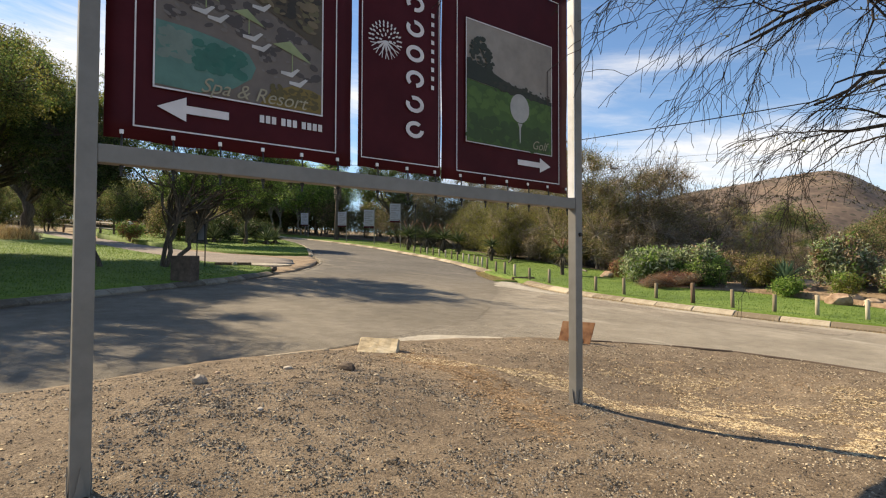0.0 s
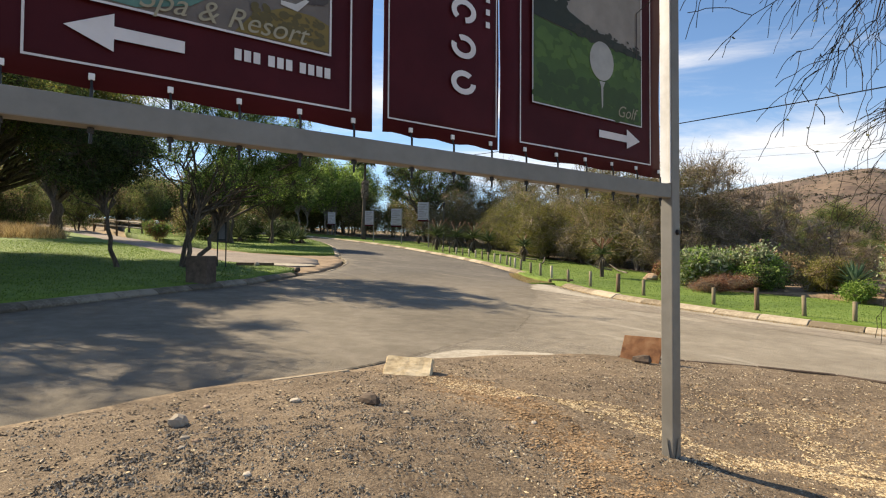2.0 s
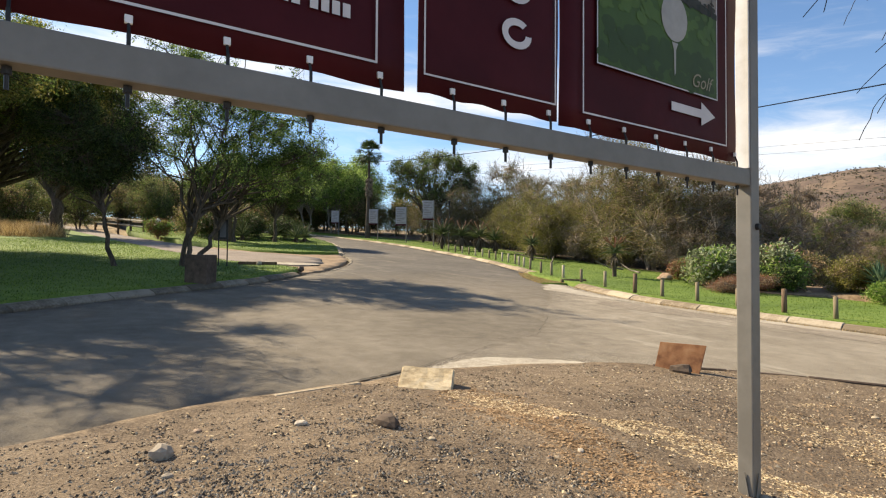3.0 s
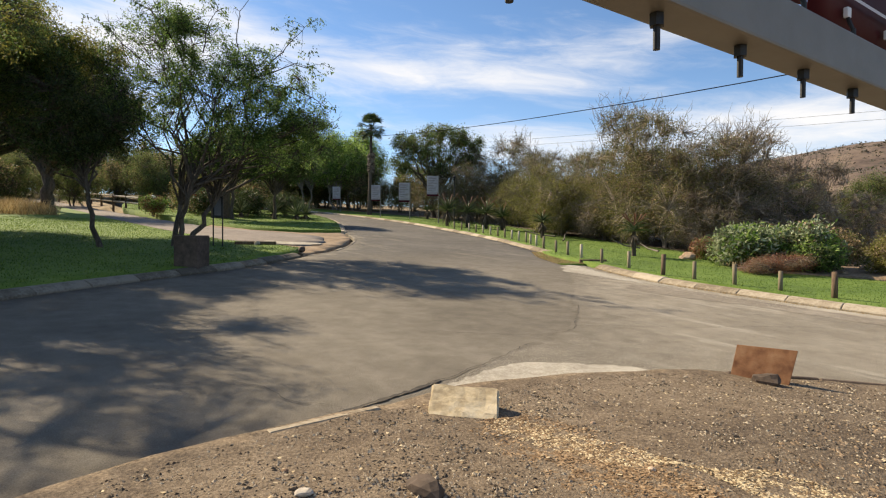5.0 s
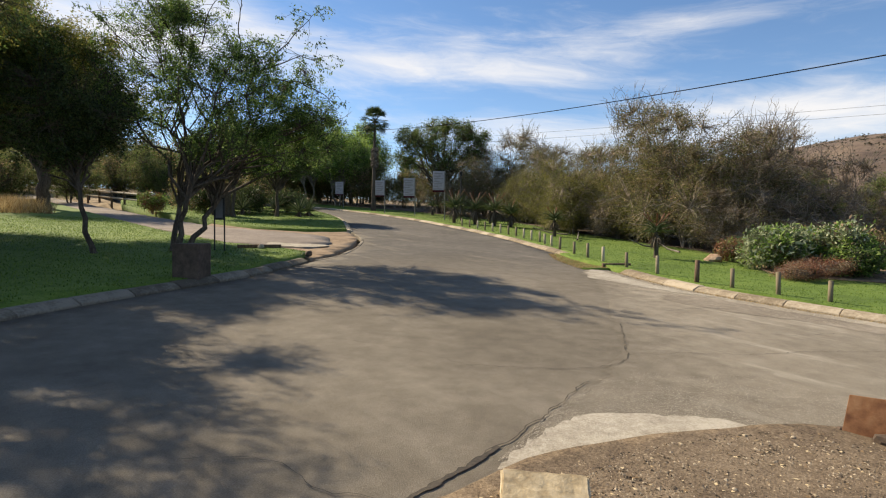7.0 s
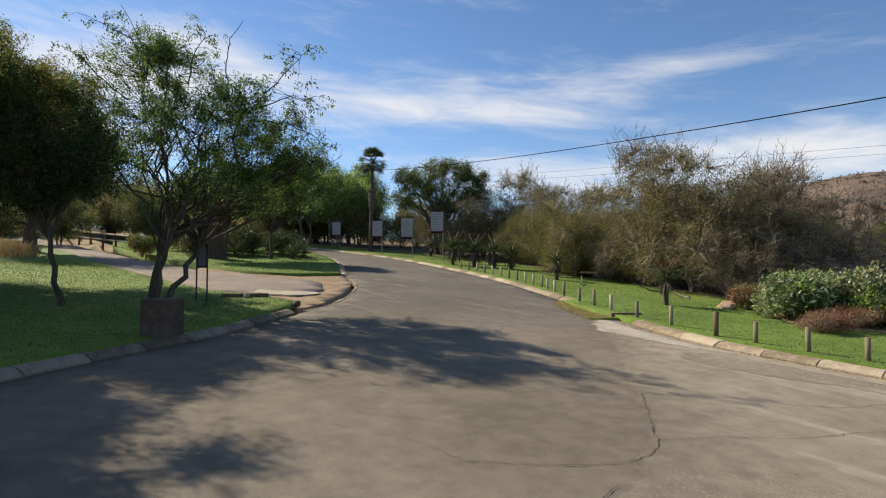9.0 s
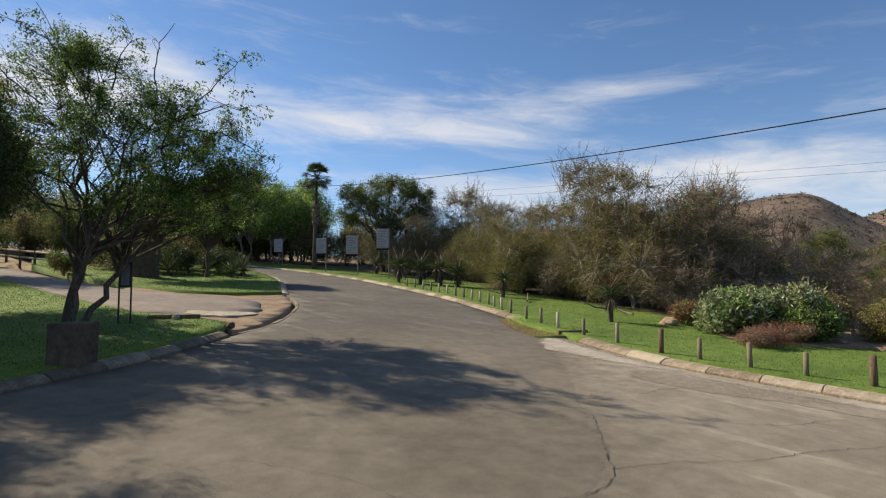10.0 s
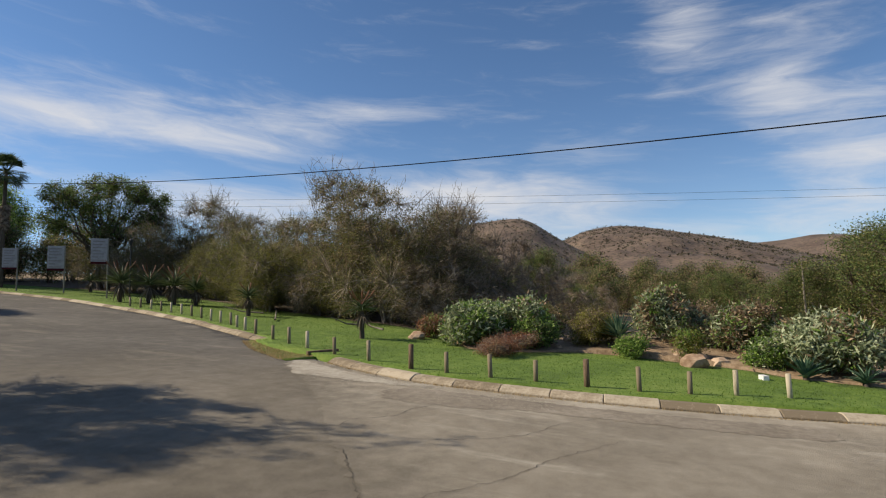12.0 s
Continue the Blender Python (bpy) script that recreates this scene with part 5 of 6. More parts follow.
stand = empty("notice_stand", 5.45, 21.2, lawn_z(5.45, 21.2), "black steel stand with a framed notice on two legs", "sign stand", rz=-30)
for sx in (-0.14, 0.14):
    part("leg", box(bmesh.new(), sx, 0, 0.75, 0.035, 0.035, 1.7, 0.004), BLACK, stand)
part("frame", box(bmesh.new(), 0, 0, 1.22, 0.30, 0.04, 0.66, 0.006), BLACK, stand)
part("notice", box(bmesh.new(), 0, -0.024, 1.22, 0.20, 0.008, 0.54, 0.002), ink("notice", (0.13, 0.135, 0.145)), stand, "faded printed notice")
part("finial", cyl(bmesh.new(), (0, 0, 1.55), (0, 0, 1.68), 0.10, 0.03, 8), BLACK, stand)

bm = box(bmesh.new(), 0, 0, 0.27, 0.56, 0.50, 0.80, 0.03)
for v in bm.verts:
    v.co += Vector((1, 1, 1)) * 0.012 * N2(v.co.x * 5, v.co.y * 5, 1, v.co.z * 5)
plinth = part("plinth", bm, PLINTH)
plinth.matrix_world = pose(3.80, 16.35, lawn_z(3.8, 16.35), 0, 0, -42)
tagged(plinth, "squat brown plastered plinth on the lawn beside the kerb", "plinth")

bm = box(bmesh.new(), 0, 0, 0.05, 1.3, 0.13, 0.11, 0.02)
log = part("log", bm, WOOD_DARK)
log.matrix_world = pose(6.75, 21.7, lawn_z(6.75, 21.7), 0, 0, -15)
tagged(log, "short dark timber log lying at the drive edge", "log")
stone("stone", "pale stone beside the log", 6.75, 21.55, lawn_z(6.75, 21.5), 0.12, 0.1, 0.10, STONE, 5)
stone("stump", "dark broken kerb stump at the corner of the lawn", 7.6, 19.75, lawn_z(7.6, 19.75) - 0.04, 0.12, 0.10, 0.09, PLINTH, 6, "stump")
bm = box(bmesh.new(), 0, 0, 0.05, 0.9, 0.12, 0.1, 0.015)
plank = part("plank", bm, WOOD_DARK)
plank.matrix_world = pose(15.7, 15.2, lawn_z(15.7, 15.2) - 0.05, 0, 0, -28)
tagged(plank, "short timber offcut lying in the verge grass", "plank")
bm = box(bmesh.new(), 0, 0, 0.05, 0.26, 0.14, 0.12, 0.01)
tub = part("white_box", bm, WHITE)
tub.matrix_world = pose(18.9, 4.6, lawn_z(18.9, 4.6), 0, 0, 20)
tagged(tub, "small white box at the edge of the lawn", "box")

fence = empty("rail_fence", 0, 0, 0, "low timber post and rail fence beyond the drive", "fence")
FP = [(6.5 - 0.70 * k, 50.6 + 1.92 * k) for k in range(13)]
for k, (x, y) in enumerate(FP):
    part("post", cyl(bmesh.new(), (x, y, H(x, y) - 0.3), (x, y, H(x, y) + 1.05), 0.08, 0.08, 8), WOOD_DARK, fence)
    if k:
        x0, y0 = FP[k - 1]
        for hh in (0.55, 0.98):
            part("rail", cyl(bmesh.new(), (x0, y0, H(x0, y0) + hh), (x, y, H(x, y) + hh), 0.07, 0.065, 8), RAIL, fence)


def wire(name, a, b, sag, r, label):
    V, F = [], []
    a, b = Vector(a), Vector(b)
    pts = [a.lerp(b, i / 30) - Vector((0, 0, sag * 4 * (i / 30) * (1 - i / 30))) for i in range(31)]
    tube(V, F, pts, [r] * 31, 5)
    return tagged(quick(name, [tuple(v) for v in V], F, CABLE), label, "cable")


wire("overhead_cable", (27.87, 61.5, 13.08), (17.99, -17.6, 5.85), 1.44, 0.020, "black overhead cable strung across the road")
wire("overhead_wire", (33, 64, 12.4), (56, -26, 8.6), 0.4, 0.009, "thin far overhead power line")
wire("overhead_wire", (33, 64, 11.8), (56, -26, 8.1), 0.4, 0.009, "thin far overhead power line")


# ---------------------------------------------------------------- trees on the left lawn
def foot(x, y):
    return (x, y, lawn_z(x, y) - 0.02)


open_tree = plant("tree", "open-crowned green tree with several dark crooked stems on the lawn", "tree", foot(4.3, 21.2),
      [(1.2, -0.7, 4.0, 2.6, 2.6, 1.6), (0.6, 0.3, 5.6, 2.1, 2.1, 1.2), (2.7, -1.6, 3.5, 1.6, 1.6, 1.2), (-1.0, 0.8, 4.4, 1.6, 1.6, 1.3), (2.5, -1.5, 4.8, 1.0, 1.0, 0.6), (2.2, -1.0, 2.9, 2.2, 2.0, 0.8), (3.4, -1.2, 3.9, 1.1, 1.4, 1.0), (-0.1, 0.2, 6.5, 1.6, 1.6, 0.8), (1.7, -1.8, 5.2, 1.2, 1.2, 0.6)],
      1.7, 0.125, 46, 4200, 50, 0.064, LEAF_MID, BARK, 101, stems=3, lean=(0.5, -0.3), spread=0.075, twig_r=0.006, hang=0.4, gap=0.37, stem_out=0.35, extra=((LEAF_FRESH, 0.4),), whips=60)


def shoot(root, pts, seed, leafy_part=True):
    """A long thin shoot that rises out of a crown, with drooping side twigs and small hanging leaves; pts in the world."""
    r, g = random.Random(seed), np.random.RandomState(seed)
    o = root.location
    V, F, tips = [], [], []
    line = [Vector(q) - o for q in pts]
    main = []
    for u, v in zip(line, line[1:]):
        main += bent(u, v, r, 0.05, 4)[:-1]
    main.append(line[-1])
    n = len(main) - 1
    tube(V, F, main, [0.020 * (1 - 0.72 * i / n) for i in range(n + 1)], 5)
    for k in range(13 if leafy_part else 3):
        i = r.randint(n // 3, n)
        d = Vector((r.gauss(0, 1), r.gauss(0, 1), r.gauss(0.15, 0.5))).normalized()
        e = main[i] + d * r.uniform(0.25, 0.75)
        q = bent(main[i], e - Vector((0, 0, 0.10)), r, 0.08, 5, 0.16)
        tube(V, F, q, [0.008, 0.007, 0.006, 0.005, 0.004, 0.003], 3)
        tips += [q[-1], q[-1] * 0.7 + q[-2] * 0.3] + ([q[-3]] if r.random() < 0.5 else [])
    quick("shoot", [tuple(v) for v in V], F, BARK_DARK, root, smooth=True)
    if leafy_part:
        at = np.repeat(np.array([tuple(v) for v in tips]), 9, 0)
        at = at + g.normal(0, 0.055, at.shape)
        tagged(quick("shoot_leaf_cover", *leaf_arrays(at, 0.085, g, 0.42, 1.0), LEAF_MID, root), kind="stuff")


shoot(open_tree, [(6.2, 19.59, 6.24), (6.46, 18.62, 6.68), (6.7, 17.92, 7.04), (6.93, 17.48, 7.33)], 1)
shoot(open_tree, [(4.57, 21.14, 6.62), (4.15, 21.03, 7.38), (3.76, 21.02, 8.16), (3.37, 21.01, 8.88)], 2)
shoot(open_tree, [(4.15, 21.03, 7.38), (3.64, 21.11, 8.09), (3.22, 21.16, 8.28), (2.78, 21.22, 8.45)], 3)
shoot(open_tree, [(5.74, 19.89, 6.6), (5.63, 19.68, 7.45), (5.69, 19.6, 8.08), (5.91, 19.16, 8.46)], 4, False)
shoot(open_tree, [(6.2, 19.5, 6.0), (6.82, 18.42, 5.82), (7.16, 17.82, 5.47), (7.46, 17.24, 5.04)], 5)
shoot(open_tree, [(3.6, 21.3, 6.55), (2.92, 21.45, 7.1), (2.63, 21.52, 7.48), (2.26, 21.54, 7.65)], 6)
shoot(open_tree, [(6.1, 19.4, 6.2), (6.61, 18.65, 6.37), (6.82, 18.25, 6.44), (7.02, 17.86, 6.25)], 7)
shoot(open_tree, [(4.9, 20.6, 7.0), (4.95, 20.4, 7.6), (5.1, 20.2, 8.0), (5.2, 20.0, 8.2)], 8)
plant("tree", "slender leaning tree with a dense dark green crown", "tree", foot(2.35, 20.9),
      [(-0.6, 0.4, 3.7, 1.8, 1.6, 1.5), (-1.4, 1.0, 4.2, 1.3, 1.3, 1.0), (0.2, 0.0, 3.2, 1.3, 1.3, 0.9), (-0.8, 0.3, 2.7, 1.4, 1.3, 0.7)],
      1.9, 0.075, 26, 2200, 26, 0.078, LEAF_DARK, BARK, 102, lean=(-0.40, 0.25), spread=0.10, gap=0.38)
plant("tree", "large spreading tree with a stout dark trunk beyond the lawn", "tree", foot(0.95, 45.5),
      [(0, 0, 5.6, 4.2, 4.2, 2.4), (-2.5, 1, 6.6, 2.6, 2.6, 1.7), (2.6, -1, 5.0, 2.4, 2.4, 1.6), (1.5, -2.5, 3.8, 2.4, 2, 1.0)],
      2.6, 0.42, 30, 2300, 20, 0.14, LEAF_OLIVE, BARK, 103, spread=0.25, twig_r=0.012, gap=0.2)
plant("tree", "feathery yellow-green thorn tree at the edge of the lawn", "tree", foot(-1.4, 23.8),
      [(0.2, 0, 6.0, 2.5, 2.5, 1.4), (1.4, -0.8, 5.0, 1.8, 1.8, 1.1), (-1.5, 0.6, 6.6, 1.9, 1.9, 1.0), (1.6, -0.4, 6.9, 1.3, 1.3, 0.6), (0.9, -3.0, 5.2, 2.0, 1.8, 0.9), (0.4, 2.8, 5.6, 2.0, 1.8, 0.9), (2.4, 0.6, 5.7, 2.1, 2.1, 0.8), (3.0, -1.8, 5.3, 1.8, 1.8, 0.7)],
      2.6, 0.17, 40, 4400, 56, 0.080, LEAF_GOLD, BARK, 104, spread=0.085, slim=0.34, gap=0.22, extra=((LEAF_MID, 0.45),))
plant("tree", "wide feathery thorn tree standing on the lawn", "tree", foot(-3.2, 15.7),
      [(1.6, -0.4, 4.9, 2.4, 2.4, 1.1), (3.0, 0.2, 4.5, 1.6, 1.8, 0.9), (0.2, -1.4, 4.9, 1.4, 1.3, 0.8), (0.6, 1.2, 5.7, 2.2, 2.2, 1.0), (-1.8, 0, 5.0, 1.9, 1.9, 1.1), (3.2, 1.6, 5.2, 1.6, 1.6, 0.8)],
      2.3, 0.17, 38, 4000, 44, 0.066, LEAF_GOLD, BARK, 105, spread=0.08, slim=0.34, gap=0.45, extra=((LEAF_MID, 0.5),))
# added mostly out of view, so that its crown shades the left lawn
plant("tree", "spreading olive-green thorn tree on the lawn", "tree", foot(-5.0, 20.8),
      [(1.0, 0, 5.4, 3.2, 3.2, 1.4), (3.0, -0.6, 5.0, 2.0, 2.0, 1.0), (-1.6, 0.8, 5.8, 2.2, 2.2, 1.2)],
      2.4, 0.2, 28, 2600, 34, 0.095, LEAF_OLIVE, BARK, 115, spread=0.15, gap=0.2, extra=((LEAF_MID, 0.5),))
# added shade caster: trunk out of view, lobes spread to darken the lawn
plant("tree", "broad olive-green tree behind the lawn", "tree", foot(-1.5, 27.0),
      [(2.4, 0, 4.9, 2.8, 2.8, 1.4), (4.2, -0.8, 4.4, 1.9, 1.9, 1.1), (0.4, 0.6, 5.4, 2.2, 2.2, 1.2), (-1.4, 0.8, 5.5, 2.0, 2.0, 1.0), (3.4, 2.2, 5.4, 2.2, 2.2, 0.9), (1.4, -2.6, 5.2, 2.2, 2.0, 0.9)],
      2.1, 0.18, 30, 3400, 34, 0.115, LEAF_OLIVE, BARK, 116, spread=0.16, gap=0.26, extra=((LEAF_DARK, 0.4),))
# unseen tree added to throw shade on lawn edge, kerb and road
plant("tree", "dense olive thorn tree at the side of the lawn", "tree", foot(-3.0, 19.6),
      [(0.6, 0, 5.2, 2.4, 2.4, 1.2), (1.8, -1.0, 4.8, 1.5, 1.5, 0.9), (-1.4, 0.6, 5.4, 1.8, 1.8, 1.0)],
      2.2, 0.16, 24, 2300, 34, 0.10, LEAF_OLIVE, BARK, 117, spread=0.14, gap=0.28, extra=((LEAF_MID, 0.5),))
# two more trees added outside the view, to shade the far left lawn
for k, (x, y) in enumerate(((-4.3, 26.6), (-3.8, 31.6))):
    plant("tree", "broad olive-green thorn tree at the back of the lawn", "tree", foot(x, y),
          [(0.8, 0, 5.2, 2.9, 2.9, 1.3), (2.4, -0.8, 4.8, 1.8, 1.8, 1.0), (-1.4, 0.8, 5.6, 2.1, 2.1, 1.1), (0.8, -2.2, 5.0, 1.9, 1.8, 0.9)],
          2.3, 0.19, 26, 2300, 26, 0.11, LEAF_OLIVE, BARK, 118 + k, spread=0.16, gap=0.24, extra=((LEAF_MID, 0.45),))
for k, (x, y, s) in enumerate(((10.45, 39.4, 1.0), (13.35, 40.2, 1.02))):
    plant("tree", "dark green rounded tree with a slim trunk on the verge lawn", "tree", foot(x, y),
          [(0, 0, 4.0 * s, 2.3, 2.3, 1.6), (1.3, -0.6, 3.5 * s, 1.7, 1.7, 1.2), (-1.3, 0.6, 3.7 * s, 1.8, 1.8, 1.3), (0.2, -0.2, 5.1 * s, 1.6, 1.6, 0.9)],
          2.0, 0.12, 24, 1700, 26, 0.12, LEAF_DARK, BARK, 106 + k, spread=0.16, twig_r=0.01, gap=0.16, extra=((LEAF_MID, 0.42),))


# ---------------------------------------------------------------- patterns of shrub, repeated with turns and sizes
def pattern(key):
    if key == "thorn":
        return plant("thicket_tree", "tangled olive-brown thorn tree in the thicket", "tree", (0, 0, -60),
                     [(0, 0, 3.0, 2.2, 2.0, 2.4), (1.4, 0.6, 2.2, 1.6, 1.6, 1.8), (-1.5, -0.4, 2.3, 1.7, 1.6, 1.9), (0.3, -0.8, 4.6, 1.6, 1.5, 1.1), (0.2, -1.2, 1.2, 2.2, 1.4, 1.1)],
                     0.9, 0.12, 44, 3000, 17, 0.064, LEAF_OLIVE, BARK_GREY, 201, stems=4, whips=110, spread=0.11, twig_r=0.008, gap=0.22, shell=0.6, extra=((LEAF_BROWN, 0.2),), group="thicket")
    if key == "bare":
        return plant("thicket_tree", "half-bare brown winter shrub in the thicket", "tree", (0, 0, -60),
                     [(0, 0, 2.2, 1.9, 1.8, 2.0), (1.3, 0.4, 1.6, 1.4, 1.4, 1.5), (-1.3, -0.4, 1.7, 1.4, 1.4, 1.6), (0.2, 0.3, 3.8, 1.2, 1.2, 0.9)],
                     0.6, 0.08, 40, 3100, 6, 0.052, LEAF_BROWN, BARK_GREY, 202, stems=5, whips=150, spread=0.10, twig_r=0.0075, gap=0.26, shell=0.6, extra=((LEAF_OLIVE, 0.3),), group="thicket")
    if key == "gold":
        return plant("thicket_tree", "yellow-green rounded shrub in the thicket", "tree", (0, 0, -60),
                     [(0, 0, 2.3, 1.8, 1.7, 1.9), (1.1, 0.5, 1.8, 1.4, 1.4, 1.5), (-1.1, -0.5, 1.7, 1.5, 1.5, 1.5), (0, -0.6, 1.0, 1.7, 1.3, 1.0)],
                     0.6, 0.09, 26, 2500, 20, 0.065, LEAF_GOLD, BARK_GREY, 203, stems=4, whips=50, spread=0.11, gap=0.1, shell=0.6, extra=((LEAF_OLIVE, 0.45),), group="thicket")
    if key == "green":
        return plant("bush_tree", "dark green rounded bush-veld tree", "tree", (0, 0, -60),
                     [(0, 0, 2.5, 2.0, 1.9, 1.7), (1.3, 0.5, 2.0, 1.5, 1.5, 1.3), (-1.3, -0.4, 2.0, 1.6, 1.5, 1.4), (0.2, 0.2, 3.6, 1.3, 1.3, 0.8), (0, -0.5, 1.0, 1.7, 1.4, 0.9)],
                     0.9, 0.11, 24, 2200, 22, 0.08, LEAF_OLIVE, BARK, 204, stems=3, spread=0.14, gap=0.1, shell=0.6, extra=((LEAF_MID, 0.45),), group="bush-veld trees")
    if key == "far":
        return plant("bush_tree", "distant olive and brown bush-veld tree", "tree", (0, 0, -60),
                     [(0, 0, 2.5, 2.0, 1.9, 1.7), (1.3, 0.5, 2.0, 1.5, 1.5, 1.3), (-1.3, -0.4, 2.0, 1.6, 1.5, 1.4), (0.2, 0.2, 3.6, 1.3, 1.3, 0.8), (0, -0.5, 1.0, 1.7, 1.4, 0.9)],
                     0.9, 0.11, 16, 760, 16, 0.15, LEAF_OLIVE, BARK, 206, stems=3, spread=0.22, twig_r=0.012, gap=0.1, shell=0.6, extra=((LEAF_BROWN, 0.3), (LEAF_MID, 0.2)), group="bush-veld trees")
    return plant("roadside_tree", "light green open tree behind the road signs", "tree", (0, 0, -60),
                 [(0, 0, 4.8, 2.0, 2.0, 2.0), (1.2, 0.4, 3.8, 1.6, 1.6, 1.6), (-1.3, -0.4, 4.0, 1.6, 1.6, 1.8), (0.2, 0.2, 6.4, 1.4, 1.4, 1.1)],
                 1.8, 0.13, 24, 1300, 13, 0.18, LEAF_LIME, BARK_GREY, 205, stems=2, spread=0.2, gap=0.15, extra=((LEAF_MID, 0.35),), group="roadside trees")


THORN_STAND = ((29.2, 42.6, 0.95), (28.6, 47.0, 0.95), (24.3, 19.8, 1.22), (26.2, 22.6, 1.3), (27.6, 26.4, 1), (29.6, 30, 1.05), (31.2, 34.2, 1.1), (32.6, 38.6, 1.1), (26.9, 18.4, 1.05), (24.5, 17.5, 1.0), (31, 26, 1.2), (34, 33, 1.2), (33.5, 42.5, 1.3), (33.0, 45.8, 1.25), (35.5, 39, 1.3),)
BARE_STAND = ((30.0, 45.0, 1.0), (25.6, 17, 1.18), (23.3, 17.6, 0.62), (27.4, 15.6, 1.1), (29.6, 14.6, 0.92), (25.2, 24.4, 0.75), (26.9, 29, 0.7), (29.4, 33.4, 0.8), (30.6, 38.2, 0.8), (31.5, 20.5, 1.1), (38.3, 12.0, 0.5), (41.3, 8.0, 0.5), (37.3, 14.5, 0.65), (44.3, 15, 0.7), (24.4, 15.2, 0.6), (32.5, 13, 0.6),)
GOLD_STAND = ((25.2, 22, 1.1), (25.6, 30.2, 1.15), (24.8, 27.4, 1.05), (26.4, 25, 0.95), (28.3, 28.4, 0.95), (29.9, 36.6, 1), (32, 45.5, 1.1), (30.5, 23.5, 1.05), (36.5, 46, 1.2),)
GREEN_STAND = ((31, 16.5, 0.9), (36.5, 12.6, 0.6), (39, 7.2, 0.62), (36, 4.4, 0.74), (33, 1.6, 0.92), (30.2, -1.2, 1.22), (36, -2, 1.5), (42, 5, 0.85), (41, 16, 1.0), (30.5, -4.5, 1.45), (-12, 40, 1.3), (-13, 30, 1.3), (-4.5, 52.5, 0.9), (-1.2, 53.5, 0.95), (-7.6, 53, 0.95), (2.4, 55, 0.9), (-10.5, 46, 1.0), (3.2, 74, 1.5), (6.8, 70, 1.4), (9.6, 66, 1.3), (-3, 75, 1.6), (12.2, 64, 1.25), (8.2, 61.5, 1.1), (-6.5, 72, 1.5),)
FAR_STAND = ((45, 12.5, 0.8), (48, 18, 1.0), (52, 5, 0.9), (58, 14, 1.0), (64, 22, 1.2), (62, 2, 1.1), (72, 7, 1.1), (80, 20, 1.5), (85, 4, 1.5), (95, 14, 1.6), (55, 25, 1.2), (70, 32, 1.5), (6.2, 66, 1), (2, 70, 1.2), (-4, 70, 1.3), (-10, 68, 1.3), (10, 63, 1.2), (-14, 52, 1.4), (-7, 55, 1.2), (-2.5, 60, 1.1), (-16, 60, 1.5), (-20, 46, 1.6), (5, 73, 1.5), (-8, 76, 1.6), (0, 82, 1.8),)
FAR_STAND_MORE = ((24.5, 60.5, 0.75), (27.5, 61, 0.75), (22, 63, 0.85), (30, 58.5, 0.75), (19.5, 65, 0.85), (26, 64.5, 0.9), (55, 20, 0.9), (50, 12, 0.7), (47, 8.7, 0.55), (46, 3, 0.66), (50, 0, 0.8), (56, 9, 0.85), (60, 6, 0.8), (66, 12, 1.0), (60, 17, 0.9), (52, 15, 0.8), (44, 0.5, 0.8), (48, -3, 1.0), (56, -2, 1.1), (64, 8, 0.9), (9.5, 70, 1.4), (14, 72, 1.6), (-9, 47, 1), (19, 64, 1.3), (23.5, 63, 1.3), (28.5, 61, 1.3), (25, 68, 1.5), (16.5, 67, 1.4), (31, 54, 1), (20, 70, 1.6), (21, 66, 1.4), (25.3, 62.5, 1.2), (22.2, 63.5, 1.3), (-3, 52, 0.9), (11.6, 46.5, 0.85), (14.3, 47.8, 0.8), (9.6, 47.5, 0.8), (13, 66, 1.2), (28.5, 56, 1.2), (34, 56, 1.3),)
LIME_STAND = ((24.6, 56, 1.05), (27.2, 57.6, 1), (22.6, 58.4, 1.05), (26, 61.5, 1.15), (29.3, 60.2, 1.1), (19.5, 60.5, 1.05), (31.5, 63, 1.2), (16.6, 61, 1),)
PLOT = {"thorn": THORN_STAND, "bare": BARE_STAND, "gold": GOLD_STAND, "green": GREEN_STAND, "far": FAR_STAND + FAR_STAND_MORE, "lime": LIME_STAND}
rp = random.Random(77)
for key, spots in PLOT.items():
    first = pattern(key)
    for k, (x, y, s) in enumerate(spots):
        if key in ("thorn", "bare", "gold"):
            x, y = x + 1.7, y - 0.5
        m = pose(x, y, H(x, y) + 0.05, 0, 0, rp.uniform(0, 360))
        if k == 0:
            first.matrix_basis = m
            first.scale = (s, s, s * rp.uniform(0.92, 1.06))
        else:
            c = copy_thing(first, m)
            c.scale = (s * rp.uniform(0.92, 1.1), s * rp.uniform(0.92, 1.1), s * rp.uniform(0.9, 1.1))

plant("tree", "tall flat-topped green acacia behind the road signs", "tree", (30.6, 46.4, H(30.6, 46.4)),
      [(-2.2, 1.0, 6.9, 2.4, 2.4, 1.0), (0.6, 0, 7.9, 3.0, 3.0, 0.9), (2.8, -1.2, 7.0, 2.0, 2.0, 0.8), (-0.6, 0.4, 6.0, 2.8, 2.6, 1.2), (-3.0, 1.6, 5.0, 1.6, 1.6, 1.1), (2.6, -1.0, 5.4, 2.0, 2.0, 1.2), (0.5, 0, 4.4, 2.4, 2.2, 1.1)],
      3.0, 0.24, 38, 3000, 24, 0.13, LEAF_MID, BARK, 110, stems=2, spread=0.15, twig_r=0.012, shell=0.5, gap=0.22, stem_out=0.3, extra=((LEAF_OLIVE, 0.3),))


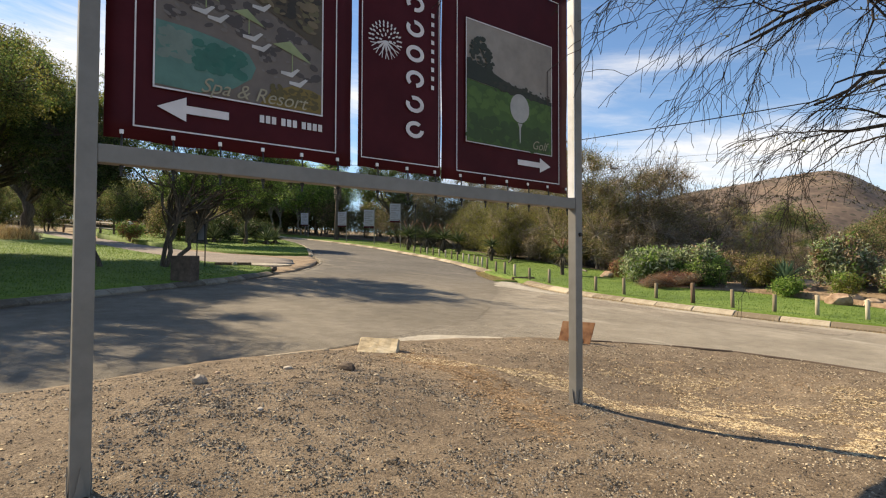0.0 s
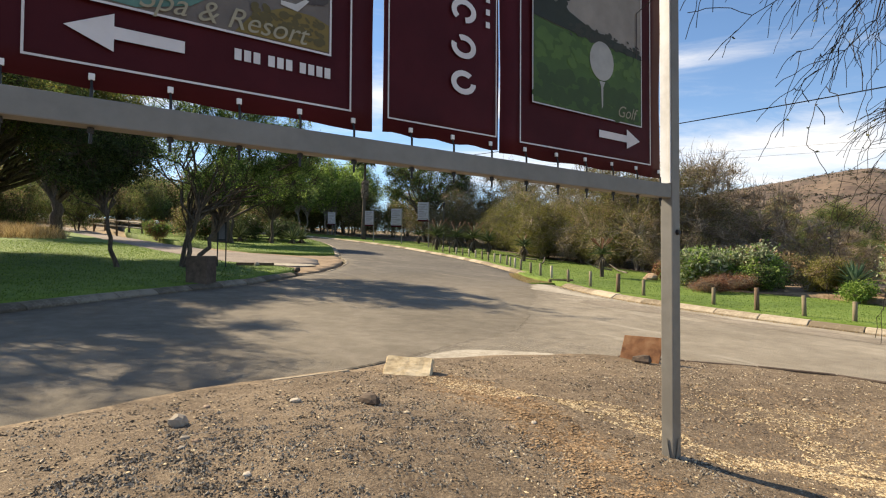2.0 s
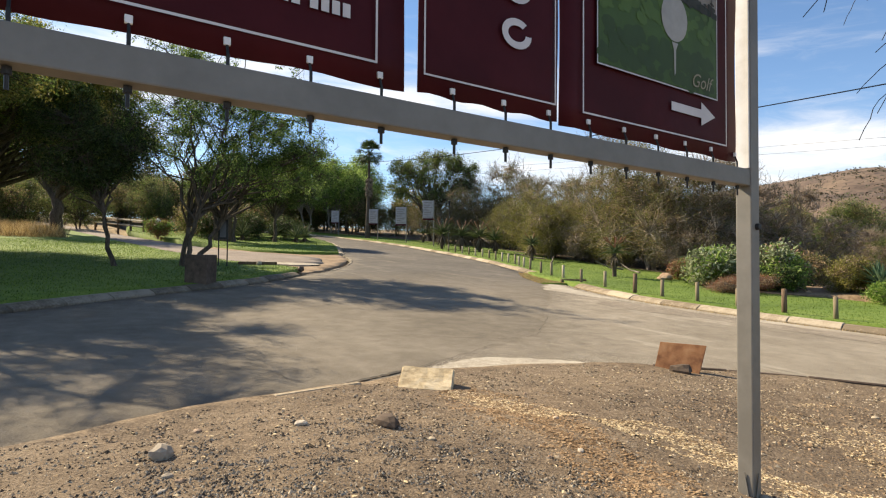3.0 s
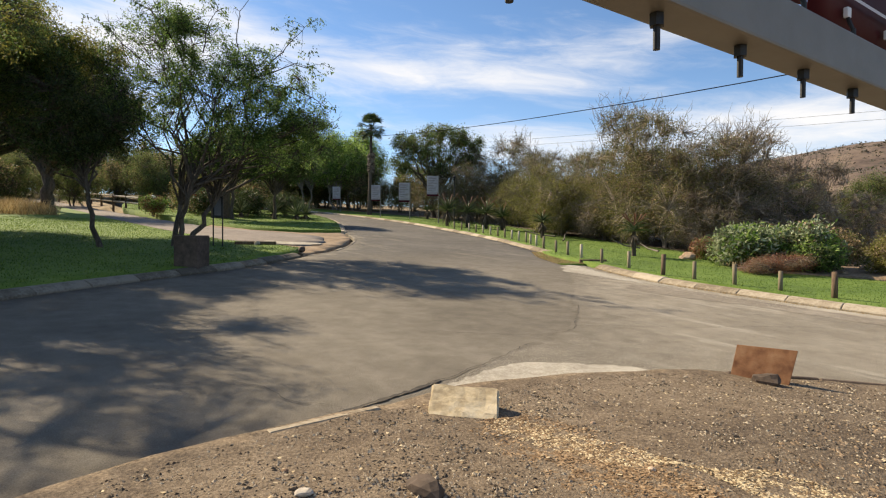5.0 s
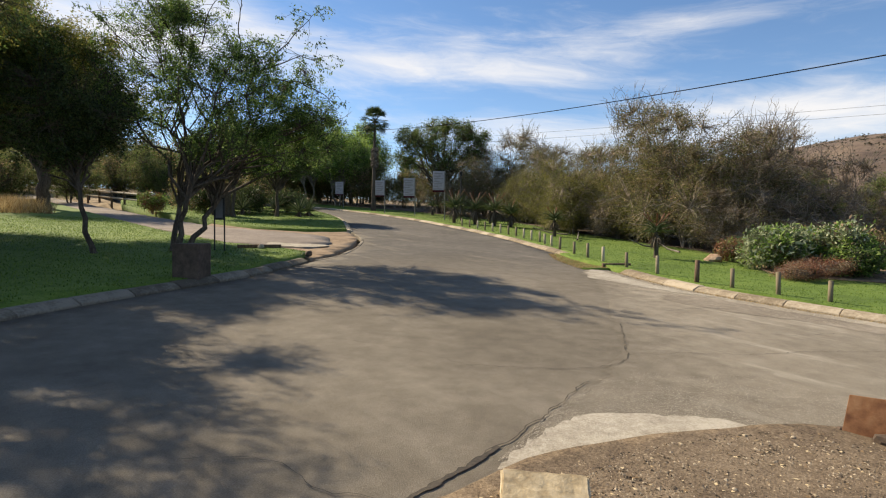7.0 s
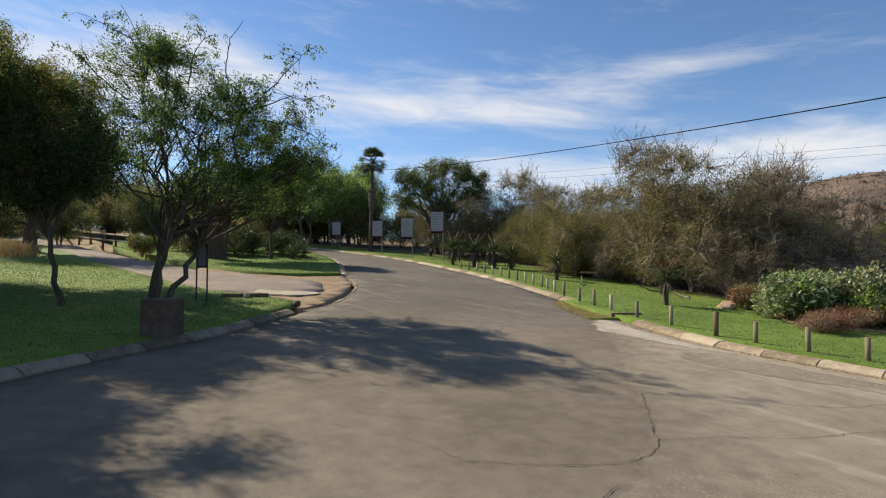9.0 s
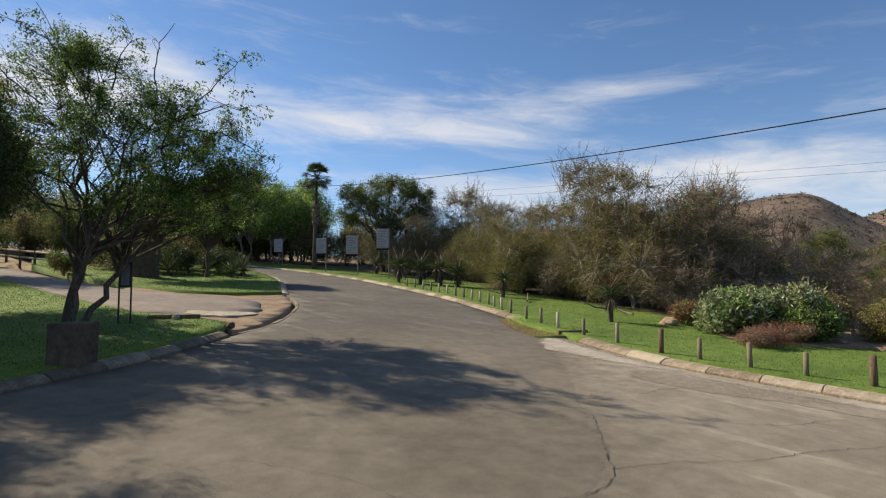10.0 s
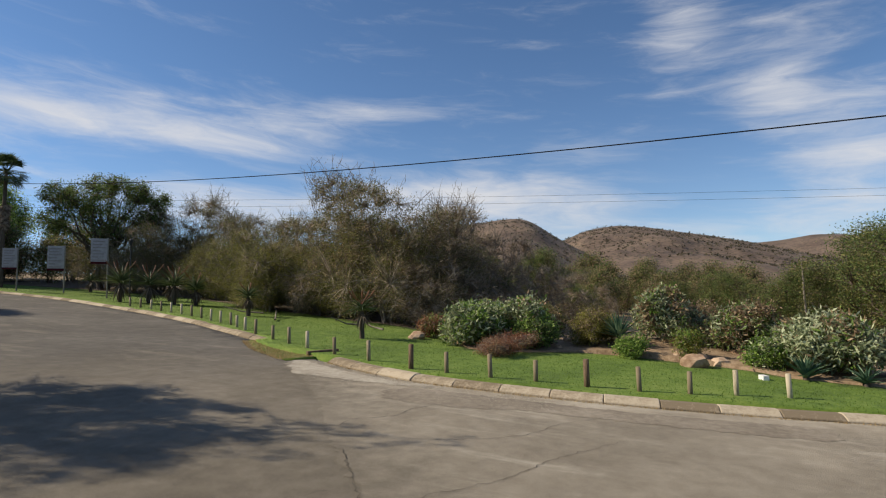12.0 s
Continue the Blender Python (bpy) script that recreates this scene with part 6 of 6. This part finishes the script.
def palm(x, y, h):
    root = empty("palm", x, y, H(x, y), "tall fan palm with a skirt of dead fronds", "palm tree")
    r = random.Random(9)
    V, F = [], []
    tube(V, F, [Vector((0.02 * k, 0, h * k / 8 - 0.2 * (k == 0))) for k in range(9)], [0.26, 0.21, 0.19, 0.17, 0.16, 0.14, 0.12, 0.11, 0.10], 10)
    quick("trunk", [tuple(v) for v in V], F, BARK, root, smooth=True)

    def frond(V, F, z, an, el, l, sag):
        out, side = Vector((math.cos(an), math.sin(an), 0)), Vector((-math.sin(an), math.cos(an), 0))
        d = out * math.cos(el) + Vector((0, 0, 1)) * math.sin(el)
        hub = Vector((0.15, 0, z)) + d * l * 0.55
        tube(V, F, [Vector((0.15, 0, z)), hub], [0.025, 0.015], 4)
        nrm = d.cross(side)
        for k in range(15):
            t = (k - 7) / 7 * 1.45
            q = d * math.cos(t) + side * math.sin(t)
            w = side * math.cos(t) - d * math.sin(t)
            e = hub + q * l * 0.55 * r.uniform(0.85, 1.1) - Vector((0, 0, sag * l * r.uniform(0.5, 1.2)))
            m = hub + q * l * 0.3
            b = len(V)
            V.extend((hub, m + w * 0.035, e, m - w * 0.035))
            F.append((b, b + 1, b + 2, b + 3))

    V, F = [], []
    for k in range(46):
        frond(V, F, h, k * 2.4, r.uniform(-0.95, 1.45), 1.4, 0.10)
    quick("frond_crown", [tuple(v) for v in V], F, LEAF_DARK, root)
    V, F = [], []
    for k in range(48):
        frond(V, F, h - 1.9 - 1.7 * k / 48, k * 2.4, r.uniform(-1.45, -1.15), 0.75, 0.05)
    quick("dead_frond_skirt", [tuple(v) for v in V], F, ALOE_DEAD, root, "hanging brown dead fronds")
    return root


palm(25.1, 49.3, 8.15)


# ---------------------------------------------------------------- bare tree beside the island, its branches over the sign
def bare_tree():
    bx, by = 8.7, 0.2
    bz = island_z(bx, by) - 0.05
    root = empty("bare_tree", bx, by, bz, "leafless winter tree with long arching twigs over the sign", "tree")
    r = random.Random(44)
    V, F, W, G = [], [], [], []
    trunk = [Vector((0, 0, -0.2)), Vector((0.05, 0.05, 1.0)), Vector((-0.05, 0.15, 2.1)), Vector((-0.1, 0.3, 3.3)), Vector((-0.3, 0.5, 4.2))]
    tube(V, F, trunk, [0.2, 0.17, 0.15, 0.12, 0.09], 10)

    def spray(pts, rr, depth):
        for k in range((7, 5, 3)[depth]):
            i = r.randint(1, len(pts) - 1)
            d = (pts[i] - pts[i - 1]).normalized()
            e = (d * 1.1 + Vector((r.gauss(0, 0.48), r.gauss(0, 0.48), r.gauss(-0.10, 0.42)))).normalized()
            l = (1.15, 0.62, 0.34)[depth] * r.uniform(0.55, 1.25)
            p = bent(pts[i], pts[i] + e * l - Vector((0, 0, 0.16 * l)), r, 0.045, 6, 0.10)
            q = [max(0.0028, rr[i] * 0.60 * (1 - 0.75 * j / 6)) for j in range(7)]
            tube(W, G, p, q, 4)
            if depth < 2:
                spray(p, q, depth + 1)

    for x, y, z in ((6.3, 2.7, 3.9), (5.7, 2.5, 3.6), (7.1, 2.3, 2.9), (5.2, 2.8, 4.1), (4.4, 2.7, 4.2), (6.3, 2.1, 3.0), (5.2, 1.8, 3.6), (6.0, 1.4, 3.2), (7.6, -1.6, 5.2), (10.0, -2.2, 5.0)):
        end = Vector((x - bx, y - by, z - bz))
        p = bent(trunk[r.choice((2, 3, 3, 4))], end, r, 0.07, 8, 0.14)
        rr = [0.056 * (1 - 0.78 * j / 8) for j in range(9)]
        tube(V, F, p, rr, 6)
        spray(p[2:], rr[2:], 0)
    quick("trunk", [tuple(v) for v in V], F, BARK_DARK, root, smooth=True)
    quick("branchwork", [tuple(v) for v in W], G, BARK_DARK, root)
    g = np.random.RandomState(4)
    tips = np.array([tuple(v) for v in W])[g.randint(0, len(W), 500)]
    tagged(quick("last_leaf_cover", *leaf_arrays(tips, 0.035, g, 0.5, 0.6), LEAF_OLIVE, root, "few dry leaves left on the twigs"), kind="stuff")


bare_tree()


# ---------------------------------------------------------------- garden on the far verge
def bed_z(x, y):
    return H(x, y) + 0.15 + 0.10 * N2(x, y, 0.6, 2.0) + 0.42 * bump(x, y, 24.0, 6.6, 2.3, 3.2)


def shrub(label, x, y, w, d, h, leaf, mat, seed, extra=(), n=900, per=9, slim=0.42, lumps=5, category="shrub", spread=0.10):
    r = random.Random(seed)
    lobes = [(0, 0, h * 0.48, w * 0.36, d * 0.36, h * 0.45)]
    for k in range(lumps):
        a = 6.283 * k / lumps + r.uniform(-0.3, 0.3)
        lobes.append((math.cos(a) * w * 0.3, math.sin(a) * d * 0.3, h * r.uniform(0.28, 0.55), w * 0.24, d * 0.24, h * r.uniform(0.26, 0.38)))
    return plant("garden_shrub", label, category, (x, y, bed_z(x, y) - 0.05), lobes, h * 0.25, 0.035, 18, n, per, leaf, mat, BARK_GREY, seed, stems=5, spread=spread, slim=slim, shell=0.68, extra=extra, group="garden shrubs", twig_r=0.006)


shrub("sprawling fresh green succulent shrub with silver leaves", 21.0, 12.7, 3.6, 2.4, 1.6, 0.18, LEAF_SILVER, 301, ((LEAF_FRESH, 0.35),), 1700, 10, 0.30, 9)
shrub("tall silver-green leafy shrub", 22.0, 11.4, 2.4, 2.2, 1.9, 0.15, LEAF_SILVER, 302, ((LEAF_FRESH, 0.3), (FLOWER, 0.14)), 1000, 9, 0.45)
shrub("dark green shrub beside the red ground cover", 20.9, 10.8, 1.8, 1.4, 1.1, 0.10, LEAF_FRESH, 303, ((LEAF_DARK, 0.5),), 800, 10)
shrub("low red-brown mounded ground cover", 19.5, 11.25, 4.0, 1.7, 0.72, 0.045, REDDISH, 304, ((LEAF_BROWN, 0.2),), 2600, 10, 0.3, 8, "ground cover", 0.06)
shrub("clipped yellow-olive rounded shrub", 22.5, 9.25, 2.0, 1.7, 1.45, 0.065, LEAF_GOLD, 305, ((FLOWER, 0.14),), 1600, 13, 0.4, 6, spread=0.07)
shrub("reddish spiky low shrub", 21.4, 14.6, 1.3, 1.2, 0.95, 0.12, REDDISH, 306, ((LEAF_FRESH, 0.3), (LEAF_BROWN, 0.3)), 500, 8, 0.2)
shrub("small fresh green plant at the lawn edge", 20.85, 7.85, 1.1, 0.8, 0.55, 0.10, LEAF_FRESH, 307, (), 420, 10, 0.3)
shrub("large silver-leaved shrub with dried brown flower heads", 23.4, 7.0, 2.2, 2.1, 2.0, 0.15, LEAF_SILVER, 308, ((FLOWER, 0.30), (LEAF_FRESH, 0.16)), 1300, 11, 0.34)
shrub("silver-leaved shrub with dried brown flower heads", 23.0, 4.8, 2.5, 2.2, 1.75, 0.14, LEAF_SILVER, 309, ((FLOWER, 0.46), (LEAF_FRESH, 0.16)), 1300, 11, 0.34)
shrub("broad pale silver succulent shrub", 20.9, 2.9, 2.9, 2.5, 1.75, 0.17, LEAF_SILVER, 310, ((FLOWER, 0.16), (LEAF_FRESH, 0.12)), 1700, 12, 0.32)
shrub("pale silver succulent shrub with brown flower heads", 20.9, 0.4, 2.8, 2.5, 1.8, 0.17, LEAF_SILVER, 311, ((FLOWER, 0.3),), 1300, 11, 0.32)
shrub("upright yellow-green shrub among the rocks", 21.2, 6.3, 0.8, 0.8, 0.95, 0.09, LEAF_GOLD, 312, ((LEAF_FRESH, 0.4),), 420, 9, 0.25)
shrub("fresh green shrub among the rocks", 20.8, 4.4, 1.0, 0.9, 0.9, 0.10, LEAF_FRESH, 313, ((LEAF_SILVER, 0.3),), 500, 9)
shrub("brown dry shrub behind the rocks", 24.6, 5.9, 2.0, 1.8, 1.6, 0.08, FLOWER, 314, ((LEAF_BROWN, 0.5),), 800, 7)
shrub("silver and brown shrub against the thicket", 23.4, 13.2, 2.2, 1.9, 1.6, 0.12, LEAF_SILVER, 315, ((LEAF_BROWN, 0.45),), 900, 8)
shrub("olive and brown low shrub under the thicket", 24.8, 11.6, 2.2, 2.0, 1.5, 0.10, LEAF_OLIVE, 316, ((LEAF_BROWN, 0.4),), 900, 9)
for k, (x, y) in enumerate(((15.4, 44.0), (12.4, 43.2), (9.7, 43.6))):
    shrub("dark hedge shrub behind the verge lawn", x, y, 2.6, 2.2, 2.2, 0.12, LEAF_DARK, 320 + k, ((REDDISH, 0.12 if k == 2 else 0.02),), 700, 10, spread=0.14)

shrub("red-flowered green shrub beside the drive", 6.5, 43.2, 1.8, 1.6, 1.5, 0.12, LEAF_FRESH, 330, ((REDDISH, 0.4),), 600, 10, 0.3)
stone("rock", "large rounded tan sandstone boulder on the lawn edge", 20.15, 6.15, lawn_z(20.15, 6.1) - 0.05, 0.42, 0.34, 0.27, ROCK, 41, "rock", "garden rocks")
stone("rock", "tan sandstone boulder on the lawn edge", 20.9, 5.5, lawn_z(20.9, 5.5) - 0.04, 0.34, 0.26, 0.20, ROCK, 42, "rock", "garden rocks")
for k in range(22):
    x, y = rs.uniform(20.9, 24.0), rs.uniform(4.0, 10.5)
    s = rs.uniform(0.08, 0.2)
    stone("rock", "weathered sandstone rock in the garden bed", x, y, bed_z(x, y) - s * 0.3, s * 1.3, s, s * 0.8, ROCK, 50 + k, "rock", "garden rocks")
stone("rock", "weathered rock under the reddish shrub", 20.6, 14.9, bed_z(20.6, 14.9) - 0.05, 0.3, 0.24, 0.2, ROCK, 90, "rock", "garden rocks")

rosette("aloe", "tree aloe with drooping leaves and dull red flowers on the lawn", "aloe", foot(19.3, 16.3), 56, 0.72, 0.034, ALOE, 401, 0.95, 0.08, 44, 7, droop=1.1, group="aloes")
rosette("agave", "blue-green agave rosette in the garden bed", "agave", (22.1, 8.35, bed_z(22.1, 8.35)), 52, 0.85, 0.055, AGAVE, 402, 0.35, rise=(0.1, 1.4), droop=0.1)
rosette("agave", "broad blue-green agave rosette at the lawn edge", "agave", (19.55, 3.65, bed_z(19.5, 3.6)), 34, 0.62, 0.06, AGAVE, 403, 0.06, rise=(0.15, 1.3), droop=0.2)
rosette("agave", "small blue-green agave at the lawn edge", "agave", (19.3, 2.5, bed_z(19.3, 2.5)), 26, 0.5, 0.045, AGAVE, 404, 0.05, rise=(0.1, 1.2), droop=0.3)
for k, (x, y, st, ln) in enumerate(((23.3, 25.2, 0.9, 0.75), (24.1, 35.4, 1.1, 1.3), (25.0, 34.2, 1.05, 1.25), (25.6, 32.9, 1.1, 1.2), (26.1, 31.8, 0.9, 1.1), (27.3, 35.4, 0.9, 0.9), (27.8, 40.6, 0.8, 0.8), (28.0, 44.0, 0.8, 0.8))):
    rosette("aloe", "tall tree aloe with dead leaf skirt and red flower spikes", "aloe", foot(x, y), 60, ln, 0.045, ALOE, 410 + k, st, 0.1, 60, 5 if k in (1, 2, 3) else 2, droop=0.7, group="aloes")
for k, (x, y) in enumerate(((16.0, 41.5), (15.0, 40.6), (14.2, 43.0), (11.6, 41.8))):
    rosette("agave", "dark spiky agave rosette on the verge lawn", "agave", foot(x, y), 60, 1.2, 0.05, ALOE, 430 + k, 0.35, 0.12, 20, rise=(0.0, 1.4), droop=0.25, group="verge agaves")
for k, (x, y) in enumerate(((7.6, 55.5), (9.0, 52.0))):
    rosette("agave", "spiky agave beside the drive", "agave", foot(x, y), 40, 1.2, 0.07, AGAVE, 440 + k, 0.1, rise=(0.1, 1.3), droop=0.2)

stalk = empty("flower_stalk", 21.1, 3.3, bed_z(21.1, 3.3), "tall dry spent flower stalk with withered leaves at its foot", "plant")
V, F = [], []
tube(V, F, [Vector((0, 0, -0.1)), Vector((0.02, 0, 1.0)), Vector((0, 0.03, 1.9)), Vector((0.02, 0.02, 2.7)), Vector((0.03, 0.03, 2.95))], [0.035, 0.03, 0.028, 0.022, 0.01], 8)
quick("stalk", [tuple(v) for v in V], F, BARK_GREY, stalk, smooth=True)
g5 = np.random.RandomState(5)
z5 = g5.uniform(1.1, 2.95, 700)
tagged(quick("seed_cover", *leaf_arrays(np.column_stack((g5.normal(0.01, 0.05, 700), g5.normal(0.01, 0.05, 700), z5)), 0.06, g5, 0.5), LEAF_OLIVE, stalk), kind="stuff")
quick("withered_leaves", *leaf_arrays(np.column_stack((g5.normal(0, 0.09, 90), g5.normal(0, 0.09, 90), g5.uniform(0.55, 1.0, 90))), 0.42, g5, 0.16, 2.2), ALOE_DEAD, stalk)

pillar = empty("gate_pillar", 10.0, 40.6, lawn_z(10.0, 40.6), "squat dark brown brick pillar beside the drive", "pillar", rz=-25)
part("shaft", box(bmesh.new(), 0, 0, 0.85, 1.0, 0.8, 2.0, 0.02), PLINTH, pillar)
part("cap", box(bmesh.new(), 0, 0, 1.90, 1.12, 0.92, 0.12, 0.02), PLINTH, pillar)
for x, y, hh in ((0.7, 67.6, 1.15), (3.9, 60.2, 1.15), (6.6, 44.2, 1.1)):
    lamp = empty("garden_light", x, y, H(x, y) + 0.08, "small white globe garden light on a short post", "garden light", "garden lights along the drive")
    part("post", cyl(bmesh.new(), (0, 0, -0.1), (0, 0, hh - 0.15), 0.05, 0.05, 8), BLACK, lamp)
    bm = bmesh.new()
    bmesh.ops.create_icosphere(bm, subdivisions=2, radius=0.2, matrix=Matrix.Translation((0, 0, hh)))
    part("globe", bm, WHITE, lamp)

# fallen branches at the thicket's foot
for k, (x, y, l, an) in enumerate(((22.9, 23.2, 1.8, 40), (24.2, 26.4, 2.0, 115), (22.6, 19.2, 1.5, 160), (22.3, 17.8, 1.3, 75))):
    V, F = [], []
    dx, dy = math.cos(radians(an)), math.sin(radians(an))
    z = lawn_z(x, y)
    tube(V, F, [Vector((x - dx * l / 2, y - dy * l / 2, z + 0.03)), Vector((x, y, z + 0.12)), Vector((x + dx * l / 2, y + dy * l / 2, z + 0.42))], [0.045, 0.035, 0.015], 7)
    tagged(quick("fallen_branch", [tuple(v) for v in V], F, BARK_GREY, smooth=True), "bleached fallen branch at the foot of the thicket", "branch", "fallen branches")

# cracks and broken edges in the paving; the widest strip's dark also paints the asphalt edge's shade
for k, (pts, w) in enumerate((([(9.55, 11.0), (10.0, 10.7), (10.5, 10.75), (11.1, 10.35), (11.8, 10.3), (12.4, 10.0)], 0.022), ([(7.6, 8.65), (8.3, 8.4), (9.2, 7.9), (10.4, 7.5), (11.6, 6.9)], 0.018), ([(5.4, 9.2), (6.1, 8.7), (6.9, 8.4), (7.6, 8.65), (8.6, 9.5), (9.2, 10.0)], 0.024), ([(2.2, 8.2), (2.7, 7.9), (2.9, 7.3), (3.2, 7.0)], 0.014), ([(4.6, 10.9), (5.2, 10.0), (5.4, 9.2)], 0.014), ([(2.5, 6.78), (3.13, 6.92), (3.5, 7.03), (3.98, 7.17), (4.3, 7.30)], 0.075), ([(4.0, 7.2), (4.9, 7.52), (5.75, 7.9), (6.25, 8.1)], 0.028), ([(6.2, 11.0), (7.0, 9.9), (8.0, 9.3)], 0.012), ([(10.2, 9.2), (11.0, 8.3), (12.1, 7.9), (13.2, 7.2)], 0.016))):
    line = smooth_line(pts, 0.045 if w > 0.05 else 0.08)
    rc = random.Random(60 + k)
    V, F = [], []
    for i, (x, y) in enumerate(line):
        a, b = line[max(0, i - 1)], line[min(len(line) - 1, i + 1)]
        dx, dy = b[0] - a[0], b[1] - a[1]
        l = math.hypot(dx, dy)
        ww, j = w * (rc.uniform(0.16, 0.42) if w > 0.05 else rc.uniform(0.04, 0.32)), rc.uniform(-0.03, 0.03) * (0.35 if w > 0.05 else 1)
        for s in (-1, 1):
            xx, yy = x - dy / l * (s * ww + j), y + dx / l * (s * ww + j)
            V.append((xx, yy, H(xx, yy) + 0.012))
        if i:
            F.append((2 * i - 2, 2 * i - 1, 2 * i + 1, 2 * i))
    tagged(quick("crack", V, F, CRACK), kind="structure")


# ---------------------------------------------------------------- kerbs, piece by piece
def kerb_mesh(length, width, height, slope, mat):
    bm = bmesh.new()
    prof = [(0, -0.15), (0, height * 0.35), (slope, height), (width, height), (width, -0.15)]
    g = 0.008
    a = [bm.verts.new((g, y, z)) for y, z in prof]
    b = [bm.verts.new((length - g, y, z)) for y, z in prof]
    for i in range(5):
        j = (i + 1) % 5
        bm.faces.new((a[i], a[j], b[j], b[i]))
    bm.faces.new(a)
    bm.faces.new(list(reversed(b)))
    bmesh.ops.recalc_face_normals(bm, faces=bm.faces)
    long = [e for e in bm.edges if all(v.co.z > 0 for v in e.verts)]
    bmesh.ops.bevel(bm, geom=long, offset=0.012, segments=1, affect="EDGES")
    me = bpy.data.meshes.new("kerb_piece")
    bm.to_mesh(me)
    bm.free()
    me.materials.append(mat)
    return me


def lay_kerb(name, line, side, width, height, slope, mat, seed, length=1.0, zf=H, skip=()):
    """side +1: the pieces lie to the left of the line, -1: to its right."""
    rk = random.Random(seed)
    root = tagged(new(name), kind="structure")
    me = kerb_mesh(length, width, height, slope, mat)
    pts = line if side > 0 else list(reversed(line))
    for k, (a, b) in enumerate(zip(pts, pts[1:])):
        if k in skip:
            continue
        za, zb = zf(*a), zf(*b)
        ob = new("kerb_piece", me)
        ob.parent = root
        d = math.hypot(b[0] - a[0], b[1] - a[1])
        ob.matrix_local = pose(a[0], a[1], za + rk.uniform(-0.012, 0.008), rk.uniform(-1.2, 1.2), -math.degrees(math.atan2(zb - za, d)), math.degrees(math.atan2(b[1] - a[1], b[0] - a[0])) + rk.uniform(-0.9, 0.9)) @ Matrix.Diagonal((d / length, 1, 1, 1))


lay_kerb("kerb_right", RIGHT, -1, 0.36, 0.13, 0.17, KERB, 1)
lay_kerb("kerb_right_far", RIGHT_FAR, -1, 0.34, 0.12, 0.15, KERB, 2)
lay_kerb("kerb_left", LEFT, 1, 0.34, 0.13, 0.16, KERB_OLD, 3)
lay_kerb("kerb_apron", APRON, 1, 0.12, 0.018, 0.03, KERB_OLD, 4)
lay_kerb("kerb_far_lawn", LEFT_FAR, 1, 0.32, 0.12, 0.15, KERB, 5)
lay_kerb("edging_island", list(reversed(smooth_line(ISLAND_EDGE[18:52:3], 0.9))), 1, 0.095, 0.035, 0.012, KERB, 6, 0.9, lambda x, y: H(x, y) + 0.02)
lay_kerb("edging_island_far", list(reversed(smooth_line(ISLAND_EDGE[66:], 0.9))), 1, 0.07, 0.06, 0.01, PLINTH, 7, 0.9, lambda x, y: H(x, y) + 0.0)
